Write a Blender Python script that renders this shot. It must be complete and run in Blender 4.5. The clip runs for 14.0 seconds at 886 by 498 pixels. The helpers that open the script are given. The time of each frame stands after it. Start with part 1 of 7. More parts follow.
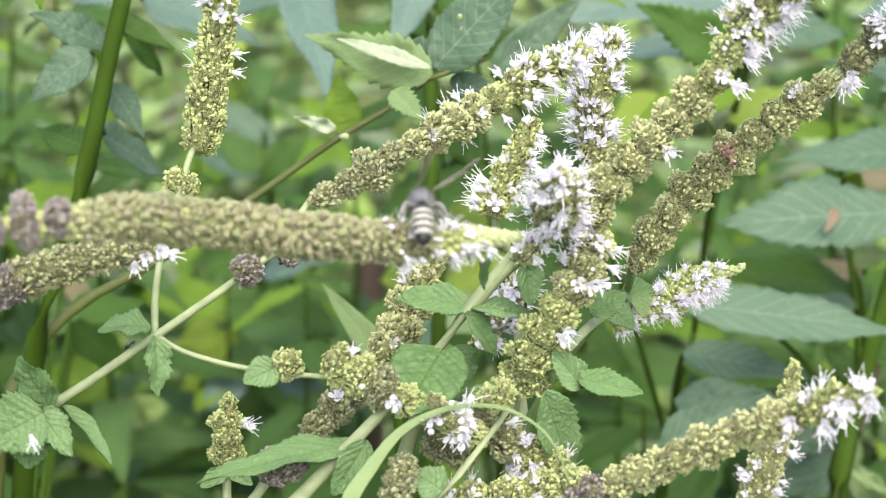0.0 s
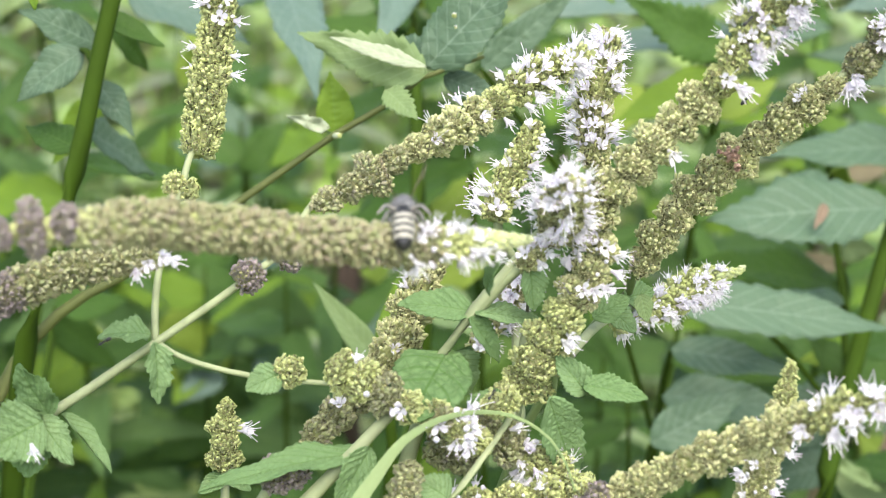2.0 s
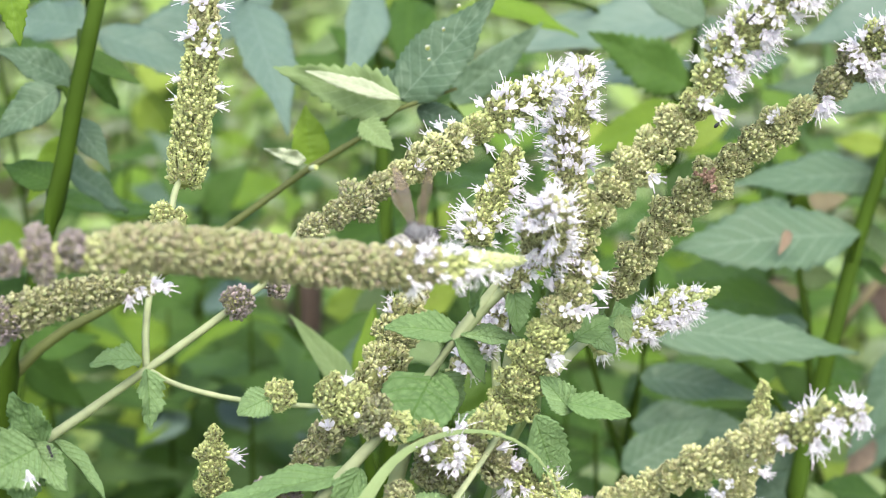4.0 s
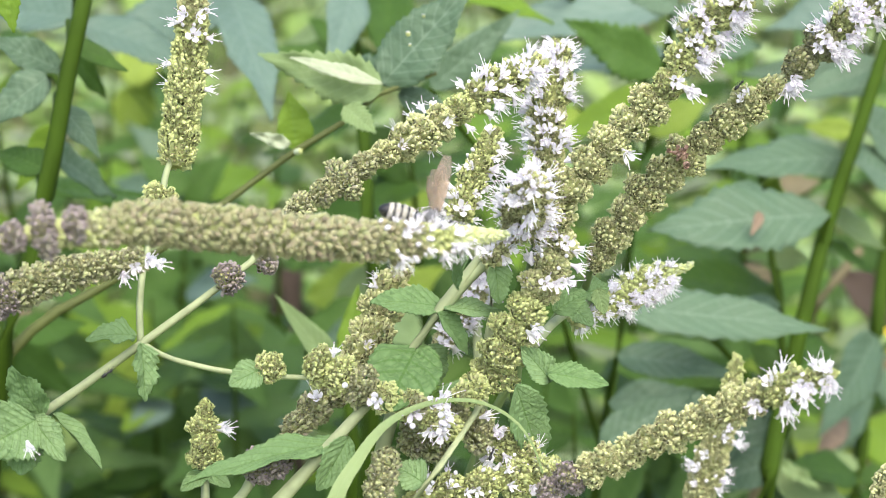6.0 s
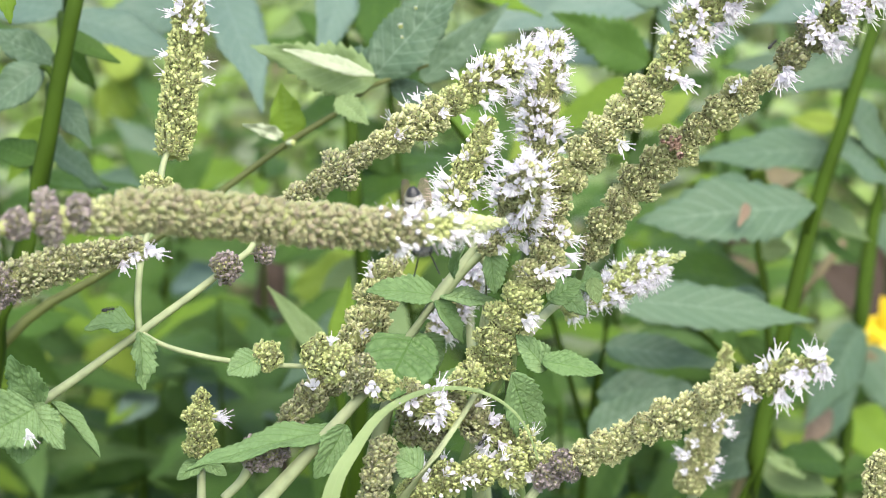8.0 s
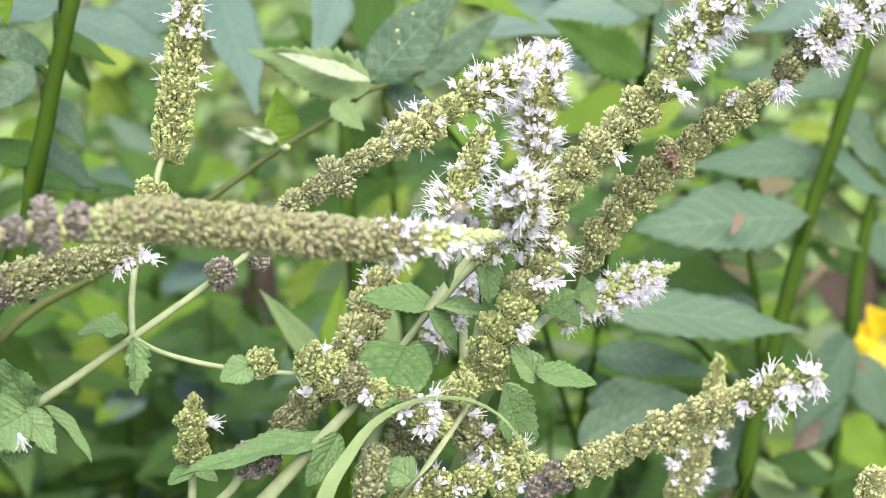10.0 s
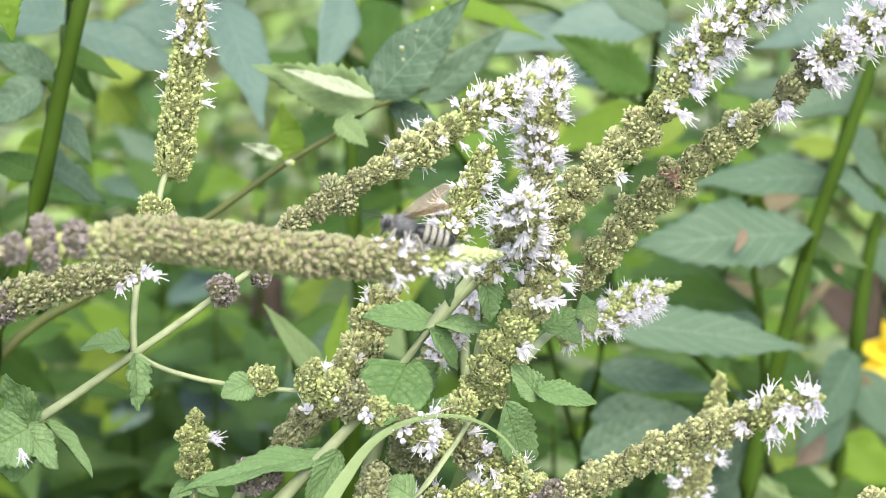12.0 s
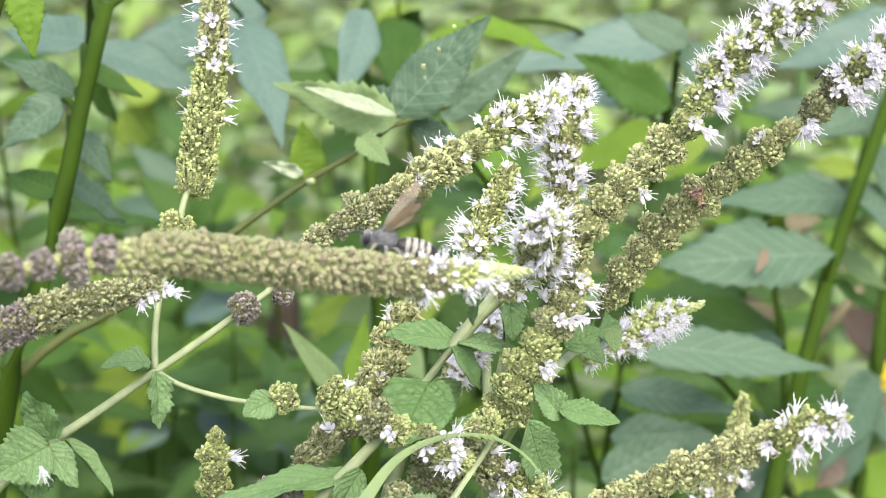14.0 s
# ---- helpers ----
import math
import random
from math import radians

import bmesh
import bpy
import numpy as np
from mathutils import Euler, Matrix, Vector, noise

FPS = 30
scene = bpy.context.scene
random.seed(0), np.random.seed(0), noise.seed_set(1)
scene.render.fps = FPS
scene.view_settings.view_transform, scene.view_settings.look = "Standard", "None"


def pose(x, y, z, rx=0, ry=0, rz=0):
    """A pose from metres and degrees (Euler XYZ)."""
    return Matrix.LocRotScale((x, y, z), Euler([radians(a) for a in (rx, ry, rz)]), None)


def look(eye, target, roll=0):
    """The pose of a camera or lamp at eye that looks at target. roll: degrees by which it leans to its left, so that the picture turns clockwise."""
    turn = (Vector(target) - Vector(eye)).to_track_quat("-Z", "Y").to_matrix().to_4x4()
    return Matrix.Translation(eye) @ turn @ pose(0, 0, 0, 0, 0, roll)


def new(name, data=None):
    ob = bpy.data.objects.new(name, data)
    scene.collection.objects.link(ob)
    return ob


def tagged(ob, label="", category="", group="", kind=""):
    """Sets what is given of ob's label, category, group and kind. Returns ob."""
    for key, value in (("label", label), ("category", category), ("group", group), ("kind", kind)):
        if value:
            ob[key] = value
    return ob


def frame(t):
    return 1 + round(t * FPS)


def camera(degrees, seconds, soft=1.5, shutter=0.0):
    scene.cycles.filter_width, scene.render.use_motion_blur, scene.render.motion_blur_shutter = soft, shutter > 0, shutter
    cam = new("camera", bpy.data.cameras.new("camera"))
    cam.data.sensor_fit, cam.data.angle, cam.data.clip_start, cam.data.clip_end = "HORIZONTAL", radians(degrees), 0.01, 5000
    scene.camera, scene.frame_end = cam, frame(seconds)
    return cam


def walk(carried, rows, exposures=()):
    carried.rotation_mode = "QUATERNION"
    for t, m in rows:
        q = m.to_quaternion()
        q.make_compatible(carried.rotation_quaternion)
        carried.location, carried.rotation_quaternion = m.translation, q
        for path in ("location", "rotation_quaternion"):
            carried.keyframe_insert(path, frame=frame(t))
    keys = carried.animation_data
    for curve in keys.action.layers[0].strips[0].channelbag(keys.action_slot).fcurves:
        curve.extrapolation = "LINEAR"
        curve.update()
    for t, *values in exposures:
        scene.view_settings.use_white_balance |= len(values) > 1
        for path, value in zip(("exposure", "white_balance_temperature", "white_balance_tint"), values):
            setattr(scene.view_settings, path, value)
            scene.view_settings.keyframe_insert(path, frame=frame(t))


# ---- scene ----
# ---------------------------------------------------------------- camera
cam = camera(25, 14.0, soft=0.8)
cam.data.dof.use_dof = True
cam.data.dof.focus_distance = 0.367
cam.data.dof.aperture_fstop = 27.0
PATH = [
    (0, 0.00004, -0.31338, 0.74662, 68.000, 0.000, 0.001),
    (0.5, -0.00473, -0.31093, 0.74813, 67.657, -0.127, -0.190),
    (1, -0.00648, -0.30906, 0.74828, 67.552, -0.141, -0.291),
    (1.5, -0.00676, -0.30872, 0.74836, 67.528, -0.215, -0.650),
    (2, -0.00682, -0.30918, 0.74915, 67.479, -0.304, -1.043),
    (2.5, -0.00579, -0.31104, 0.74769, 68.109, -0.209, -1.175),
    (3, -0.00889, -0.31199, 0.74919, 68.337, -0.208, -1.771),
    (3.2, -0.01015, -0.31278, 0.74868, 68.603, -0.178, -2.011),
    (5.5, -0.01620, -0.32640, 0.74777, 68.912, 0.165, -3.640),
    (6, -0.01568, -0.32974, 0.74920, 68.731, 0.157, -3.646),
    (6.5, -0.01577, -0.33175, 0.74990, 68.621, 0.123, -3.721),
    (7, -0.01553, -0.33330, 0.74971, 68.653, 0.139, -3.718),
    (7.5, -0.01766, -0.33237, 0.75025, 68.482, 0.013, -4.031),
    (8, -0.01937, -0.33256, 0.74928, 68.596, -0.049, -4.291),
    (10.5, -0.02057, -0.33120, 0.75183, 68.528, -1.088, -4.170),
    (11, -0.01926, -0.33158, 0.75259, 68.565, -1.093, -3.957),
    (11.5, -0.01921, -0.33180, 0.75276, 68.681, -1.116, -3.947),
    (12, -0.01907, -0.33191, 0.75315, 68.763, -1.177, -3.908),
    (12.5, -0.01886, -0.33197, 0.75230, 69.011, -1.142, -3.894),
    (13, -0.01942, -0.33152, 0.75219, 69.138, -1.211, -3.962),
    (13.5, -0.01983, -0.33095, 0.75194, 69.278, -1.255, -3.903),
    (14, -0.02041, -0.33022, 0.75159, 69.401, -1.139, -3.474),
]
walk(cam, [(t, pose(x, y, z, rx, ry, rz)) for t, x, y, z, rx, ry, rz in PATH])

# ---------------------------------------------------------------- light
world = bpy.data.worlds.new("sky")
scene.world = world
world.use_nodes = True
wn = world.node_tree.nodes
sky = wn.new("ShaderNodeTexSky")
sky.sky_type = "NISHITA"
sky.sun_disc = False
sky.sun_elevation = radians(64)
sky.sun_rotation = radians(166)
sky.air_density, sky.dust_density = 1.0, 4.0
wn["Background"].inputs["Strength"].default_value = 0.15
world.node_tree.links.new(sky.outputs[0], wn["Background"].inputs["Color"])
sun = new("sun", bpy.data.lights.new("sun", "SUN"))
sun.data.energy, sun.data.angle, sun.data.color = 1.8, radians(70), (1.0, 0.96, 0.90)
sun.matrix_world = look((0.25, -1.0, 2.0), (0, 0, 0.3))
scene.view_settings.exposure = 1.19


# ---------------------------------------------------------------- materials
def node_set(name):
    m = bpy.data.materials.new(name)
    m.use_nodes = True
    nt = m.node_tree
    return m, nt, nt.nodes["Principled BSDF"]


def ramp(nt, stops):
    r = nt.nodes.new("ShaderNodeValToRGB")
    el = r.color_ramp.elements
    while len(el) < len(stops):
        el.new(0.5)
    for e, (p, c) in zip(el, stops):
        e.position, e.color = p, (*c, 1)
    return r


def math_node(nt, op, a, b=None):
    n = nt.nodes.new("ShaderNodeMath")
    n.operation = op
    for i, v in enumerate((a, b)):
        if v is None:
            continue
        if isinstance(v, (int, float)):
            n.inputs[i].default_value = v
        else:
            nt.links.new(v, n.inputs[i])
    return n.outputs[0]


def mixed(nt, fac, a, b, mode="MIX"):
    n = nt.nodes.new("ShaderNodeMix")
    n.data_type, n.blend_type = "RGBA", mode
    for sock, v in ((n.inputs[0], fac), (n.inputs[6], a), (n.inputs[7], b)):
        if isinstance(v, (int, float)):
            sock.default_value = v
        elif isinstance(v, tuple):
            sock.default_value = (*v, 1)
        else:
            nt.links.new(v, sock)
    return n.outputs[2]


def noise_node(nt, scale, detail=3.0, coord="Object"):
    tc = nt.nodes.new("ShaderNodeTexCoord")
    n = nt.nodes.new("ShaderNodeTexNoise")
    n.inputs["Scale"].default_value, n.inputs["Detail"].default_value = scale, detail
    nt.links.new(tc.outputs[coord], n.inputs["Vector"])
    return n.outputs["Fac"]


def bumped(nt, bsdf, height, strength, distance):
    b = nt.nodes.new("ShaderNodeBump")
    b.inputs["Strength"].default_value, b.inputs["Distance"].default_value = strength, distance
    nt.links.new(height, b.inputs["Height"])
    nt.links.new(b.outputs[0], bsdf.inputs["Normal"])


def translucent(nt, bsdf, color, share):
    """Light that comes through thin tissue."""
    t = nt.nodes.new("ShaderNodeBsdfTranslucent")
    if isinstance(color, tuple):
        t.inputs["Color"].default_value = (*color, 1)
    else:
        nt.links.new(color, t.inputs["Color"])
    m = nt.nodes.new("ShaderNodeMixShader")
    m.inputs[0].default_value = share
    nt.links.new(bsdf.outputs[0], m.inputs[1])
    nt.links.new(t.outputs[0], m.inputs[2])
    nt.links.new(m.outputs[0], nt.nodes["Material Output"].inputs["Surface"])


def bud_material(name, stops, scale=900):
    """Hairy calyces: a colour for each bud, mottled, with a soft fuzz."""
    m, nt, b = node_set(name)
    geo = nt.nodes.new("ShaderNodeNewGeometry")
    r = ramp(nt, stops)
    nt.links.new(geo.outputs["Random Per Island"], r.inputs[0])
    n = noise_node(nt, scale, 3)
    col = mixed(nt, math_node(nt, "MULTIPLY", n, 0.3), r.outputs[0], (0.22, 0.24, 0.09), "MIX")
    large = noise_node(nt, 120, 2)
    col = mixed(nt, math_node(nt, "MULTIPLY", large, 0.5), col, mixed(nt, 0.5, col, (0.30, 0.34, 0.12)))
    nt.links.new(col, b.inputs["Base Color"])
    b.inputs["Roughness"].default_value = 0.75
    b.inputs["Sheen Weight"].default_value = 0.35
    bumped(nt, b, noise_node(nt, 2600, 2), 0.5, 0.0002)
    translucent(nt, b, col, 0.1)
    return m


BUD_FRESH = bud_material("fresh calyx", [(0, (0.404, 0.460, 0.158)), (0.4, (0.505, 0.550, 0.228)), (0.75, (0.414, 0.460, 0.167)), (0.92, (0.465, 0.470, 0.202)), (1, (0.404, 0.380, 0.183))])
BUD_OLIVE = bud_material("olive calyx", [(0, (0.434, 0.480, 0.183)), (0.4, (0.525, 0.560, 0.245)), (0.75, (0.444, 0.480, 0.193)), (0.92, (0.484, 0.480, 0.228)), (1, (0.444, 0.420, 0.218))])
BUD_MIXED = bud_material("fading calyx", [(0, (0.400, 0.455, 0.190)), (0.45, (0.430, 0.455, 0.212)), (0.75, (0.385, 0.375, 0.212)), (1, (0.290, 0.250, 0.205))])
BUD_MAIN = bud_material("pinkish green calyx", [(0, (0.238, 0.275, 0.106)), (0.4, (0.295, 0.300, 0.137)), (0.65, (0.262, 0.227, 0.121)), (0.88, (0.327, 0.259, 0.187)), (1, (0.213, 0.154, 0.121))])
BUD_DRY = bud_material("dry purple calyx", [(0, (0.22, 0.17, 0.175)), (0.5, (0.30, 0.24, 0.245)), (0.8, (0.27, 0.25, 0.17)), (1, (0.15, 0.12, 0.12))])
BUD_TIP = bud_material("young tip calyx", [(0, (0.440, 0.517, 0.215)), (0.6, (0.528, 0.569, 0.335)), (1, (0.475, 0.535, 0.263))])


def petal_material():
    m, nt, b = node_set("white petal")
    info = nt.nodes.new("ShaderNodeObjectInfo")
    r = ramp(nt, [(0, (0.88, 0.86, 0.91)), (0.6, (0.92, 0.91, 0.94)), (1, (0.84, 0.79, 0.88))])
    nt.links.new(info.outputs["Random"], r.inputs[0])
    n = noise_node(nt, 1500, 2)
    col = mixed(nt, math_node(nt, "MULTIPLY", n, 0.3), r.outputs[0], (0.80, 0.72, 0.86))
    nt.links.new(col, b.inputs["Base Color"])
    b.inputs["Roughness"].default_value = 0.55
    translucent(nt, b, col, 0.35)
    return m


def plain(name, color, rough=0.6, scale=400.0, dark=0.6, bump=0.3, metal=0.0, depth=0.0002):
    m, nt, b = node_set(name)
    n = noise_node(nt, scale, 4)
    low = tuple(c * dark for c in color)
    nt.links.new(mixed(nt, n, low, tuple(min(1, c * 1.25) for c in color)), b.inputs["Base Color"])
    b.inputs["Roughness"].default_value, b.inputs["Metallic"].default_value = rough, metal
    if bump:
        bumped(nt, b, noise_node(nt, scale * 2.5, 3), bump, depth)
    return m


def leaf_material(name, stops, vein, veins, slant, vein_mix=0.5, rough=0.5, thin=0.25, spots=0.0, net_scale=260.0, relief=0.0008, sunk=0.0, sheen=0.12):
    """A leaf blade with a pale midrib and side veins that follow the blade's own map."""
    m, nt, b = node_set(name)
    tc = nt.nodes.new("ShaderNodeTexCoord")
    sep = nt.nodes.new("ShaderNodeSeparateXYZ")
    nt.links.new(tc.outputs["UV"], sep.inputs[0])
    across = math_node(nt, "ABSOLUTE", math_node(nt, "SUBTRACT", sep.outputs[0], 0.5))
    wave = math_node(nt, "FRACT", math_node(nt, "SUBTRACT", math_node(nt, "MULTIPLY", sep.outputs[1], veins), math_node(nt, "MULTIPLY", across, slant)))
    ridge = math_node(nt, "ABSOLUTE", math_node(nt, "SUBTRACT", wave, 0.5))
    side = math_node(nt, "GREATER_THAN", ridge, 0.43)
    mid = math_node(nt, "LESS_THAN", across, 0.018)
    line = math_node(nt, "MAXIMUM", math_node(nt, "MULTIPLY", side, 0.75), mid)
    info = nt.nodes.new("ShaderNodeObjectInfo")
    r = ramp(nt, stops)
    nt.links.new(info.outputs["Random"], r.inputs[0])
    n = noise_node(nt, 130, 5)
    col = mixed(nt, math_node(nt, "MULTIPLY", n, 0.55), r.outputs[0], mixed(nt, 0.6, r.outputs[0], (0.03, 0.07, 0.02)))
    fine = noise_node(nt, 1400, 3)
    col = mixed(nt, math_node(nt, "MULTIPLY", fine, 0.25), col, vein)
    if spots:
        sp = math_node(nt, "GREATER_THAN", noise_node(nt, 210, 2), 1 - spots)
        col = mixed(nt, math_node(nt, "MULTIPLY", sp, 0.6), col, (0.32, 0.27, 0.12))
    net = nt.nodes.new("ShaderNodeTexVoronoi")
    net.feature = "DISTANCE_TO_EDGE"
    net.inputs["Scale"].default_value = net_scale
    nt.links.new(tc.outputs["Object"], net.inputs["Vector"])
    cells = math_node(nt, "MINIMUM", math_node(nt, "MULTIPLY", net.outputs["Distance"], 3.0), 1.0)
    if sunk:
        groove = math_node(nt, "MULTIPLY", math_node(nt, "SUBTRACT", 1.0, cells), sunk)
        col = mixed(nt, groove, col, mixed(nt, 0.75, col, (0.05, 0.11, 0.03)))
    col = mixed(nt, math_node(nt, "MULTIPLY", line, vein_mix), col, vein)
    nt.links.new(col, b.inputs["Base Color"])
    b.inputs["Roughness"].default_value = rough
    b.inputs["Specular IOR Level"].default_value = sheen
    height = math_node(nt, "ADD", math_node(nt, "MULTIPLY", fine, 0.3), math_node(nt, "SUBTRACT", cells, line))
    bumped(nt, b, height, 0.6, relief)
    translucent(nt, b, mixed(nt, 0.5, col, (0.22, 0.38, 0.06)), thin)
    return m


PETAL = petal_material()
STAMEN = plain("white stamen", (0.9, 0.88, 0.92), 0.5, 900, 0.95, 0)
ANTHER = plain("grey violet anther", (0.55, 0.45, 0.55), 0.6, 900, 0.8, 0)
STEM = plain("pale hairy mint stem", (0.32, 0.37, 0.19), 0.65, 330, 0.55, 0.6)
# darker copy of the mint stem, shade under the spikes put into its colour
STEM_SHADED = plain("shaded green mint stem", (0.13, 0.19, 0.06), 0.6, 260, 0.6, 0.4)
MOUTH = plain("calyx mouth", (0.370, 0.370, 0.165), 0.8, 900, 0.7, 0)
BEAD_OLIVE = plain("olive closed bud tip", (0.454, 0.470, 0.210), 0.7, 900, 0.8, 0)
BEAD = plain("pale closed bud tip", (0.470, 0.520, 0.196), 0.65, 900, 0.8, 0)
BEAD_PINK = plain("pinkish bud tip", (0.284, 0.269, 0.149), 0.75, 900, 0.8, 0)
BEAD_DRY = plain("faded purple bud tip", (0.26, 0.21, 0.215), 0.8, 900, 0.8, 0)
HAIR = plain("pale calyx hairs and teeth", (0.490, 0.540, 0.212), 0.75, 900, 0.8, 0)
HAIR_OLIVE = plain("straw coloured calyx hairs and teeth", (0.535, 0.530, 0.280), 0.75, 900, 0.8, 0)
HAIR_MAIN = plain("dull green calyx teeth", (0.309, 0.315, 0.165), 0.75, 900, 0.8, 0)
HAIR_DRY = plain("purplish calyx hairs", (0.29, 0.24, 0.25), 0.7, 900, 0.8, 0)
CORE = plain("spike axis", (0.392, 0.430, 0.162), 0.8, 900, 0.5, 0.6)
MINT = leaf_material("crinkled mint leaf", [(0, (0.235, 0.380, 0.160)), (0.5, (0.291, 0.440, 0.201)), (1, (0.338, 0.490, 0.234))], (0.141, 0.250, 0.074), 7, 5.0, 0.85, 0.55, 0.3, 0.0, 900.0, 0.00028, 0.22)
NETTED = leaf_material("netted mint leaf", [(0, (0.216, 0.360, 0.139)), (1, (0.254, 0.400, 0.164))], (0.094, 0.190, 0.045), 5, 3.5, 0.8, 0.55, 0.3, 0.0, 560.0, 0.0004, 0.6)
GRASS = leaf_material("grass blade", [(0, (0.32, 0.45, 0.17)), (1, (0.42, 0.54, 0.24))], (0.48, 0.58, 0.32), 0.01, 30.0, 0.25, 0.5, 0.35, 0.0, 900.0, 0.00006)
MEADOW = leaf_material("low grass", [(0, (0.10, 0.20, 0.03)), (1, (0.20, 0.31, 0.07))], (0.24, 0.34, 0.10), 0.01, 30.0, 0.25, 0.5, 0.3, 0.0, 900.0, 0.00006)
WEED = leaf_material("blue green weed leaf", [(0, (0.025, 0.065, 0.012)), (0.35, (0.05, 0.115, 0.022)), (0.6, (0.07, 0.14, 0.04)), (0.70, (0.10, 0.175, 0.06)), (0.76, (0.15, 0.27, 0.02)), (1, (0.19, 0.31, 0.025))], (0.16, 0.27, 0.07), 9, 4.0, 0.35, 0.5, 0.3, 0.02, 260.0, 0.0003)
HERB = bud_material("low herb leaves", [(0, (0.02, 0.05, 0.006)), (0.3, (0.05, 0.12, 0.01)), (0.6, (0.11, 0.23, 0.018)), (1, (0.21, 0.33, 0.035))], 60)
# deep green weed leaf, the shadows among the weeds painted into its colour
WEED_SHADED = leaf_material("weed leaf with shade in its green", [(0, (0.023, 0.059, 0.012)), (0.5, (0.046, 0.105, 0.018)), (1, (0.068, 0.142, 0.027))], (0.121, 0.216, 0.041), 9, 4.0, 0.3, 0.42, 0.25, 0.02, 260.0, 0.0003)
WEED_GREY = leaf_material("grey green weed leaf", [(0, (0.058, 0.112, 0.060)), (0.5, (0.076, 0.138, 0.076)), (1, (0.098, 0.165, 0.094))], (0.26, 0.35, 0.25), 9, 4.0, 0.35, 0.42, 0.2, 0.03, 260.0, 0.0004, sheen=0.2)
# grey-blue base colour imitates the sky reflected on glossy leaves
WEED_SKYLIT = leaf_material("weed leaf with blue sky sheen in its colour", [(0, (0.085, 0.15, 0.105)), (0.5, (0.11, 0.18, 0.135)), (1, (0.135, 0.21, 0.16))], (0.24, 0.32, 0.27), 9, 4.0, 0.25, 0.4, 0.15, 0.01, 260.0, 0.0003, sheen=0.25)
# bright yellow green, with the sunlight on the far leaves put into the colour
LIME = leaf_material("sunlit yellow green leaf", [(0, (0.17, 0.30, 0.02)), (0.5, (0.25, 0.38, 0.035)), (1, (0.33, 0.44, 0.07))], (0.40, 0.50, 0.15), 9, 4.0, 0.4, 0.55, 0.4, 0.0, 260.0, 0.0003)
LIGHT = leaf_material("light green leaf", [(0, (0.21, 0.31, 0.12)), (1, (0.25, 0.35, 0.14))], (0.33, 0.43, 0.23), 9, 4.0, 0.4, 0.55, 0.3, 0.0, 260.0, 0.0003)
PALE = leaf_material("pale underside of a leaf", [(0, (0.50, 0.57, 0.38)), (1, (0.55, 0.62, 0.42))], (0.60, 0.66, 0.48), 11, 4.0, 0.6, 0.6, 0.3, 0.0, 260.0, 0.0003)
WEED_STEM = plain("green weed stem", (0.036, 0.072, 0.004), 0.8, 90, 0.6, 0.2)
TWIG = plain("brownish green twig", (0.085, 0.105, 0.022), 0.7, 160, 0.6, 0.3)
WEED_STEM.node_tree.nodes["Principled BSDF"].inputs["Specular IOR Level"].default_value = 0.15
YELLOW = plain("yellow petal", (0.85, 0.58, 0.02), 0.5, 200, 0.8, 0.1)
WITHER = plain("reddish withered petal", (0.55, 0.36, 0.27), 0.8, 500, 0.5, 0.4)
STRAW = plain("dry straw coloured leaf", (0.15, 0.13, 0.065), 0.85, 120, 0.6, 0.4)
BROWN = plain("withered brown tissue", (0.21, 0.155, 0.10), 0.8, 300, 0.5, 0.5)
BARK = plain("dead brown stalk", (0.045, 0.03, 0.018), 0.85, 60, 0.5, 0.5, depth=0.002)


def ground_material():
    m, nt, b = node_set("soil with litter")
    n = noise_node(nt, 9, 6)
    r = ramp(nt, [(0.3, (0.05, 0.045, 0.02)), (0.45, (0.10, 0.12, 0.04)), (0.55, (0.16, 0.22, 0.06)), (0.7, (0.30, 0.24, 0.15))])
    nt.links.new(n, r.inputs[0])
    fine = noise_node(nt, 90, 5)
    nt.links.new(mixed(nt, math_node(nt, "MULTIPLY", fine, 0.6), r.outputs[0], (0.06, 0.06, 0.02)), b.inputs["Base Color"])
    b.inputs["Roughness"].default_value = 0.95
    bumped(nt, b, fine, 0.6, 0.01)
    return m


SOIL = ground_material()


# ---------------------------------------------------------------- builders
def link_mesh(name, verts, faces, mats, parent=None, label="", smooth=True, uvs=None, mat_index=None):
    me = bpy.data.meshes.new(name)
    me.from_pydata([tuple(v) for v in verts], [], faces)
    for m in mats if isinstance(mats, (list, tuple)) else [mats]:
        me.materials.append(m)
    if smooth:
        me.polygons.foreach_set("use_smooth", [True] * len(me.polygons))
    if mat_index is not None:
        me.polygons.foreach_set("material_index", mat_index)
    if uvs is not None:
        layer = me.uv_layers.new(name="UVMap")
        loops = np.empty(len(me.loops), dtype=np.int32)
        me.loops.foreach_get("vertex_index", loops)
        layer.data.foreach_set("uv", np.asarray(uvs, dtype=np.float32)[loops].ravel())
    me.update()
    ob = new(name, me)
    if parent:
        ob.parent = parent
    if label:
        ob["label"] = label
    return ob


def share(name, data, parent, m, label=""):
    ob = new(name, data)
    ob.parent = parent
    ob.matrix_basis = m
    if label:
        ob["label"] = label
    return ob


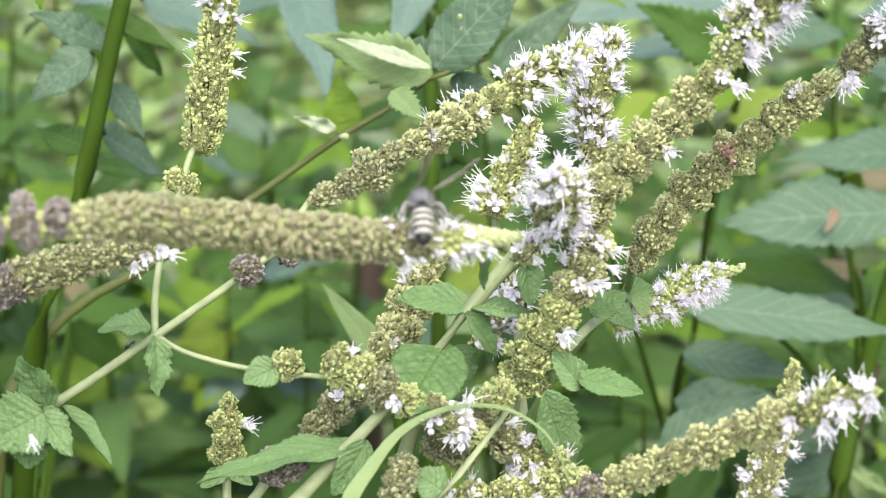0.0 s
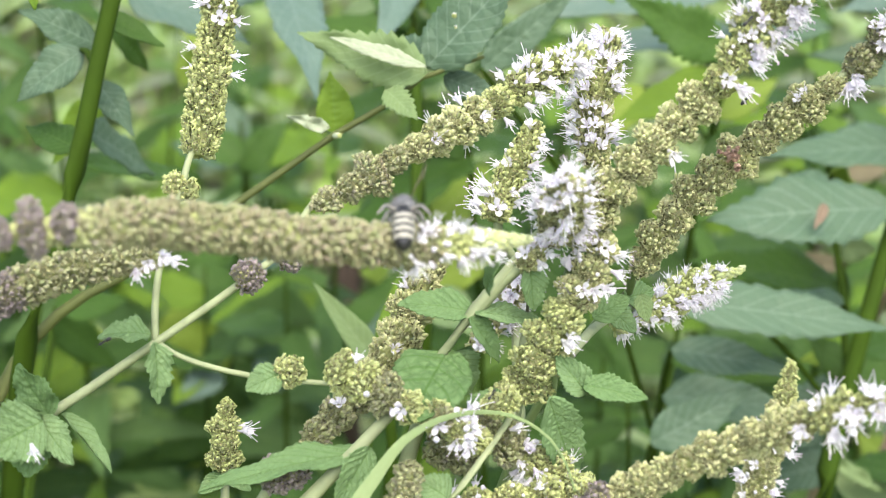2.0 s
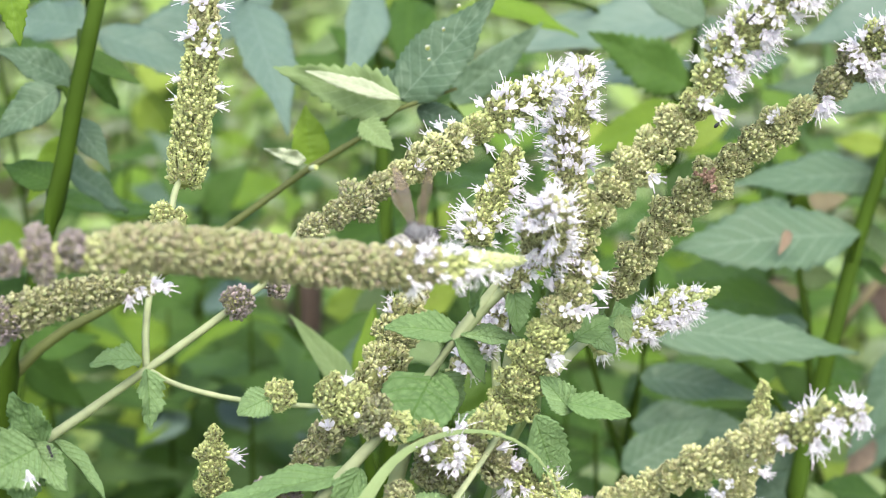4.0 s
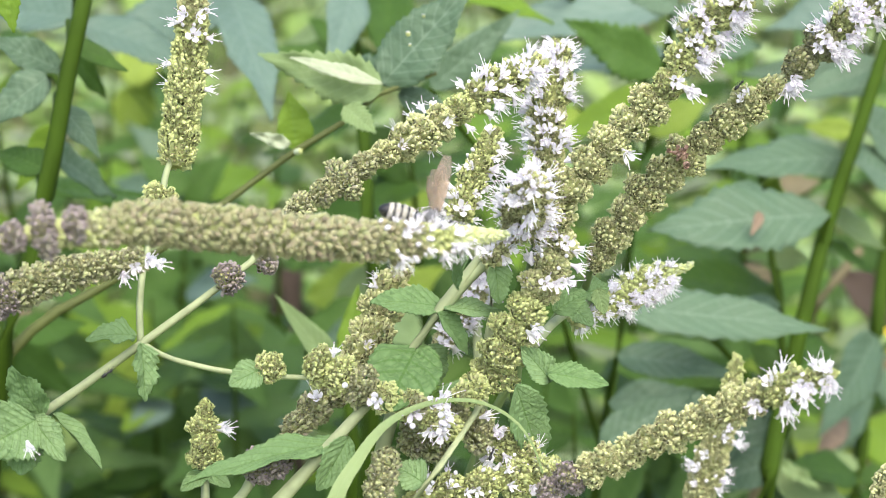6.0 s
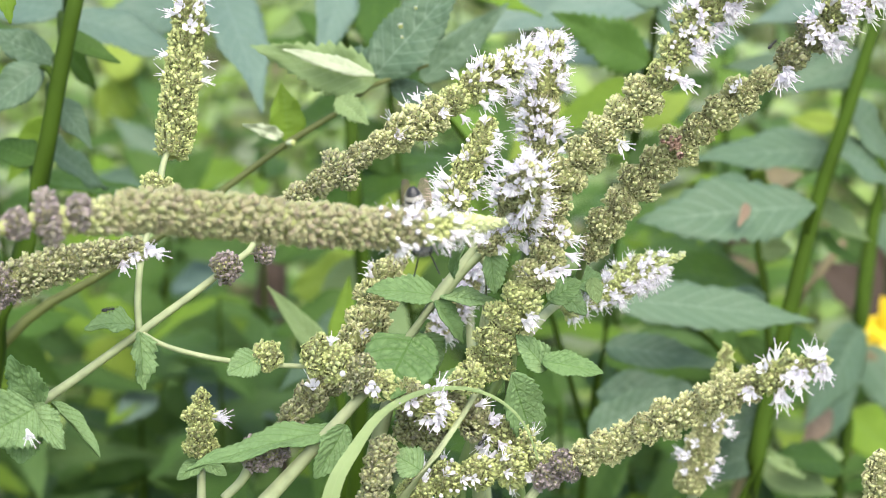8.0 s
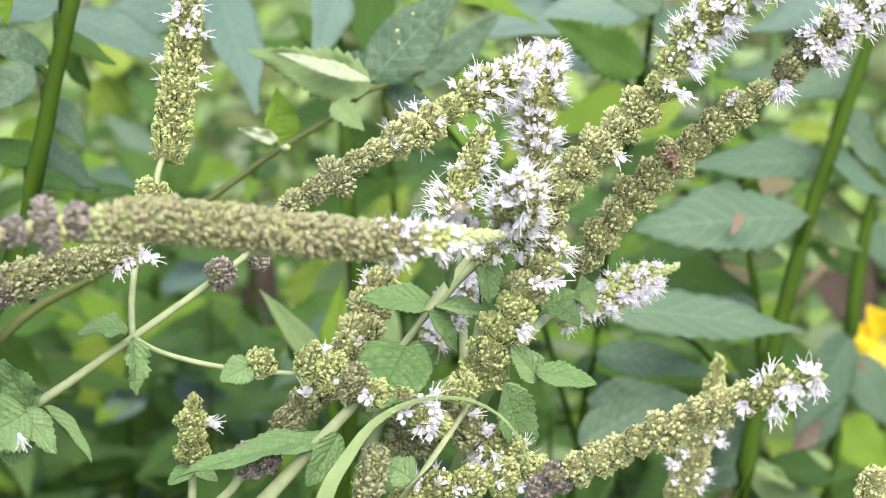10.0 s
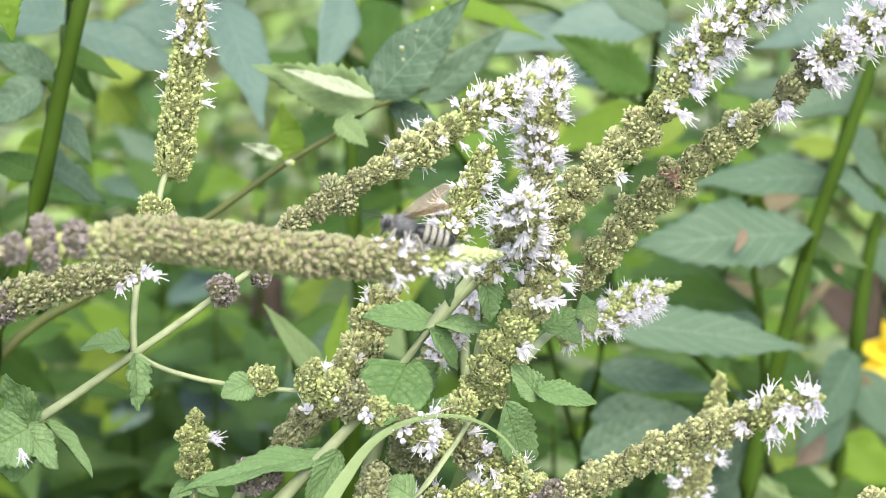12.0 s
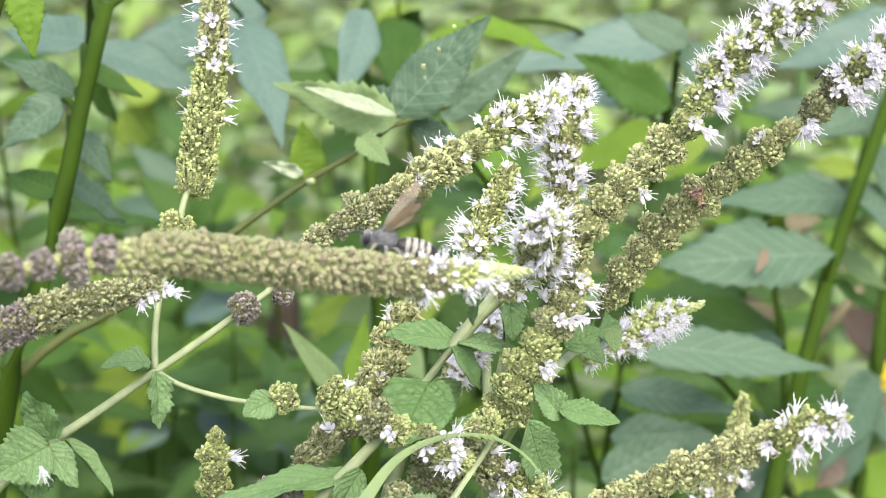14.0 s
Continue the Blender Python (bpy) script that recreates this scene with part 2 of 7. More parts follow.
class Line:
    """A smooth line through a few places, by its length."""

    def __init__(self, places, values=None, steps=24):
        p = [np.array(q, float) for q in places]
        p = [2 * p[0] - p[1], *p, 2 * p[-1] - p[-2]]
        out = []
        for i in range(1, len(p) - 2):
            a, b, c, d = p[i - 1 : i + 3]
            t1 = np.linalg.norm(b - a) ** 0.5
            t2 = t1 + np.linalg.norm(c - b) ** 0.5
            t3 = t2 + np.linalg.norm(d - c) ** 0.5
            for k in range(steps):
                t = t1 + (t2 - t1) * k / steps
                a1, a2, a3 = a + (b - a) * t / t1, b + (c - b) * (t - t1) / (t2 - t1), c + (d - c) * (t - t2) / (t3 - t2)
                b1, b2 = a1 + (a2 - a1) * t / t2, a2 + (a3 - a2) * (t - t1) / (t3 - t1)
                out.append(b1 + (b2 - b1) * (t - t1) / (t2 - t1))
        out.append(p[-2])
        self.p = np.array(out)
        self.s = np.r_[0, np.cumsum(np.linalg.norm(np.diff(self.p, axis=0), axis=1))]
        self.length = self.s[-1]
        self.knots = self.s[:: steps]
        self.values = values

    def at(self, s):
        return np.array([np.interp(s, self.s, self.p[:, j]) for j in range(3)])

    def way(self, s):
        e = 0.02 * self.length
        w = self.at(min(s + e, self.length)) - self.at(max(s - e, 0))
        return w / np.linalg.norm(w)

    def value(self, s):
        return float(np.interp(s, self.knots, self.values))


def side_axes(w):
    ref = np.array([0, 0, 1.0]) if abs(w[2]) < 0.9 else np.array([0, 1.0, 0])
    a = np.cross(w, ref)
    a /= np.linalg.norm(a)
    return a, np.cross(a, w)


def tube(name, places, radii, mat, parent=None, label="", sides=8, rings=0, square=0.0, wobble=0.0):
    line = Line(places, radii)
    n = rings or max(8, 6 * len(places))
    rng = np.random.default_rng(len(places) * 7 + n)
    verts, faces = [], []
    for i in range(n + 1):
        s = line.length * i / n
        c, w, r = line.at(s), line.way(s), line.value(s)
        a, b = side_axes(w)
        for k in range(sides):
            t = 2 * math.pi * k / sides
            q = r * (1 + square * math.cos(4 * t)) * (1 + wobble * rng.uniform(-1, 1))
            verts.append(c + q * (math.cos(t) * a + math.sin(t) * b))
    for i in range(n):
        for k in range(sides):
            j = (k + 1) % sides
            faces.append((i * sides + k, i * sides + j, (i + 1) * sides + j, (i + 1) * sides + k))
    faces.append(tuple(reversed(range(sides))))
    faces.append(tuple(n * sides + k for k in range(sides)))
    return link_mesh(name, verts, faces, mat, parent, label)


def bud_template(rings, teeth, spikes=5, hairs=4):
    """One calyx along z, 1 long: a ribbed urn with pointed teeth round its mouth."""
    sides, v, f = 6, [], []
    for z, r in rings:
        for k in range(sides):
            t = 2 * math.pi * k / sides
            v.append((r * math.cos(t), r * math.sin(t), z))
    base = len(v)
    for k in range(sides):
        t = 2 * math.pi * (k + 0.5) / sides
        v.append((teeth[0] * math.cos(t), teeth[0] * math.sin(t), teeth[1]))
    v.append((0, 0, teeth[2]))
    for i in range(len(rings) - 1):
        for k in range(sides):
            j = (k + 1) % sides
            f.append((i * sides + k, i * sides + j, (i + 1) * sides + j, (i + 1) * sides + k))
    top = (len(rings) - 1) * sides
    for k in range(sides):
        j = (k + 1) % sides
        f.append((top + k, top + j, base + k))
        f.append((base + k, top + j, base + sides))
        f.append((top + k, base + k, base + sides))
    inner = [1 if max(q) == len(v) - 1 else 2 if max(q) >= base else 0 for q in f]
    top_z, top_r = rings[-1]
    for k in range(spikes):
        t = 2 * math.pi * (k + 0.25) / spikes
        off = len(v)
        for a, r, z in ((-0.28, top_r, top_z), (0.28, top_r, top_z), (0.05, top_r * 1.1, top_z + 0.34)):
            v.append((r * math.cos(t + a), r * math.sin(t + a), z))
        f.append((off, off + 1, off + 2))
        inner.append(2)
    for k in range(hairs):
        t = 2.4 * k + 0.5
        r, z = 0.40, 0.25 + 0.5 * k / max(1, hairs)
        off = len(v)
        for a, rr, zz in ((-0.05, r, z), (0.05, r, z + 0.03), (0.1, r + 0.42, z + 0.22)):
            v.append((rr * math.cos(t + a), rr * math.sin(t + a), zz))
        f.append((off, off + 1, off + 2))
        inner.append(2)
    return np.array(v), f, inner


def bell_template(flare, reach, depth, hairs=3):
    """One calyx bell along z, 1 long: five pointed teeth round its mouth, flaring or closing, and a few hairs."""
    sides, v, f, mi = 5, [], [], []
    rings = [(0.0, 0.16), (0.35, 0.37), (0.92, 0.45)]
    for z, r in rings:
        for k in range(sides):
            t = 2 * math.pi * k / sides
            v.append((r * math.cos(t), r * math.sin(t), z))
    for i in range(len(rings) - 1):
        for k in range(sides):
            j = (k + 1) % sides
            f.append((i * sides + k, i * sides + j, (i + 1) * sides + j, (i + 1) * sides + k))
            mi.append(0)
    top = (len(rings) - 1) * sides
    for k in range(sides):
        t = 2 * math.pi * (k + 0.5) / sides
        v.append((flare * math.cos(t), flare * math.sin(t), reach))
        f.append((top + k, top + (k + 1) % sides, len(v) - 1))
        mi.append(2)
    v.append((0, 0, depth))
    for k in range(sides):
        f.append((top + k, top + (k + 1) % sides, len(v) - 1))
        mi.append(1)
    for k in range(hairs):
        t = 2.4 * k + 0.5
        z = 0.25 + 0.6 * k / max(1, hairs)
        off = len(v)
        for a, r, zz in ((-0.06, 0.38, z), (0.06, 0.38, z + 0.03), (0.1, 0.80, z + 0.22)):
            v.append((r * math.cos(t + a), r * math.sin(t + a), zz))
        f.append((off, off + 1, off + 2))
        mi.append(2)
    return np.array(v), f, mi


ROUND_BUD = [bud_template([(0.0, 0.18), (0.25, 0.40), (0.6, 0.46), (0.9, 0.36)], (0.20, 1.08, 1.05), 3, 1), bell_template(0.36, 1.10, 0.85, 1)]
OPEN_BUD = [bell_template(0.50, 1.14, 0.44), bell_template(0.56, 1.08, 0.40), bell_template(0.22, 1.30, 0.85), bell_template(0.54, 1.16, 0.42)]
SHRIVELLED = [(v, f, [0] * len(k)) for v, f, k in OPEN_BUD]
bead = bud_template([(0.0, 0.18), (0.3, 0.40), (0.68, 0.46), (0.98, 0.36)], (0.20, 1.16, 1.14), 0, 2)
OPEN_BUD.append((bead[0], bead[1], [3 if k == 1 else k for k in bead[2]]))


def bud_cluster(name, seats, mat, parent, label="", form=ROUND_BUD):
    """Many calyces in one mesh: seats of place, way, size."""
    verts, faces, kinds, rng = [], [], [], np.random.default_rng(len(seats))
    for place, way, size in seats:
        a, b = side_axes(way)
        wide = size * rng.uniform(0.8, 1.05)
        m = np.stack([a, b, way], 0) * np.array([[wide], [wide], [size * rng.uniform(1.0, 1.4)]])
        shape = form[rng.integers(len(form))]
        off = len(verts)
        verts.extend(shape[0] @ m + place)
        faces.extend(tuple(off + i for i in f) for f in shape[1])
        kinds.extend(shape[2])
    return link_mesh(name, verts, faces, [mat, MOUTH if form is OPEN_BUD else BEAD_DRY if mat is BUD_DRY else BEAD_PINK if mat is BUD_MAIN else BEAD, HAIR_DRY if mat is BUD_DRY else HAIR_OLIVE if mat is BUD_OLIVE else HAIR_MAIN if mat in (BUD_MAIN, BUD_MIXED) else HAIR, BEAD_DRY if mat is BUD_DRY else HAIR_MAIN if mat is BUD_MIXED else BEAD_OLIVE if mat is BUD_OLIVE else BEAD], parent, label, mat_index=kinds)


def flower_mesh(kind, seed):
    """A small four-lobed mint flower along z with long stamens, in metres."""
    rng = np.random.default_rng(seed)
    v, f, mi = [], [], []
    tube_rings = [(0.0, 0.30), (0.7, 0.42), (1.2, 0.62)] if kind != "closed" else [(0.0, 0.3), (0.5, 0.55), (0.9, 0.60), (1.25, 0.42), (1.4, 0.12)]
    sides = 8
    for z, r in tube_rings:
        for k in range(sides):
            t = 2 * math.pi * k / sides
            v.append((r * math.cos(t), r * math.sin(t), z))
    for i in range(len(tube_rings) - 1):
        for k in range(sides):
            j = (k + 1) % sides
            f.append((i * sides + k, i * sides + j, (i + 1) * sides + j, (i + 1) * sides + k))
            mi.append(0)
    if kind != "closed":
        for q in range(4):
            t = math.pi / 2 * q + rng.uniform(-0.15, 0.15)
            wide, out, down = rng.uniform(0.36, 0.52), rng.uniform(0.95, 1.4), rng.uniform(-0.5, 0.4)
            c, s = math.cos(t), math.sin(t)
            off = len(v)
            for u, w, z in ((0.5, wide * 0.8, 1.15), (0.85, wide * 1.15, 1.65), (out * 0.85, wide, 1.85 - down * 0.4), (out * 1.05, wide * 0.3, 1.8 - down)):
                for side in (-1, 0, 1):
                    y = side * w
                    z2 = z + (0.12 if side else 0.0)
                    v.append((c * u - s * y, s * u + c * y, z2))
            for i in range(3):
                for k in range(2):
                    a = off + i * 3 + k
                    f.append((a, a + 1, a + 4, a + 3))
                    mi.append(0)
        count = 5 if kind == "open" else 4
        for q in range(count):
            t = 2 * math.pi * (q + rng.uniform(-0.3, 0.3)) / count
            spread = rng.uniform(0.4, 1.15) if q < count - 1 else 0.15
            tall = rng.uniform(2.7, 3.9)
            root = np.array([0.22 * math.cos(t), 0.22 * math.sin(t), 0.9])
            tip = np.array([math.cos(t) * spread * tall * 0.55, math.sin(t) * spread * tall * 0.55, tall])
            mid = root * 0.45 + tip * 0.55 + np.array([0, 0, 0.25])
            off = len(v)
            for c0, r in ((root, 0.085), (mid, 0.075), (tip, 0.06)):
                for k in range(3):
                    a = 2 * math.pi * k / 3
                    v.append((c0[0] + r * math.cos(a), c0[1] + r * math.sin(a), c0[2]))
            for i in range(2):
                for k in range(3):
                    j = (k + 1) % 3
                    f.append((off + 3 * i + k, off + 3 * i + j, off + 3 * i + 3 + j, off + 3 * i + 3 + k))
                    mi.append(1)
            off = len(v)
            for dz, r in ((-0.14, 0.02), (0.0, 0.15), (0.16, 0.02)):
                for k in range(4):
                    a = 2 * math.pi * k / 4
                    v.append((tip[0] + r * math.cos(a), tip[1] + r * math.sin(a), tip[2] + dz))
            for i in range(2):
                for k in range(4):
                    j = (k + 1) % 4
                    f.append((off + 4 * i + k, off + 4 * i + j, off + 4 * i + 4 + j, off + 4 * i + 4 + k))
                    mi.append(2)
    me = bpy.data.meshes.new("flower")
    me.from_pydata([tuple(0.001 * np.array(p)) for p in v], [], f)
    for m in (PETAL, STAMEN, ANTHER):
        me.materials.append(m)
    me.polygons.foreach_set("material_index", mi)
    me.polygons.foreach_set("use_smooth", [True] * len(f))
    me.update()
    return me


OPEN = [flower_mesh("open", s) for s in (1, 2, 3, 4, 5, 6)]
CLOSED = [flower_mesh("closed", s) for s in (7, 8)]


def seat_matrix(place, way, size, spin):
    a, b = side_axes(way)
    m = Matrix(((a[0], b[0], way[0], place[0]), (a[1], b[1], way[1], place[1]), (a[2], b[2], way[2], place[2]), (0, 0, 0, 1)))
    return m @ Matrix.Rotation(spin, 4, "Z") @ Matrix.Scale(size, 4)


class Spike:
    """A flower spike: an axis, whorls of calyces round it, and flowers, all parts of one shoot."""

    def __init__(self, shoot, places, radii, whorls, mats, seg=0.25, seed=1, size=1.0, tip=False, label="", start=0.0, gap=0.97, loose=0.0, grain=1.0):
        self.line = Line(places, radii)
        self.rng = np.random.default_rng(seed)
        self.flower_rng = np.random.default_rng(seed + 500)
        self.size = size
        line, rng = self.line, self.rng
        self.spike = tube("flower_spike", places, [max(0.0002, r - 0.0012 * size) * (0.95 - 0.42 * seg) for r in radii], CORE, shoot, label, 10, 40)
        pitch = line.length / whorls
        bud = (0.00082 if seg > 0.18 else 0.00100) * size * grain
        space = (0.00071 if seg > 0.18 else 0.00084) * size * grain
        for k in range(whorls):
            mid = (k + 0.5) * pitch
            if mid < start * line.length:
                continue
            rad = line.value(mid)
            count = max(6, int(2 * math.pi * rad * pitch / space**2 * (1.0 + 0.35 * seg)))
            seats = []
            turn = rng.uniform(0, 6.28)
            grow = 1 + seg * 0.22 * rng.uniform(-1, 1)
            for i in range(count):
                h = (i + 0.5) / count - 0.5
                ang = turn + i * 2.39996 + rng.normal(0, 0.12)
                s = min(max(mid + h * pitch * gap + rng.normal(0, 0.12) * space, 0), line.length)
                r = line.value(s) * grow
                lobes = 1 + seg * 0.22 * math.cos(2 * (ang - turn) + k * math.pi)
                r *= lobes * (1 - seg * 0.8 * (2 * abs(h)) ** 1.8) 
                c, w = line.at(s), line.way(s)
                a, b = side_axes(w)
                out = math.cos(ang) * a + math.sin(ang) * b
                lift = min(1.15, max(-0.8, 0.35 + seg * 2.0 * h + rng.normal(0, 0.38)))
                way = out * math.cos(lift) + w * math.sin(lift)
                sz = bud * rng.uniform(0.82, 1.18)
                seats.append((c + out * (r - sz * 1.42 * math.cos(lift)) + out * rng.normal(0, 0.0002 + loose), way, sz))
            f = mid / line.length
            mat = next(m for upto, m in mats if f <= upto)
            bud_cluster("whorl", seats, mat, self.spike, "", OPEN_BUD if seg > 0.18 else ROUND_BUD)
        if tip:
            bud_cluster("growing_tip", self.tip_seats(), BUD_TIP, self.spike, "pale green growing tip")

    def tip_seats(self):
        line, rng, out = self.line, self.rng, []
        for i in range(90):
            t = i / 90
            s = line.length * (0.86 + 0.14 * t)
            c, w = line.at(s), line.way(min(s, 0.97 * line.length))
            a, b = side_axes(w)
            o = math.cos(i * 2.4) * a + math.sin(i * 2.4) * b
            way = o * (0.45 - 0.3 * t) + w
            out.append((c + o * line.value(s) * 0.55, way / np.linalg.norm(way), min(0.0013, 0.0005 + 0.45 * line.value(s)) * self.size * rng.uniform(0.9, 1.1)))
        return out

    def put(self, place, way, size, closed=False):
        mesh = (CLOSED if closed else OPEN)[self.flower_rng.integers(2 if closed else 6)]
        share("flower_bud" if closed else "flower", mesh, self.spike, seat_matrix(place, way, size * self.size, self.flower_rng.uniform(0, 6.28)))

    def bloom(self, f0, f1, count, near=None, closed=0.25, spread=1.0, size=1.0):
        """Flowers all round between two shares of the length; near: a direction that they favour."""
        line, rng = self.line, self.flower_rng
        done = 0
        while done < count:
            s = line.length * (f0 + (f1 - f0) * rng.random())
            w = line.way(s)
            a, b = side_axes(w)
            ang = rng.uniform(0, 6.28)
            out = math.cos(ang) * a + math.sin(ang) * b
            if near is not None and rng.random() > 0.5 + 0.5 * float(out @ np.array(near)):
                continue
            lift = rng.normal(0.25, 0.3) * spread
            way = out * math.cos(lift) + w * math.sin(lift)
            shut = rng.random() < closed
            self.put(line.at(s) + out * (line.value(s) - (0.0003 if shut else 0.0006)), way, rng.uniform(0.72, 1.0) * size * (0.72 if shut else 1.0), shut)
            done += 1

    def single(self, *places, size=1.0):
        """Flowers whose heads stand at these places."""
        for q in places:
            q = np.array(q)
            i = int(np.argmin(np.linalg.norm(self.line.p - q, axis=1)))
            out = q - self.line.p[i]
            far = np.linalg.norm(out)
            out /= far
            root = min(self.line.value(self.line.s[i]) - 0.0005, far - 0.0012)
            self.put(self.line.p[i] + out * root, out, size * min(1.12, max(0.85, (far - root) / 0.002)))


def leaf_mesh(name, length, width, mat, teeth=12, tooth=0.08, quilt=0.0, fold=0.25, curl=0.2, veins=7, slant=5.0, wave=0.0, belly=0.75, seed=0, nu=36, nv=8, thick=0.00018, power=0.85, lobe=0.0):
    """A leaf blade along y, its upper side towards z: toothed, folded along the midrib, puckered between the veins."""
    rng = np.random.default_rng(seed)
    ph = rng.uniform(0, 6.28, 4)
    verts, uvs, faces = [], [], []
    for i in range(nu + 1):
        t = i / nu
        half = 0.5 * width * max(0.0, math.sin(math.pi * t**belly)) ** power + 0.0002
        saw = (t * teeth) % 1.0
        for j in range(-nv, nv + 1):
            s = j / nv
            edge = abs(s) ** 3
            x = s * half * (1 + tooth * edge * (saw - 0.5) * 2)
            y = t * length + edge * tooth * 0.3 * width * saw - lobe * length * (1 - t) ** 3 * abs(s)
            z = fold * abs(x) - curl * length * t * t
            ph_v = t * veins - abs(s) * slant * 0.5 * 1.0
            z += quilt * (abs(math.sin(math.pi * ph_v)) - 0.5) * (1 - abs(s) ** 4) * min(1, abs(s) * 6) * min(1, 5 * (1 - t))
            z += wave * width * s * abs(s) * math.sin(6.28 * t * 2.3 + ph[0 if s < 0 else 1])
            z += 0.05 * width * math.sin(3.1 * t + ph[2])
            verts.append((x, y, z))
            uvs.append((0.5 + 0.5 * s, t))
    m = 2 * nv + 1
    for i in range(nu):
        for j in range(m - 1):
            a = i * m + j
            faces.append((a, a + 1, a + m + 1, a + m))
    n0 = len(verts)
    if thick:
        verts += [(x, y, z - thick) for x, y, z in verts]
        uvs += uvs
        faces += [tuple(n0 + k for k in reversed(f)) for f in faces]
        rim = [j for j in range(m)] + [i * m + m - 1 for i in range(1, nu + 1)] + [nu * m + j for j in range(m - 2, -1, -1)] + [i * m for i in range(nu - 1, 0, -1)]
        for a, b in zip(rim, rim[1:] + rim[:1]):
            faces.append((b, a, n0 + a, n0 + b))
    me = bpy.data.meshes.new(name)
    me.from_pydata(verts, [], faces)
    me.materials.append(mat)
    me.polygons.foreach_set("use_smooth", [True] * len(faces))
    layer = me.uv_layers.new(name="UVMap")
    loops = np.empty(len(me.loops), dtype=np.int32)
    me.loops.foreach_get("vertex_index", loops)
    layer.data.foreach_set("uv", np.array(uvs, dtype=np.float32)[loops].ravel())
    me.update()
    return me


def leaf_pose(base, tip, up, size=1.0):
    y = (Vector(tip) - Vector(base)).normalized()
    z = Vector(up)
    z = (z - y * z.dot(y)).normalized()
    x = y.cross(z)
    return Matrix(((x.x, y.x, z.x, base[0]), (x.y, y.y, z.y, base[1]), (x.z, y.z, z.z, base[2]), (0, 0, 0, 1))) @ Matrix.Scale(size, 4)


FACE = (0.0, -0.75, 0.66)


def mint_leaf(shoot, base, tip, width, up=FACE, seed=1, mat=None, fold=0.22, curl=0.12, quilt=0.0005, teeth=11, tooth=0.10, belly=0.72, wave=0.05, label="", name="leaf", veins=6, power=0.85, lobe=0.0):
    length = (Vector(tip) - Vector(base)).length
    me = leaf_mesh(name, length, width, mat or MINT, teeth, tooth, quilt, fold, curl, veins, 5.0, wave, belly, seed, power=power, lobe=lobe)
    return share(name, me, shoot, leaf_pose(base, tip, up), label)


def shoot(name, label, category="mint", group="flowering mint shoots"):
    return tagged(new(name), label, category, group)


def stalk(owner, places, radii, label="", name="stem", mat=STEM):
    return tube(name, places, radii, mat, owner, label, 8, 0, 0.06, 0.02)


# ---------------------------------------------------------------- ground
def ground():
    n = 60
    verts, faces = [], []
    xs = np.sign(np.linspace(-1, 1, n + 1)) * np.abs(np.linspace(-1, 1, n + 1)) ** 4 * 800
    for y in xs:
        for x in xs:
            d = math.hypot(x, y)
            z = 0.03 * noise.noise(Vector((x * 2, y * 2, 0))) * min(1, d * 2) if d < 30 else 0
            verts.append((x, y, z - 0.01))
    for i in range(n):
        for j in range(n):
            a = i * (n + 1) + j
            faces.append((a, a + 1, a + n + 2, a + n + 1))
    return tagged(link_mesh("ground", verts, faces, SOIL), "dark soil with litter and short green growth", "ground", kind="structure")


ground()


def grass_floor():
    """Low grass and herbs between the weeds, nobody could count them."""
    rng = np.random.default_rng(4)
    verts, faces, uvs = [], [], []
    around = np.random.default_rng(44)
    for i in range(13000):
        y = 0.5 + 4.5 * rng.random() ** 1.5
        x = rng.uniform(-1, 1) * (0.35 + 0.5 * y)
        if i >= 7000:
            x, y = around.uniform(-3.5, 3.5), around.uniform(-3.0, 4.0)
        h, w = rng.uniform(0.03, 0.10), rng.uniform(0.003, 0.008)
        a, lean = rng.uniform(0, 6.28), rng.uniform(0.3, 1.2)
        d = np.array([math.cos(a), math.sin(a)])
        p = np.array([-d[1], d[0]])
        off = len(verts)
        for k in range(4):
            t = k / 3
            c = np.array([x, y]) + d * lean * h * t * t
            ww = w * (1 - 0.9 * t)
            for side in (-1, 1):
                q = c + p * ww * side
                verts.append((q[0], q[1], h * t * (1 - 0.25 * lean * t) - 0.01))
                uvs.append((0.5 + 0.5 * side, t))
        for k in range(3):
            faces.append((off + 2 * k, off + 2 * k + 1, off + 2 * k + 3, off + 2 * k + 2))
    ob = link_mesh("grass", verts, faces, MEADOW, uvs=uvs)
    return tagged(ob, "fresh green grass blades between the weeds", "grass", kind="stuff")


grass_floor()


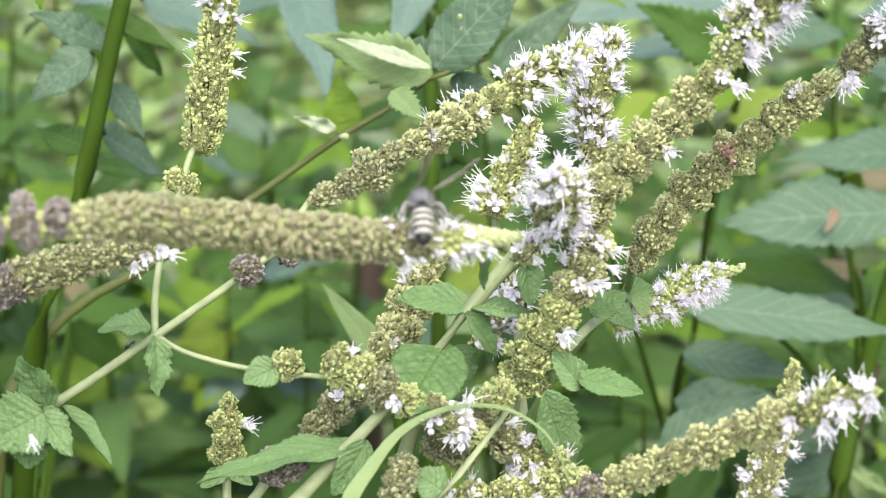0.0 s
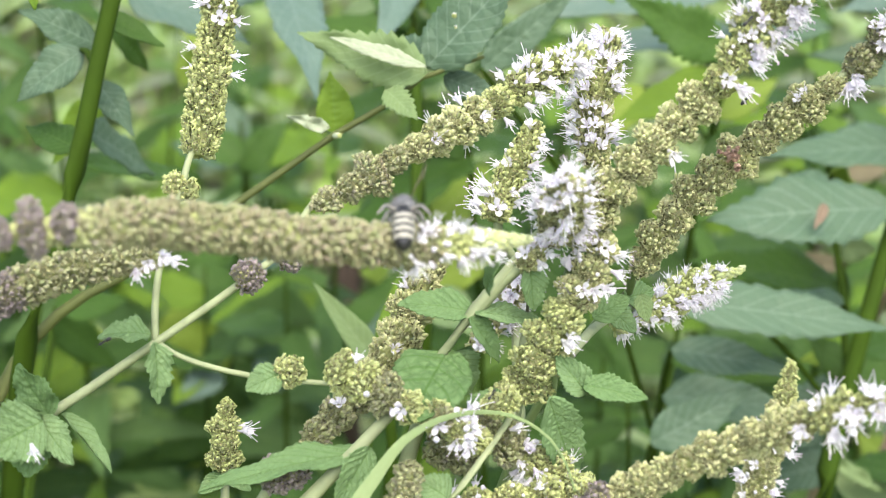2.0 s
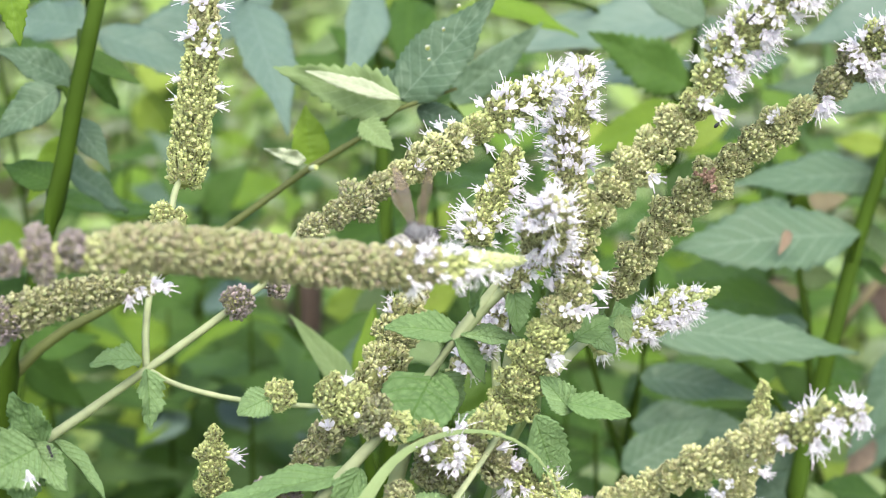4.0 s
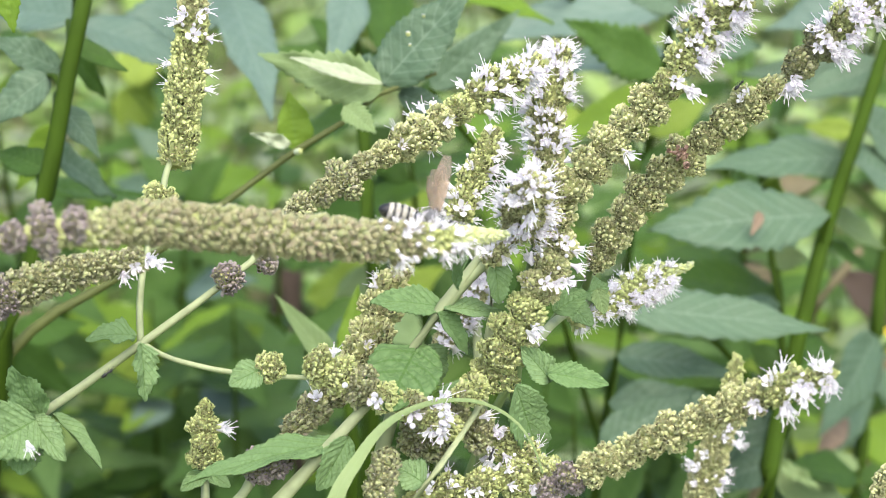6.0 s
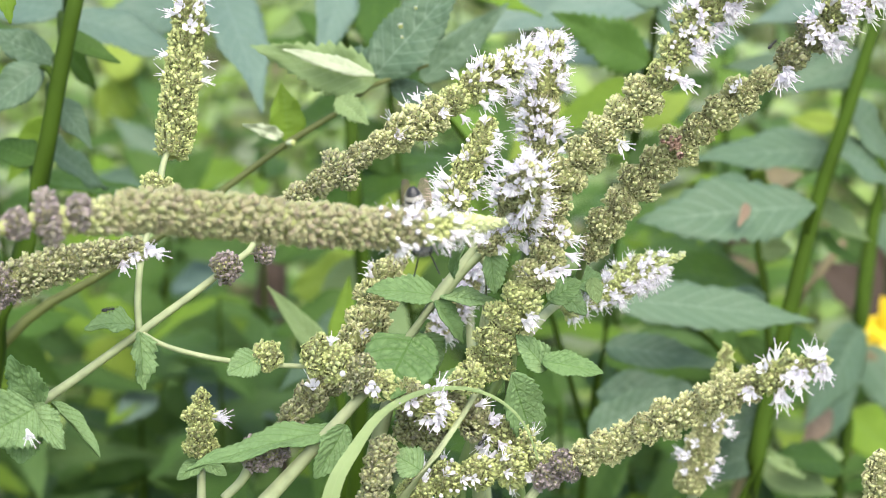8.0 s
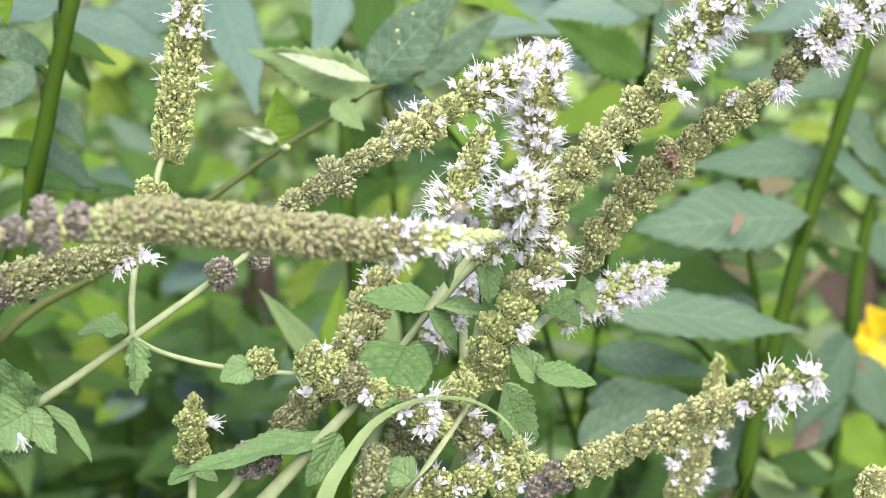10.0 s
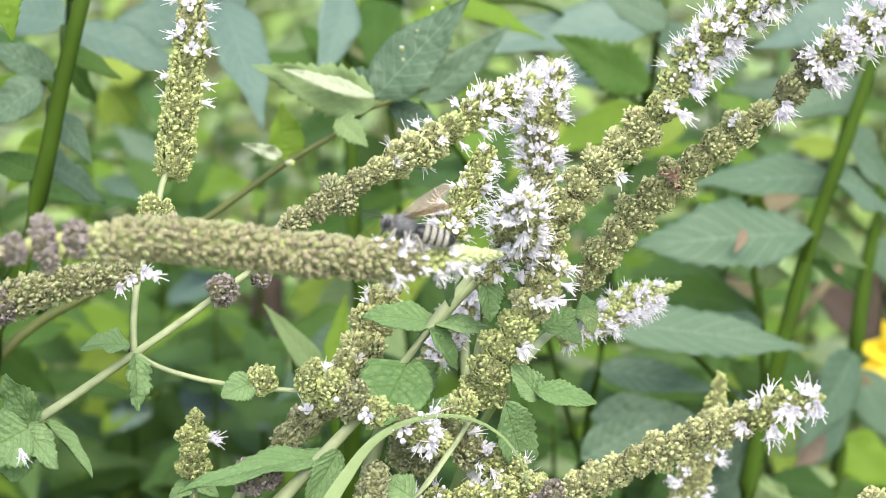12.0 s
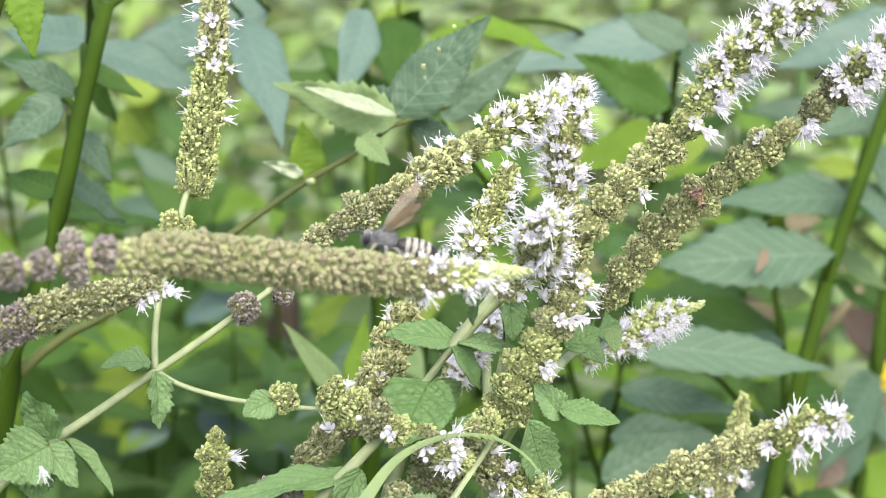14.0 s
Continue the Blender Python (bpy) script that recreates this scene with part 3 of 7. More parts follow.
def undergrowth():
    """Broad low leaves that cover the soil behind the weeds, too many to count."""
    rng = np.random.default_rng(8)
    verts, faces, uvs = [], [], []
    around = np.random.default_rng(48)
    for i in range(8600):
        y = 0.36 + 3.6 * rng.random() ** 1.4
        x = rng.uniform(-1, 1) * (0.3 + 0.45 * y)
        z = rng.uniform(0.02, max(0.06, 0.30 - 0.17 * y))
        if i >= 3600:
            x, y, z = around.uniform(-3.2, 3.2), around.uniform(-2.8, 3.6), around.uniform(0.02, 0.10)
        a, slope = rng.uniform(0, 6.28), rng.uniform(-0.5, 0.5)
        length, width = rng.uniform(0.04, 0.10), rng.uniform(0.02, 0.045)
        d = np.array([math.cos(a) * math.cos(slope), math.sin(a) * math.cos(slope), math.sin(slope)])
        p, up = side_axes(d)
        off = len(verts)
        for k in range(7):
            t = k / 6
            half = 0.5 * width * math.sin(math.pi * min(1, 0.04 + 0.96 * t) ** 0.7) + 0.0005
            c = np.array([x, y, z]) + d * length * t - np.array([0, 0, 0.25 * length * t * t])
            for side in (-1, 0, 1):
                verts.append(tuple(c + p * half * side + np.array([0, 0, 0.2 * half * abs(side)])))
                uvs.append((0.5 + 0.5 * side, t))
        for k in range(6):
            for side in (0, 1):
                q = off + 3 * k + side
                faces.append((q, q + 1, q + 4, q + 3))
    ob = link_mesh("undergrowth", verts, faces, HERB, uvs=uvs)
    return tagged(ob, "low bright green herb leaves covering the soil", "undergrowth", kind="stuff")


undergrowth()

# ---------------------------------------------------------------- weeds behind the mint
WEED_LEAVES, SHADED_LEAVES = [[leaf_mesh("weed_leaf", 0.085, w, mat, teeth // 2, 0.10, 0.0012, fold, curl, 9, 4.0, 0.06, 0.62, k, 20, 3)
               for k, (w, teeth, fold, curl) in enumerate([(0.024, 14, 0.25, 0.25), (0.032, 16, 0.15, 0.15), (0.028, 12, 0.3, 0.35), (0.036, 15, 0.2, 0.1), (0.020, 12, 0.2, 0.2)])] for mat in (WEED, WEED_SHADED)]


def weed(x, y, height, lean=(0.0, 0.0), seed=0, radius=0.0022, first=0.25, leaves=WEED_LEAVES, scale=1.0):
    """A tall weed: a stem with pairs of toothed leaves."""
    rng = np.random.default_rng(seed)
    plant = tagged(new("weed"), "tall green weed with toothed blue-green leaves", "weed", "weeds behind the mint")
    pts = [(x + lean[0] * t + 0.006 * rng.uniform(-1, 1), y + lean[1] * t, height * t - 0.01 * (1 - t)) for t in (0, 0.3, 0.55, 0.8, 1.0)]
    line = Line(pts)
    tube("stem", pts, [radius * 1.3, radius * 1.2, radius, radius * 0.8, radius * 0.4], WEED_STEM, plant)
    if leaves:
        s, turn = first * line.length, rng.uniform(0, 3.14)
        while s < line.length:
            for side in (0, math.pi):
                a = turn + side + rng.normal(0, 0.2)
                slope = rng.uniform(-0.45, 0.35)
                way = np.array([math.cos(a) * math.cos(slope), math.sin(a) * math.cos(slope), math.sin(slope)])
                c = line.at(s)
                size = scale * rng.uniform(0.65, 1.15) * (1 - 0.45 * (s / line.length) ** 3)
                up = Vector((rng.normal(0, 0.3), rng.normal(-0.45, 0.3), 1))
                share("leaf", leaves[rng.integers(5)], plant, leaf_pose(c, c + way, up, size))
            turn += math.pi / 2 + rng.normal(0, 0.2)
            s += rng.uniform(0.024, 0.042) * scale
    return plant


def weeds():
    rng = np.random.default_rng(11)
    k = 0
    for row, (y, n, h) in enumerate([(0.33, 6, 0.55), (0.42, 8, 0.55), (0.52, 9, 0.52), (0.68, 10, 0.46), (0.9, 11, 0.40), (1.2, 11, 0.30)]):
        for i in range(n):
            half = 0.16 + 0.26 * y
            x = -half + 2 * half * (i + rng.uniform(0.1, 0.9)) / n
            weed(x, y + rng.uniform(-0.05, 0.05), h * rng.uniform(0.75, 1.12), (rng.normal(0, 0.04), rng.normal(-0.02, 0.04)), 100 + k, 0.0014, 0.42, SHADED_LEAVES if row < 1 or rng.random() < 0.35 else WEED_LEAVES, rng.uniform(0.72, 1.2))
            k += 1


weeds()


STEM_LINES = {}


def tall_stem(name, label, places, radii, mat=WEED_STEM):
    ob = tagged(new(name), label, "weed", "weeds behind the mint")
    tube("stem", places, radii, mat, ob, sides=10)
    STEM_LINES[ob.name] = Line(places)
    return ob


def weed_leaf(plant, base, tip, width, up=FACE, mat=None, seed=3, fold=0.2, curl=0.1, teeth=13, tooth=0.10, wave=0.05, belly=0.62, label=""):
    length = (Vector(tip) - Vector(base)).length
    me = leaf_mesh("leaf", length, width, mat or WEED, teeth, tooth, 0.0006, fold, curl, 9, 4.0, wave, belly, seed, 34, 4, power=1.12)
    line = STEM_LINES.get(plant.name)
    if line is not None and mat is not BROWN:
        i = int(np.argmin(np.linalg.norm(line.p - np.array(base), axis=1)))
        root, end = line.p[max(0, i - 6)], np.array(base)
        if np.linalg.norm(root - end) > 0.004:
            tube("petiole", [root, 0.5 * (root + end) + np.array((0, 0, 0.12)) * np.linalg.norm(root - end), end], [0.0009, 0.0008, 0.0006], WEED_STEM, plant, sides=6)
    return share("leaf", me, plant, leaf_pose(base, tip, up), label)


# tall weed stems
left_weed = tall_stem("weed", "tall upright weed stem, smooth and green", [(-0.1400, 0.1400, -0.0100), (-0.1229, 0.1216, 0.2825), (-0.0888, 0.0848, 0.5650), (-0.0830, 0.0909, 0.5817), (-0.0788, 0.0962, 0.5960), (-0.0754, 0.1015, 0.6103), (-0.0722, 0.1069, 0.6246), (-0.0688, 0.1118, 0.6376), (-0.0672, 0.1140, 0.6436)], [0.0036, 0.0031, 0.0024, 0.0023, 0.0022, 0.0020, 0.0019, 0.0019, 0.0018])
right_weed = tall_stem("weed", "tall slanting weed stem, smooth and green", [(0.1000, 0.2400, -0.0100), (0.1013, 0.2123, 0.2424), (0.1040, 0.1569, 0.4849), (0.1133, 0.1758, 0.5072), (0.1199, 0.1842, 0.5299), (0.1294, 0.2021, 0.5497), (0.1381, 0.2102, 0.5720), (0.1498, 0.2284, 0.5932), (0.1605, 0.2457, 0.6119)], [0.0042, 0.0036, 0.0028, 0.0026, 0.0024, 0.0023, 0.0021, 0.0020, 0.0018])
far_weed = tall_stem("weed", "far weed stem leaning across the gap", [(0.1700, 0.3400, -0.0100), (0.1676, 0.3156, 0.2098), (0.1627, 0.2668, 0.4197), (0.1695, 0.2854, 0.4407), (0.1740, 0.2952, 0.4666), (0.1806, 0.3135, 0.4869), (0.1866, 0.3290, 0.5002), (0.1919, 0.3376, 0.5231)], [0.0035, 0.0030, 0.0023, 0.0026, 0.0028, 0.0028, 0.0024, 0.0020])
top_weed = tall_stem("weed", "dark weed stem behind the arched spike", [(-0.0300, 0.2800, -0.0100), (-0.0204, 0.2599, 0.2571), (-0.0011, 0.2196, 0.5141), (-0.0029, 0.2297, 0.5393), (-0.0035, 0.2486, 0.5598), (-0.0041, 0.2652, 0.5746), (-0.0047, 0.2717, 0.5909), (-0.0046, 0.2768, 0.6040)], [0.0033, 0.0029, 0.0022, 0.0022, 0.0021, 0.0019, 0.0019, 0.0018])
shade_weed = tall_stem("weed", "weed with dusky toothed leaves behind the slanting spikes", [(0.0500, 0.2400, -0.0100), (0.0561, 0.2368, 0.2228), (0.0683, 0.2304, 0.4456), (0.0788, 0.2638, 0.4779), (0.0879, 0.2970, 0.5090), (0.0998, 0.3145, 0.5558), (0.1058, 0.3267, 0.5881)], [0.0016, 0.0014, 0.0011, 0.0009, 0.0008, 0.0007, 0.0006])
thin_weed = tall_stem("weed", "thin dark weed stalk behind the broad leaves", [(0.0800, 0.2700, -0.0100), (0.0915, 0.2404, 0.2469), (0.1146, 0.1812, 0.4938), (0.1170, 0.1973, 0.5079), (0.1163, 0.2035, 0.5234), (0.1162, 0.2177, 0.5321), (0.1146, 0.2246, 0.5495), (0.1130, 0.2291, 0.5605)], [0.0017, 0.0015, 0.0011, 0.0012, 0.0011, 0.0010, 0.0009, 0.0008])
low_weed = tall_stem("weed", "leafy weed in the shade under the branching shoot", [(-0.0900, 0.2800, -0.0100), (-0.0933, 0.3643, 0.1391), (-0.1000, 0.5329, 0.2782), (-0.0978, 0.5518, 0.2991), (-0.0913, 0.5767, 0.3363), (-0.0875, 0.6022, 0.3743), (-0.0843, 0.6175, 0.4138)], [0.0041, 0.0036, 0.0027, 0.0025, 0.0022, 0.0020, 0.0017])
tall_stem("weed", "dry straw-coloured stalk leaning in the gap", [(0.1000, 0.3600, -0.0100), (0.1192, 0.3510, 0.2249), (0.1575, 0.3329, 0.4497), (0.1579, 0.3191, 0.4694), (0.1672, 0.3229, 0.4809), (0.1753, 0.3257, 0.4896)], [0.0031, 0.0027, 0.0021, 0.0020, 0.0018, 0.0016], STRAW)

# a leafy weed twig with a pale leaf behind the spikes
pale_weed = tagged(new("weed"), "weed twig with a pale upturned leaf and dark toothed leaves", "weed", "weeds behind the mint")
tube("stem", [(-0.15, 0.13, -0.01), (-0.12, 0.11, 0.3), (-0.0968, 0.0842, 0.5484), (-0.0902, 0.0885, 0.5605), (-0.0799, 0.0915, 0.5701), (-0.0664, 0.0932, 0.5772), (-0.0554, 0.0949, 0.5837), (-0.0386, 0.0980, 0.5948), (-0.0309, 0.0995, 0.6000), (-0.0221, 0.1011, 0.6059), (-0.0167, 0.1019, 0.6090), (-0.0113, 0.1025, 0.6116), (-0.0064, 0.1036, 0.6153), (-0.0020, 0.1045, 0.6185), (0.0026, 0.1047, 0.6198), (0.0103, 0.1051, 0.6223)], [0.0035, 0.003, 0.0017, 0.0015, 0.0013, 0.0010, 0.0009, 0.0009, 0.0008, 0.0008, 0.0008, 0.0007, 0.0006, 0.0006, 0.0006, 0.0004], TWIG, pale_weed)
bud_cluster("node", [(np.array((-0.0224, 0.0996, 0.6061)), np.array((0.6, -0.7, 0.3)) / 0.97, 0.0019)], PALE, pale_weed, "pale node on the twig")
bud_cluster("speck", [(np.array(q), np.array((0.0, -1.0, 0.0)), 0.0013 * k) for q, k in (((0.0036, 0.0997, 0.6334), 1), ((0.0039, 0.0988, 0.6310), 0.7), ((0.0071, 0.1009, 0.6370), 0.7), ((0.0105, 0.1025, 0.6417), 0.7))], PETAL, pale_weed, "white specks")
lance = tagged(new("weed"), "narrow lance-shaped green leaves between the stems", "weed", "weeds behind the mint")
tube("stem", [(-0.03, 0.16, -0.01), (-0.03, 0.15, 0.3), (-0.0100, 0.1084, 0.5359), (-0.0127, 0.1117, 0.5495)], [0.003, 0.0026, 0.0014, 0.001], WEED_STEM, lance)
weed_leaf(lance, (-0.0134, 0.1102, 0.5457), (-0.0271, 0.1120, 0.5662), 0.00628, (0.4, -0.8, 0.3), LIGHT, 16, tooth=0.02, fold=0.3)
weed_leaf(lance, (-0.0114, 0.1107, 0.5470), (-0.0085, 0.1203, 0.5653), 0.00628, (-0.2, -0.8, 0.3), WEED, 17, tooth=0.04)
weed_leaf(lance, (-0.0155, 0.1120, 0.5449), (-0.0209, 0.1167, 0.5564), 0.00819, (0.2, -0.8, 0.3), WEED, 18, tooth=0.04)
# their broad leaves
weed_leaf(left_weed, (-0.0337, 0.2389, 0.6115), (-0.0837, 0.2368, 0.5965), 0.02268, (0, -0.6, 0.75), WEED_SKYLIT, 201, 0.12, 0.08, 16, 0.09, 0.05, 0.62)
weed_leaf(left_weed, (-0.0408, 0.2192, 0.6147), (-0.0280, 0.1675, 0.5954), 0.01657, (0.3, -0.8, 0.4), WEED_SKYLIT, 202, 0.15, 0.08, 16, 0.09, 0.05, 0.62)
weed_leaf(left_weed, (-0.0822, 0.2185, 0.6051), (-0.0483, 0.2123, 0.5957), 0.01618, (0, -0.4, 0.9), WEED_SKYLIT, 203, 0.1, 0.08, 16, 0.09, 0.05, 0.62)
weed_leaf(left_weed, (-0.0745, 0.1288, 0.6250), (-0.0609, 0.1254, 0.6189), 0.00522, (0.1, -0.6, 0.7), WEED_SHADED, 204, 0.15, 0.08, 16, 0.09, 0.05, 0.62)
weed_leaf(left_weed, (-0.0764, 0.1265, 0.6188), (-0.0918, 0.1208, 0.6286), 0.00948, (0, -0.6, 0.7), WEED_GREY, 205, 0.15, 0.08, 16, 0.09, 0.05, 0.62)
weed_leaf(left_weed, (-0.0781, 0.1331, 0.6078), (-0.0683, 0.1188, 0.6007), 0.00746, (0.3, -0.8, 0.5), WEED_GREY, 206, 0.15, 0.08, 16, 0.09, 0.05, 0.62)
weed_leaf(left_weed, (-0.0782, 0.1165, 0.6204), (-0.0932, 0.1135, 0.6098), 0.01010, (-0.1, -0.7, 0.6), WEED_GREY, 207, 0.15, 0.08, 16, 0.09, 0.05, 0.62)
weed_leaf(left_weed, (-0.0790, 0.1085, 0.5998), (-0.0935, 0.1214, 0.6024), 0.00796, (0, -0.6, 0.7), WEED, 208, 0.15, 0.08, 16, 0.09, 0.05, 0.62)
weed_leaf(left_weed, (-0.0808, 0.1386, 0.5938), (-0.0678, 0.1624, 0.5748), 0.01285, (0.1, -0.6, 0.7), WEED_GREY, 209, 0.15, 0.08, 16, 0.09, 0.05, 0.62)
weed_leaf(left_weed, (-0.0883, 0.1644, 0.5758), (-0.0604, 0.2002, 0.5628), 0.01153, (0, -0.5, 0.8), WEED_SHADED, 210, 0.15, 0.08, 16, 0.09, 0.05, 0.62)
weed_leaf(low_weed, (-0.1226, 0.7181, 0.4429), (-0.1011, 0.7244, 0.4632), 0.02267, (0.1, -0.7, 0.6), LIME, 211, 0.15, 0.08, 16, 0.09, 0.05, 0.62)
weed_leaf(low_weed, (-0.1288, 0.7383, 0.4109), (-0.1019, 0.7479, 0.4406), 0.02483, (0.3, -0.7, 0.6), LIME, 212, 0.15, 0.08, 16, 0.09, 0.05, 0.62)
weed_leaf(low_weed, (-0.0837, 0.6070, 0.4146), (-0.1298, 0.6532, 0.4137), 0.01991, (0, -0.6, 0.7), WEED_GREY, 213, 0.15, 0.08, 16, 0.09, 0.05, 0.62)
weed_leaf(low_weed, (-0.0837, 0.6080, 0.4172), (-0.0430, 0.5514, 0.4456), 0.02639, (0, -0.6, 0.7), WEED, 214, 0.15, 0.08, 16, 0.09, 0.05, 0.62)
weed_leaf(low_weed, (-0.0849, 0.6301, 0.4184), (-0.1146, 0.6426, 0.4444), 0.01682, (0.2, -0.7, 0.6), WEED_GREY, 215, 0.15, 0.08, 16, 0.09, 0.05, 0.62)
weed_leaf(top_weed, (-0.0055, 0.2369, 0.6120), (-0.0117, 0.1997, 0.5982), 0.01287, (0.2, -0.9, 0.2), WEED_SKYLIT, 216, 0.1, 0.08, 16, 0.03, 0.05, 0.62)
weed_leaf(top_weed, (-0.0023, 0.3091, 0.5770), (0.0128, 0.3557, 0.5888), 0.01340, (0.1, -0.8, 0.4), LIME, 217, 0.15, 0.08, 16, 0.09, 0.05, 0.62)
weed_leaf(top_weed, (-0.0026, 0.3415, 0.5498), (-0.0169, 0.3707, 0.5664), 0.01449, (0.1, -0.8, 0.4), LIGHT, 218, 0.15, 0.08, 16, 0.09, 0.05, 0.62)
weed_leaf(top_weed, (-0.0003, 0.3996, 0.5610), (-0.0393, 0.4449, 0.5316), 0.02126, (0.1, -0.6, 0.6), LIGHT, 219, 0.15, 0.08, 16, 0.09, 0.05, 0.62)
weed_leaf(shade_weed, (0.0123, 0.1663, 0.6003), (0.0360, 0.1719, 0.6192), 0.00917, (0.3, -0.8, 0.4), WEED_GREY, 220, 0.1, 0.08, 16, 0.09, 0.05, 0.62, "toothed leaf with a pale midrib")
weed_leaf(shade_weed, (0.0221, 0.2142, 0.6145), (0.0497, 0.2091, 0.6069), 0.00896, (0, -0.4, 0.9), WEED, 221, 0.3, 0.08, 16, 0.04, 0.05, 0.62)
weed_leaf(shade_weed, (0.0929, 0.2665, 0.5969), (0.0266, 0.2488, 0.5936), 0.02010, (0, -0.5, 0.85), WEED_SKYLIT, 222, 0.12, 0.08, 16, 0.09, 0.05, 0.62)
weed_leaf(shade_weed, (0.0805, 0.2111, 0.5906), (0.0528, 0.2089, 0.6069), 0.01436, (-0.2, -0.8, 0.5), WEED_SHADED, 223, 0.15, 0.08, 12, 0.16, 0.05, 0.62, "dusky coarsely toothed leaf")
weed_leaf(shade_weed, (0.0884, 0.2445, 0.5948), (0.1208, 0.2594, 0.5843), 0.02015, (0.1, -0.6, 0.7), WEED_GREY, 224, 0.15, 0.08, 16, 0.09, 0.05, 0.62)
weed_leaf(shade_weed, (0.0937, 0.2797, 0.5758), (0.0498, 0.3014, 0.5676), 0.01611, (0, -0.5, 0.85), WEED_SKYLIT, 225, 0.15, 0.08, 16, 0.09, 0.05, 0.62)
weed_leaf(shade_weed, (0.0857, 0.2372, 0.5758), (0.0511, 0.2162, 0.5704), 0.01315, (0, -0.6, 0.7), WEED, 226, 0.15, 0.08, 16, 0.09, 0.05, 0.62)
weed_leaf(shade_weed, (0.0905, 0.2897, 0.5458), (0.1210, 0.3315, 0.5485), 0.01202, (0, -0.7, 0.6), LIME, 227, 0.15, 0.08, 16, 0.09, 0.05, 0.62)
weed_leaf(shade_weed, (0.0788, 0.2284, 0.5519), (0.0992, 0.2319, 0.5650), 0.01217, (0, -0.7, 0.6), WEED_SHADED, 228, 0.15, 0.08, 16, 0.09, 0.05, 0.62)
weed_leaf(shade_weed, (0.0873, 0.2269, 0.6046), (0.0678, 0.2319, 0.6134), 0.01098, (0, -0.7, 0.6), WEED_GREY, 229, 0.15, 0.08, 16, 0.09, 0.05, 0.62)
weed_leaf(shade_weed, (0.0762, 0.3516, 0.5360), (0.0537, 0.3267, 0.5232), 0.01639, (0, -0.7, 0.6), LIME, 230, 0.15, 0.08, 16, 0.09, 0.05, 0.62)
weed_leaf(right_weed, (0.1638, 0.2632, 0.6023), (0.1209, 0.2617, 0.5900), 0.01826, (0.1, -0.6, 0.75), WEED_SKYLIT, 231, 0.12, 0.08, 16, 0.09, 0.05, 0.62)
weed_leaf(right_weed, (0.1518, 0.2358, 0.5849), (0.1229, 0.2340, 0.5749), 0.01240, (0, -0.5, 0.8), WEED_GREY, 232, 0.15, 0.08, 16, 0.09, 0.05, 0.62)
weed_leaf(right_weed, (0.1651, 0.2900, 0.5611), (0.1205, 0.2958, 0.5672), 0.01574, (0, -0.6, 0.7), WEED_GREY, 233, 0.15, 0.08, 16, 0.09, 0.05, 0.62)
weed_leaf(right_weed, (0.1397, 0.2260, 0.5578), (0.0932, 0.2014, 0.5683), 0.01702, (0, -0.5, 0.85), WEED_GREY, 234, 0.1, 0.08, 16, 0.09, 0.05, 0.55)
weed_leaf(right_weed, (0.1268, 0.1926, 0.5525), (0.0728, 0.1767, 0.5564), 0.02216, (0, -0.6, 0.8), WEED_GREY, 235, 0.1, 0.03, 22, 0.12, 0.05, 0.85, "broad grey-green toothed leaf with a brown blemish")
weed_leaf(right_weed, (0.1422, 0.2207, 0.5721), (0.1677, 0.2411, 0.5469), 0.01943, (0.1, -0.6, 0.7), WEED_GREY, 236, 0.15, 0.08, 16, 0.09, 0.05, 0.62)
weed_leaf(right_weed, (0.1336, 0.2075, 0.5643), (0.1617, 0.2214, 0.5504), 0.01905, (0, -0.5, 0.8), WEED_GREY, 237, 0.15, 0.08, 16, 0.09, 0.05, 0.62)
weed_leaf(right_weed, (0.1345, 0.2202, 0.5420), (0.1579, 0.2338, 0.5263), 0.01060, (0, -0.6, 0.7), LIGHT, 238, 0.15, 0.08, 16, 0.09, 0.05, 0.62)
weed_leaf(right_weed, (0.1345, 0.2172, 0.5344), (0.1544, 0.2311, 0.5189), 0.00757, (0, -0.5, 0.8), WEED, 239, 0.15, 0.08, 16, 0.04, 0.05, 0.62)
weed_leaf(right_weed, (0.1683, 0.3224, 0.5346), (0.1515, 0.3247, 0.5371), 0.00867, (0, -0.7, 0.6), LIME, 240, 0.15, 0.08, 16, 0.09, 0.05, 0.62)
weed_leaf(thin_weed, (0.1151, 0.2249, 0.5503), (0.1283, 0.2390, 0.5339), 0.01091, (0.2, -0.8, 0.5), LIME, 241, 0.15, 0.08, 16, 0.09, 0.05, 0.62)
weed_leaf(thin_weed, (0.1098, 0.2064, 0.5570), (0.0904, 0.1880, 0.5612), 0.00607, (0, -0.5, 0.8), WEED_GREY, 242, 0.15, 0.08, 16, 0.09, 0.05, 0.62)
weed_leaf(thin_weed, (0.1414, 0.3363, 0.5098), (0.1674, 0.3545, 0.5064), 0.01204, (0, -0.6, 0.7), STRAW, 243, 0.15, 0.08, 16, 0.09, 0.05, 0.62)
weed_leaf(thin_weed, (0.1212, 0.2353, 0.5232), (0.1326, 0.2346, 0.5234), 0.00855, (0.2, -0.8, 0.5), LIGHT, 244, 0.15, 0.08, 16, 0.09, 0.05, 0.62)
weed_leaf(thin_weed, (0.1228, 0.2307, 0.5118), (0.0737, 0.2014, 0.5372), 0.01780, (0, -0.5, 0.8), WEED_SHADED, 245, 0.15, 0.08, 16, 0.09, 0.05, 0.62)
weed_leaf(thin_weed, (0.0581, 0.1517, 0.5448), (0.1212, 0.1628, 0.5306), 0.01556, (0.05, -0.55, 0.8), WEED_GREY, 246, 0.08, 0.02, 24, 0.1, 0.05, 0.75, "long grey-green toothed leaf lying across the stem")
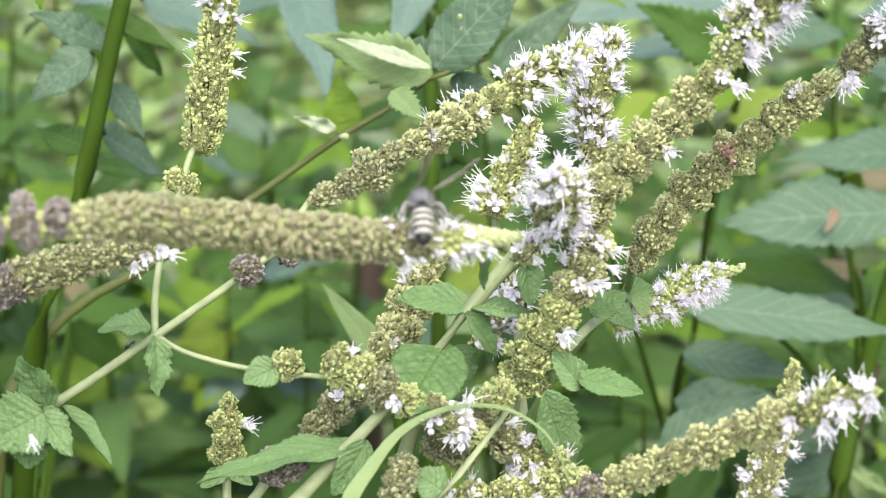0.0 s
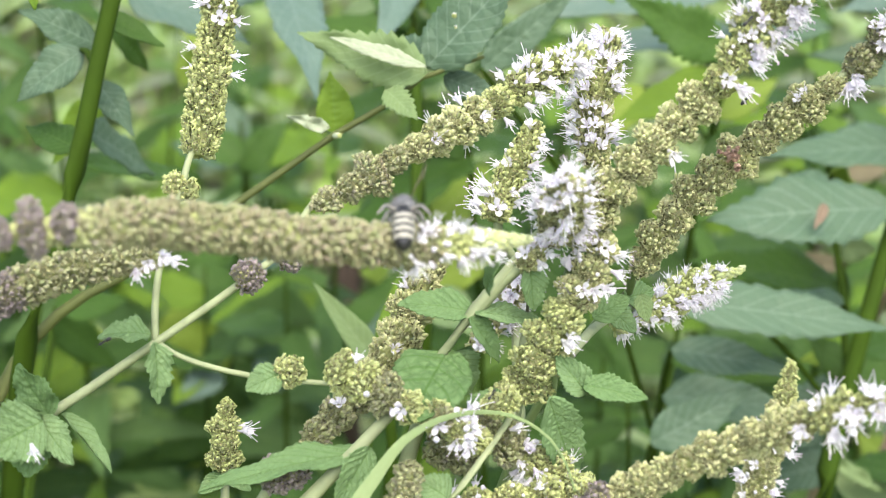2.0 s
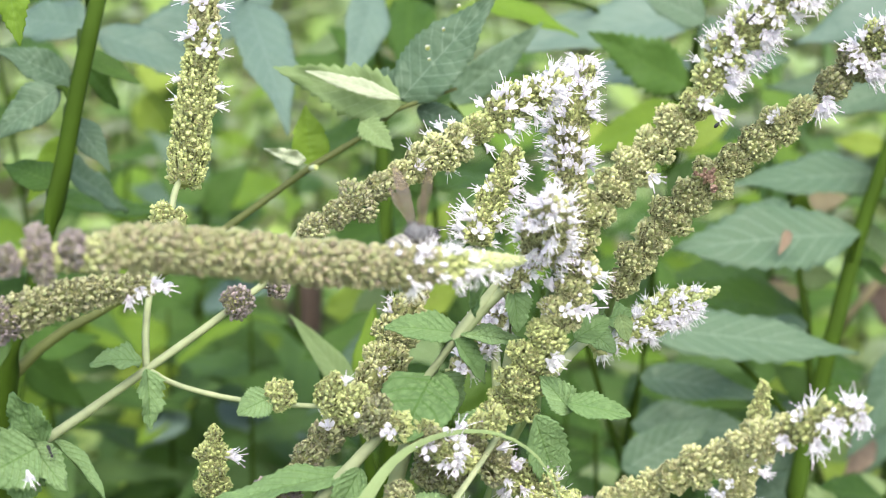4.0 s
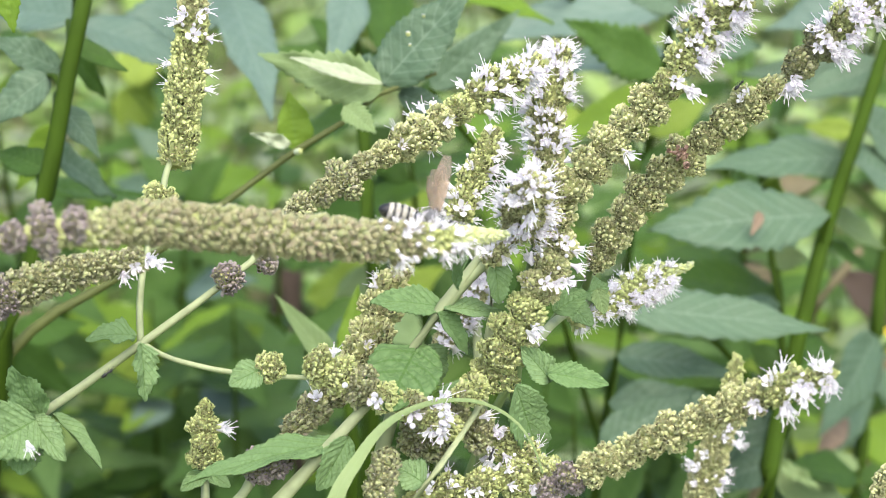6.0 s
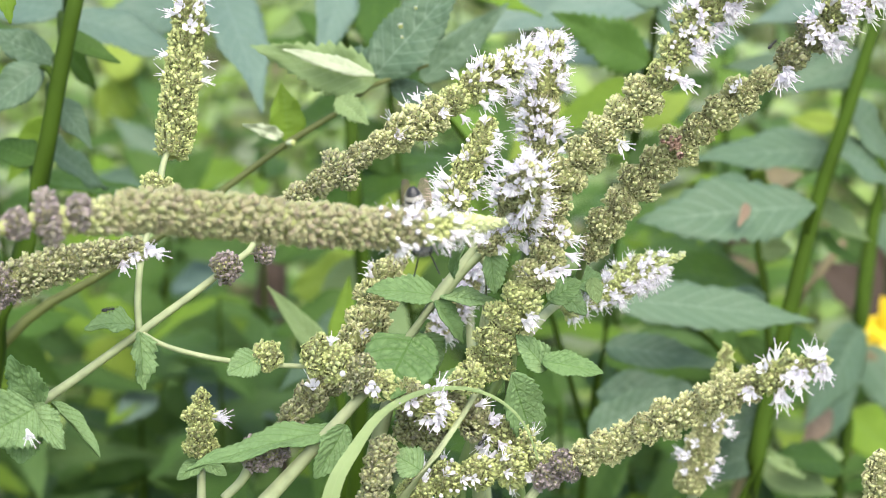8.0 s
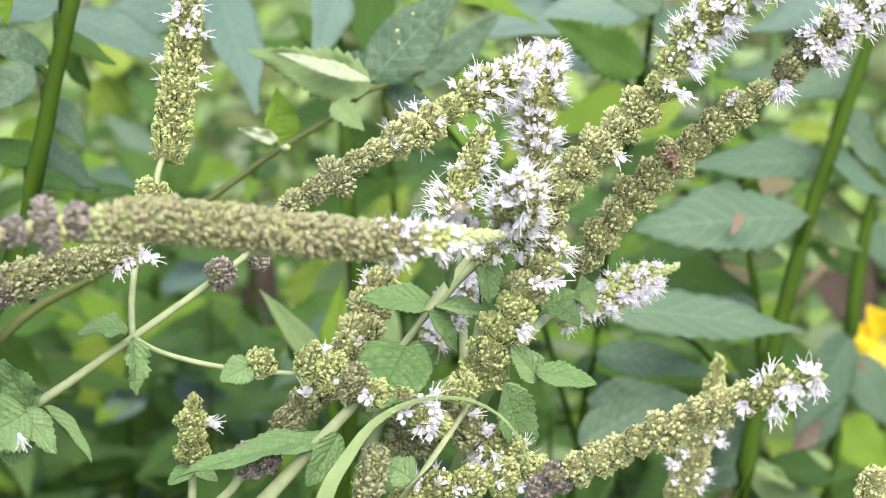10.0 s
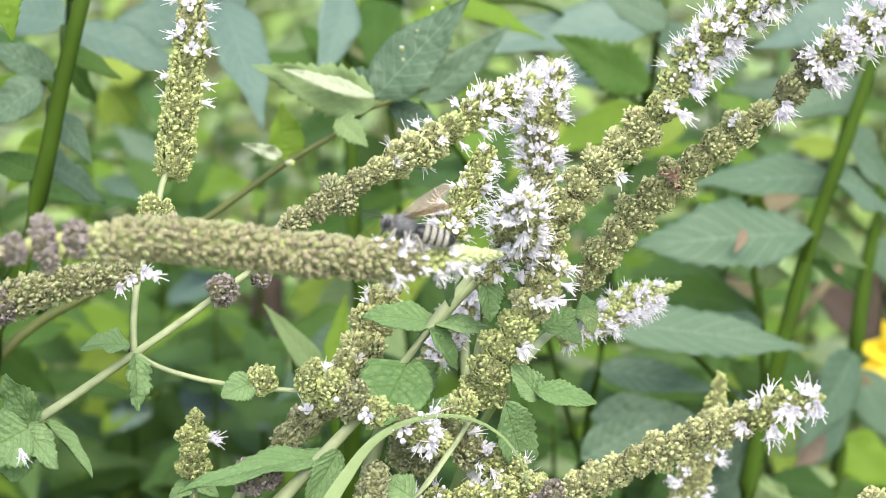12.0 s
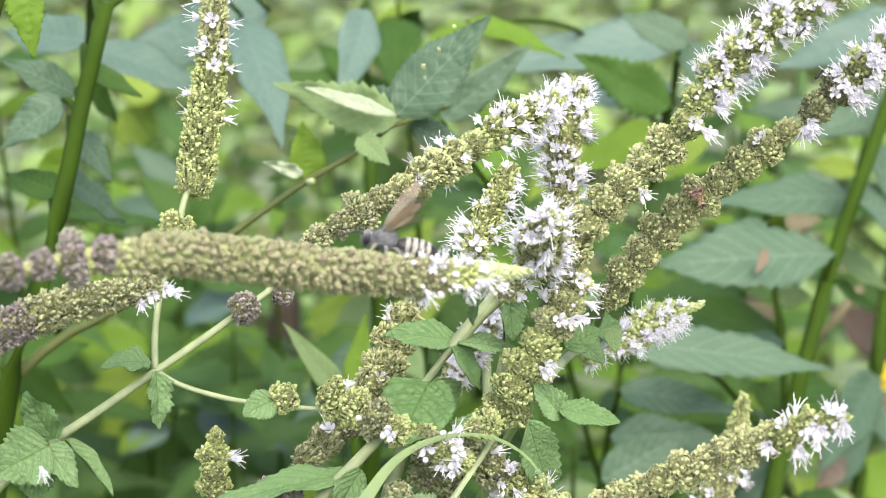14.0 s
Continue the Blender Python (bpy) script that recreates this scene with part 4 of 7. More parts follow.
weed_leaf(thin_weed, (0.1145, 0.1932, 0.5243), (0.0920, 0.2141, 0.5183), 0.00911, (0, -0.5, 0.8), WEED_GREY, 247, 0.15, 0.08, 16, 0.09, 0.05, 0.62)
weed_leaf(shade_weed, (0.0643, 0.1736, 0.5195), (0.0958, 0.1607, 0.5202), 0.01166, (0.05, -0.55, 0.8), WEED_GREY, 248, 0.12, 0.08, 16, 0.09, 0.05, 0.62)
weed_leaf(shade_weed, (0.0695, 0.2085, 0.4997), (0.1054, 0.2042, 0.4956), 0.00943, (0.05, -0.5, 0.8), WEED_SHADED, 249, 0.15, 0.08, 16, 0.09, 0.05, 0.62)
weed_leaf(shade_weed, (0.0644, 0.1870, 0.4989), (0.1007, 0.1746, 0.5017), 0.01462, (0.05, -0.6, 0.75), WEED_GREY, 250, 0.12, 0.08, 16, 0.09, 0.05, 0.62)
weed_leaf(shade_weed, (0.0576, 0.1558, 0.5004), (0.0841, 0.1597, 0.5154), 0.01239, (0.1, -0.7, 0.6), WEED_GREY, 251, 0.15, 0.08, 16, 0.09, 0.05, 0.62)
weed_leaf(right_weed, (0.1210, 0.2037, 0.4975), (0.1089, 0.2083, 0.5067), 0.01115, (0.1, -0.7, 0.6), WEED_SHADED, 252, 0.15, 0.08, 16, 0.09, 0.05, 0.62)
weed_leaf(right_weed, (0.1215, 0.2061, 0.5038), (0.1420, 0.2239, 0.4983), 0.01162, (0, -0.6, 0.7), WEED_SHADED, 253, 0.15, 0.08, 16, 0.09, 0.05, 0.62)
weed_leaf(right_weed, (0.1134, 0.1813, 0.4937), (0.0921, 0.1803, 0.4872), 0.01028, (0, -0.6, 0.7), WEED_GREY, 254, 0.15, 0.08, 16, 0.09, 0.05, 0.62)
weed_leaf(right_weed, (0.1154, 0.1948, 0.4737), (0.0916, 0.1939, 0.4669), 0.01234, (0, -0.6, 0.7), WEED_GREY, 255, 0.15, 0.08, 16, 0.09, 0.05, 0.62)
weed_leaf(far_weed, (0.1685, 0.2780, 0.4766), (0.1415, 0.2320, 0.4639), 0.01738, (0.3, -0.8, 0.4), WEED_GREY, 256, 0.15, 0.08, 16, 0.05, 0.05, 0.62)
weed_leaf(far_weed, (0.1716, 0.2903, 0.4537), (0.1456, 0.2456, 0.4444), 0.01419, (0.4, -0.8, 0.4), WEED_GREY, 257, 0.15, 0.08, 16, 0.05, 0.05, 0.62)
weed_leaf(far_weed, (0.1749, 0.3030, 0.4318), (0.1950, 0.2949, 0.4151), 0.01955, (0, -0.7, 0.6), WEED, 258, 0.15, 0.08, 16, 0.09, 0.05, 0.62)
weed_leaf(far_weed, (0.1452, 0.2093, 0.4616), (0.1204, 0.1944, 0.4738), 0.01358, (0, -0.5, 0.8), WEED_SHADED, 259, 0.15, 0.08, 16, 0.09, 0.05, 0.62)
weed_leaf(far_weed, (0.1706, 0.2943, 0.4090), (0.1531, 0.3210, 0.4185), 0.01839, (0, -0.6, 0.7), LIME, 260, 0.15, 0.08, 16, 0.09, 0.05, 0.62)
weed_leaf(far_weed, (0.1567, 0.2455, 0.4464), (0.1325, 0.2444, 0.4389), 0.01154, (0, -0.6, 0.7), LIGHT, 261, 0.15, 0.08, 16, 0.09, 0.05, 0.62)
weed_leaf(far_weed, (0.2012, 0.3831, 0.4215), (0.2212, 0.3701, 0.3924), 0.02117, (0.2, -0.7, 0.6), WEED_GREY, 262, 0.15, 0.08, 16, 0.09, 0.05, 0.62)
weed_leaf(far_weed, (0.1969, 0.3650, 0.4842), (0.2097, 0.3571, 0.4664), 0.01540, (0.2, -0.7, 0.6), WEED_GREY, 263, 0.15, 0.08, 16, 0.09, 0.05, 0.62)
weed_leaf(low_weed, (-0.0912, 0.5808, 0.3467), (-0.1332, 0.5796, 0.3355), 0.03259, (0.1, -0.7, 0.6), LIME, 264, 0.15, 0.08, 16, 0.09, 0.05, 0.62)
weed_leaf(low_weed, (-0.0898, 0.5401, 0.3531), (-0.1248, 0.5337, 0.3299), 0.02965, (0.3, -0.7, 0.6), LIME, 265, 0.15, 0.08, 16, 0.09, 0.05, 0.62)
weed_leaf(low_weed, (-0.0843, 0.4441, 0.3839), (-0.0998, 0.4214, 0.3781), 0.01455, (0.2, -0.6, 0.7), WEED_SKYLIT, 266, 0.15, 0.08, 16, 0.09, 0.05, 0.62)
weed_leaf(low_weed, (-0.0716, 0.4623, 0.3778), (-0.0327, 0.4359, 0.3733), 0.01898, (0.1, -0.6, 0.75), WEED_SKYLIT, 267, 0.15, 0.08, 16, 0.09, 0.05, 0.62, "blue-green leaf with a soft sheen")
weed_leaf(low_weed, (-0.0761, 0.4594, 0.4243), (-0.0455, 0.4413, 0.4392), 0.01675, (0, -0.5, 0.8), WEED_SKYLIT, 268, 0.15, 0.08, 16, 0.09, 0.05, 0.62)
weed_leaf(low_weed, (-0.0813, 0.4940, 0.4018), (-0.1131, 0.4746, 0.4011), 0.02465, (0, -0.5, 0.8), WEED_SHADED, 269, 0.15, 0.08, 16, 0.09, 0.05, 0.62)
weed_leaf(low_weed, (-0.0828, 0.5107, 0.3891), (-0.0426, 0.4849, 0.3862), 0.02233, (0, -0.6, 0.7), WEED_SHADED, 270, 0.15, 0.08, 16, 0.09, 0.05, 0.62)
weed_leaf(low_weed, (-0.0816, 0.5068, 0.3796), (-0.0483, 0.5008, 0.3707), 0.01950, (0, -0.6, 0.7), WEED_SHADED, 271, 0.15, 0.08, 16, 0.09, 0.05, 0.62)
weed_leaf(low_weed, (-0.0827, 0.5378, 0.4032), (-0.1143, 0.5351, 0.3904), 0.01778, (0, -0.6, 0.7), WEED_SHADED, 272, 0.15, 0.08, 16, 0.09, 0.05, 0.62)
weed_leaf(low_weed, (-0.0865, 0.4552, 0.3569), (-0.1161, 0.4491, 0.3358), 0.02229, (0.2, -0.7, 0.6), WEED_SHADED, 273, 0.15, 0.08, 16, 0.09, 0.05, 0.62)
weed_leaf(low_weed, (-0.0878, 0.4526, 0.3500), (-0.0622, 0.4436, 0.3322), 0.02203, (0, -0.7, 0.6), WEED_SHADED, 274, 0.15, 0.08, 16, 0.09, 0.05, 0.62)
weed_leaf(low_weed, (-0.0952, 0.5039, 0.3149), (-0.0831, 0.5166, 0.3494), 0.02615, (0, -0.9, 0.3), WEED_SHADED, 275, 0.15, 0.08, 16, 0.09, 0.05, 0.62)
weed_leaf(low_weed, (-0.0907, 0.4670, 0.3314), (-0.1485, 0.4682, 0.3233), 0.01167, (0, -0.5, 0.8), WEED_SHADED, 276, 0.15, 0.08, 16, 0.09, 0.05, 0.62)
weed_leaf(low_weed, (-0.0857, 0.5168, 0.3493), (-0.0409, 0.4852, 0.3325), 0.01929, (0, -0.6, 0.8), WEED_SHADED, 277, 0.15, 0.08, 16, 0.09, 0.05, 0.62)
weed_leaf(low_weed, (-0.0956, 0.5467, 0.3140), (-0.1354, 0.5374, 0.3372), 0.02541, (0, -0.7, 0.7), WEED_SHADED, 278, 0.15, 0.08, 16, 0.09, 0.05, 0.62)
weed_leaf(low_weed, (-0.0954, 0.5248, 0.3130), (-0.1114, 0.5328, 0.3302), 0.01586, (0, -0.8, 0.5), LIME, 279, 0.15, 0.08, 16, 0.09, 0.05, 0.62)
weed_leaf(low_weed, (-0.1002, 0.5548, 0.2788), (-0.1349, 0.5633, 0.2938), 0.01656, (0, -0.8, 0.5), LIME, 280, 0.15, 0.08, 16, 0.09, 0.05, 0.62)
weed_leaf(low_weed, (-0.1002, 0.5548, 0.2788), (-0.0568, 0.5549, 0.2875), 0.01959, (0, -0.8, 0.5), WEED, 281, 0.15, 0.08, 16, 0.09, 0.05, 0.62)
weed_leaf(left_weed, (-0.1094, 0.2259, 0.5089), (-0.0896, 0.2441, 0.5045), 0.01232, (0, -0.6, 0.7), WEED_SHADED, 282, 0.15, 0.08, 16, 0.09, 0.05, 0.62)
weed_leaf(left_weed, (-0.1172, 0.2618, 0.4892), (-0.0981, 0.2727, 0.4658), 0.01342, (0.2, -0.7, 0.6), WEED_SHADED, 283, 0.15, 0.08, 16, 0.09, 0.05, 0.62)
weed_leaf(left_weed, (-0.1194, 0.2803, 0.4810), (-0.1042, 0.2948, 0.4660), 0.01016, (0.2, -0.7, 0.6), LIME, 284, 0.15, 0.08, 16, 0.09, 0.05, 0.62)
weed_leaf(left_weed, (-0.1158, 0.2485, 0.5105), (-0.1019, 0.2424, 0.4977), 0.00715, (0.2, -0.7, 0.6), STRAW, 285, 0.15, 0.08, 16, 0.09, 0.05, 0.62)
weed_leaf(top_weed, (0.0009, 0.3606, 0.4896), (-0.0173, 0.3861, 0.4961), 0.01789, (0, -0.7, 0.6), LIME, 286, 0.15, 0.08, 16, 0.09, 0.05, 0.62)
weed_leaf(top_weed, (0.0017, 0.3575, 0.4818), (0.0256, 0.3832, 0.4969), 0.01956, (0, -0.7, 0.6), LIME, 287, 0.15, 0.08, 16, 0.09, 0.05, 0.62)
weed_leaf(top_weed, (0.0036, 0.3899, 0.4549), (-0.0265, 0.4088, 0.4424), 0.02415, (0, -0.7, 0.6), LIME, 288, 0.15, 0.08, 16, 0.09, 0.05, 0.62)
weed_leaf(top_weed, (-0.0015, 0.3356, 0.5351), (0.0142, 0.3273, 0.5170), 0.01676, (0.2, -0.8, 0.5), WEED_SHADED, 289, 0.15, 0.08, 16, 0.09, 0.05, 0.62)
weed_leaf(top_weed, (0.0015, 0.3366, 0.4834), (-0.0179, 0.3070, 0.4592), 0.01618, (0.2, -0.8, 0.5), LIGHT, 290, 0.15, 0.08, 16, 0.09, 0.05, 0.62)
weed_leaf(top_weed, (0.0014, 0.2938, 0.4841), (-0.0313, 0.2925, 0.4745), 0.01756, (0, -0.6, 0.8), WEED_SHADED, 291, 0.15, 0.08, 16, 0.09, 0.05, 0.62)
weed_leaf(top_weed, (0.0008, 0.2747, 0.4903), (-0.0292, 0.2672, 0.4654), 0.01621, (0, -0.6, 0.8), WEED_GREY, 292, 0.15, 0.08, 16, 0.09, 0.05, 0.62)
weed_leaf(right_weed, (0.1039, 0.1806, 0.5586), (0.1012, 0.1740, 0.5551), 0.00285, (0.2, -0.8, 0.3), BROWN, 293, 0.3, 0.2, 16, 0.09, 0.05, 0.62, "withered brown leaf")
weed_leaf(far_weed, (0.1555, 0.2701, 0.4539), (0.1465, 0.2472, 0.4488), 0.01258, (0.3, -0.8, 0.4), BROWN, 294, 0.3, 0.2, 16, 0.09, 0.05, 0.62, "withered brown leaf")
weed_leaf(far_weed, (0.1769, 0.3006, 0.4262), (0.1697, 0.2966, 0.4147), 0.00918, (0.3, -0.8, 0.4), BROWN, 295, 0.3, 0.2, 16, 0.09, 0.05, 0.62, "withered brown leaf")
weed_leaf(far_weed, (0.1989, 0.3816, 0.4173), (0.2123, 0.3774, 0.4091), 0.01214, (0, -0.7, 0.6), STRAW, 296, 0.3, 0.2, 16, 0.09, 0.05, 0.62, "dry straw coloured leaf")
weed_leaf(thin_weed, (0.1458, 0.3240, 0.4796), (0.1139, 0.3459, 0.4742), 0.00804, (0, -0.7, 0.6), STRAW, 297, 0.3, 0.2, 16, 0.09, 0.05, 0.62, "dry straw coloured leaf")
weed_leaf(pale_weed, (-0.0022, 0.0998, 0.6202), (-0.0301, 0.1050, 0.6280), 0.01121, (0.15, -0.9, 0.3), LIGHT, 298, 0.1, 0.06, 12, 0.16, 0.1, 0.55, "light green leaf with a folded edge")
weed_leaf(pale_weed, (-0.0023, 0.0965, 0.6226), (-0.0227, 0.1003, 0.6283), 0.00327, (0.15, -0.8, 0.6), PALE, 299, 0.05, 0.02, 9, 0.1, 0.1, 0.8, "pale upturned underside of the leaf edge")
weed_leaf(pale_weed, (-0.0020, 0.1060, 0.6194), (0.0180, 0.1074, 0.6434), 0.01417, (-0.5, -0.8, 0.2), WEED_GREY, 300, 0.12, 0.08, 16, 0.09, 0.05, 0.62, "blue-green toothed leaf with pale spots")
weed_leaf(pale_weed, (-0.0108, 0.0943, 0.6182), (-0.0044, 0.0871, 0.6148), 0.00558, (0.2, -0.8, 0.4), LIGHT, 301, 0.15, 0.08, 8, 0.18, 0.05, 0.62)
weed_leaf(pale_weed, (-0.0219, 0.1060, 0.6045), (-0.0231, 0.1110, 0.6172), 0.00821, (0.2, -0.9, 0.2), WEED, 302, 0.15, 0.08, 16, 0.09, 0.05, 0.62)
weed_leaf(pale_weed, (-0.0231, 0.0969, 0.6087), (-0.0316, 0.0937, 0.6127), 0.00280, (0.2, -0.8, 0.3), PALE, 303, 0.5, 0.08, 16, 0.2, 0.3, 0.62, "small shrivelled pale leaf")
weed_leaf(pale_weed, (-0.0017, 0.1117, 0.6177), (-0.0125, 0.1226, 0.6213), 0.01181, (0.3, -0.8, 0.3), WEED_GREY, 304, 0.15, 0.08, 16, 0.09, 0.05, 0.62)
weed_leaf(pale_weed, (0.0016, 0.1089, 0.6165), (0.0158, 0.1060, 0.6119), 0.00597, (0.1, -0.8, 0.5), WEED_GREY, 305, 0.15, 0.08, 16, 0.09, 0.05, 0.62)
# three dark leaf shapes added for the brown soil gaps behind the weeds
weed_leaf(far_weed, (0.2473, 0.4956, 0.3878), (0.2151, 0.5064, 0.4090), 0.02540, (0, -0.7, 0.6), BARK, 306, 0.3, 0.08, 16, 0.09, 0.05, 0.62, "dark brown leaf shape standing in for a soil patch")
weed_leaf(far_weed, (0.2760, 0.5594, 0.3914), (0.2427, 0.5541, 0.3714), 0.02216, (0, -0.7, 0.6), BARK, 307, 0.3, 0.08, 16, 0.09, 0.05, 0.62, "dark brown leaf shape standing in for a soil patch")
weed_leaf(far_weed, (0.1879, 0.5126, 0.4194), (0.1645, 0.5104, 0.4093), 0.01596, (0, -0.7, 0.6), BARK, 308, 0.3, 0.08, 16, 0.09, 0.05, 0.62, "dark brown leaf shape standing in for a soil patch")
weed_leaf(right_weed, (0.1198, 0.2110, 0.4611), (0.1442, 0.2058, 0.4526), 0.01277, (0, -0.7, 0.6), LIGHT, 309, 0.15, 0.08, 16, 0.09, 0.05, 0.62)
weed_leaf(right_weed, (0.1162, 0.1947, 0.4737), (0.1305, 0.1906, 0.4661), 0.00469, (0.2, -0.7, 0.5), LIGHT, 310, 0.4, 0.08, 16, 0.09, 0.3, 0.62)
weed_leaf(right_weed, (0.1317, 0.2506, 0.4546), (0.1138, 0.2437, 0.4334), 0.01176, (0.2, -0.8, 0.4), LIGHT, 311, 0.15, 0.08, 16, 0.09, 0.05, 0.62)
weed_leaf(top_weed, (0.0020, 0.3129, 0.4780), (0.0258, 0.3163, 0.4914), 0.01432, (0, -0.7, 0.6), LIME, 312, 0.15, 0.08, 16, 0.09, 0.05, 0.62)
weed_leaf(top_weed, (0.0008, 0.2754, 0.4920), (0.0145, 0.2514, 0.4884), 0.01566, (0.2, -0.8, 0.4), LIGHT, 313, 0.15, 0.08, 16, 0.09, 0.05, 0.62)
weed_leaf(right_weed, (0.1299, 0.2381, 0.4771), (0.1082, 0.2356, 0.4666), 0.01333, (0, -0.6, 0.8), WEED_GREY, 314, 0.15, 0.08, 16, 0.09, 0.05, 0.62)
weed_leaf(right_weed, (0.1262, 0.2317, 0.4602), (0.0936, 0.2141, 0.4639), 0.01169, (0, -0.6, 0.8), WEED_GREY, 315, 0.15, 0.08, 16, 0.09, 0.05, 0.62)
weed_leaf(thin_weed, (0.1192, 0.2026, 0.4943), (0.0798, 0.1818, 0.4885), 0.01061, (0, -0.6, 0.8), WEED_GREY, 316, 0.15, 0.08, 16, 0.09, 0.05, 0.62)
weed_leaf(thin_weed, (0.1332, 0.2594, 0.4772), (0.1179, 0.2598, 0.4751), 0.00785, (0, -0.7, 0.7), LIME, 317, 0.15, 0.08, 16, 0.09, 0.05, 0.62)
weed_leaf(far_weed, (0.1888, 0.3528, 0.3968), (0.1758, 0.3618, 0.4171), 0.01632, (0, -0.7, 0.6), WEED_GREY, 318, 0.15, 0.08, 16, 0.09, 0.05, 0.62)
weed_leaf(left_weed, (-0.0818, 0.1996, 0.6118), (-0.1074, 0.2131, 0.6137), 0.01505, (0, -0.6, 0.75), WEED_SKYLIT, 319, 0.15, 0.08, 16, 0.09, 0.05, 0.62)
weed_leaf(left_weed, (-0.0807, 0.1765, 0.6081), (-0.0717, 0.1911, 0.5921), 0.00765, (0.2, -0.7, 0.6), WEED_SHADED, 320, 0.15, 0.08, 16, 0.09, 0.05, 0.62)
weed_leaf(left_weed, (-0.0838, 0.1702, 0.5916), (-0.0956, 0.1649, 0.5756), 0.00866, (0.2, -0.8, 0.4), WEED, 321, 0.15, 0.08, 16, 0.09, 0.05, 0.62)
weed_leaf(low_weed, (-0.0707, 0.4178, 0.4839), (-0.0895, 0.4252, 0.4991), 0.01434, (0.2, -0.7, 0.6), WEED_SHADED, 322, 0.15, 0.08, 16, 0.09, 0.05, 0.62)
weed_leaf(low_weed, (-0.0738, 0.4545, 0.4670), (-0.0544, 0.4609, 0.4871), 0.01464, (0, -0.7, 0.6), WEED_SHADED, 323, 0.15, 0.08, 16, 0.09, 0.05, 0.62)
weed_leaf(top_weed, (-0.0028, 0.2996, 0.5527), (-0.0410, 0.3362, 0.5288), 0.01664, (0, -0.6, 0.7), WEED_SHADED, 324, 0.15, 0.08, 16, 0.09, 0.05, 0.62)
weed_leaf(top_weed, (-0.0028, 0.3258, 0.5645), (-0.0209, 0.3522, 0.5734), 0.01048, (0, -0.7, 0.6), WEED_SHADED, 325, 0.15, 0.08, 16, 0.09, 0.05, 0.62)
weed_leaf(far_weed, (0.2060, 0.3961, 0.4553), (0.1835, 0.4018, 0.4654), 0.01477, (0, -0.7, 0.6), WEED_SHADED, 326, 0.15, 0.08, 16, 0.09, 0.05, 0.62)
corner_weed = tagged(new("weed"), "weed leaves hanging in at the edge, toothed and pale green", "weed", "weeds behind the mint")
tube("stem", [(-0.17, 0.06, -0.01), (-0.17, 0.05, 0.4), (-0.0834, 0.0492, 0.6509), (-0.0798, 0.0521, 0.6636)], [0.003, 0.0028, 0.0018, 0.001], WEED_STEM, corner_weed)
weed_leaf(corner_weed, (-0.0768, 0.0501, 0.6640), (-0.0737, 0.0426, 0.6507), 0.00673, (0.2, -0.9, 0.2), WEED, 22, tooth=0.14)
brown = tagged(new("dead_stalk"), "dead brown stalk behind the leaves", "stalk")
tube("stalk", [(-0.02, 0.66, -0.01), (-0.0394, 0.5760, 0.3173), (-0.0381, 0.5863, 0.3437), (-0.0357, 0.5944, 0.3647), (-0.0344, 0.6011, 0.3819)], [0.009, 0.0085, 0.008, 0.008, 0.007], BARK, brown, wobble=0.04)


def yellow_flower():
    """A yellow composite flower seen half from the side."""
    plant = tagged(new("yellow_flower"), "bright yellow daisy-like flower on a green stalk", "flower")
    c = np.array((0.2337, 0.4290, 0.4075))
    tube("stem", [(c[0] + 0.01, c[1] + 0.03, -0.01), (c[0] + 0.01, c[1] + 0.02, 0.2), tuple(c + np.array((0.004, 0.004, -0.004)))], [0.003, 0.002, 0.0015], WEED_STEM, plant)
    me = leaf_mesh("petal", 0.0195, 0.0125, YELLOW, 2, 0.02, 0.0003, 0.15, 0.1, 5, 1.0, 0.0, 0.55, 3, 12, 4)
    for k in range(9):
        a = 2 * math.pi * k / 9
        way = np.array([math.cos(a), -0.35, math.sin(a)])
        share("petal", me, plant, leaf_pose(c + way * 0.002, c + way, (0, -1, 0.2)))
    bud_cluster("disc", [(c + np.array((math.cos(i * 2.4), -0.3, math.sin(i * 2.4))) * 0.0007 * math.sqrt(i), np.array((0, -1.0, 0)), 0.0012) for i in range(20)], YELLOW, plant)
    return plant


daisy = yellow_flower()


# ---------------------------------------------------------------- mint shoots
# the long spike nearest to the camera, lying across
main_shoot = shoot("mint_shoot", "long arching green mint spike with white flowers near its tip")
Spike(main_shoot, [(-0.0718, -0.0613, 0.6444), (-0.0656, -0.0596, 0.6459), (-0.0602, -0.0572, 0.6465), (-0.0554, -0.0559, 0.6471), (-0.0498, -0.0548, 0.6473)], [0.00295, 0.00321, 0.00330, 0.00349, 0.00350],
      5, [(1, BUD_DRY)], seg=0.95, seed=2, gap=0.50, label="purplish dried whorls at the base of the spike")
s = Spike(main_shoot, [(-0.0542, -0.0565, 0.6457), (-0.0498, -0.0552, 0.6462), (-0.0426, -0.0520, 0.6461), (-0.0353, -0.0494, 0.6445), (-0.0278, -0.0470, 0.6426), (-0.0131, -0.0429, 0.6393), (-0.0023, -0.0375, 0.6367), (0.0043, -0.0346, 0.6358), (0.0090, -0.0327, 0.6353), (0.0129, -0.0317, 0.6351)],
          [0.00166, 0.00283, 0.00371, 0.00375, 0.00370, 0.00367, 0.00321, 0.00216, 0.00127, 0.00045],
          24, [(0.08, BUD_MIXED), (0.80, BUD_MAIN), (0.88, BUD_FRESH), (1, BUD_TIP)], seg=0.14, seed=3, tip=True, grain=1.2,
          label="thick dense spike of green and pinkish calyces")
s.bloom(0.74, 0.93, 20, near=(0, -0.2, -1.2), closed=0.3, size=0.9)
s.bloom(0.66, 0.88, 9, near=(0, 0.0, 1), closed=0.6, size=0.7)
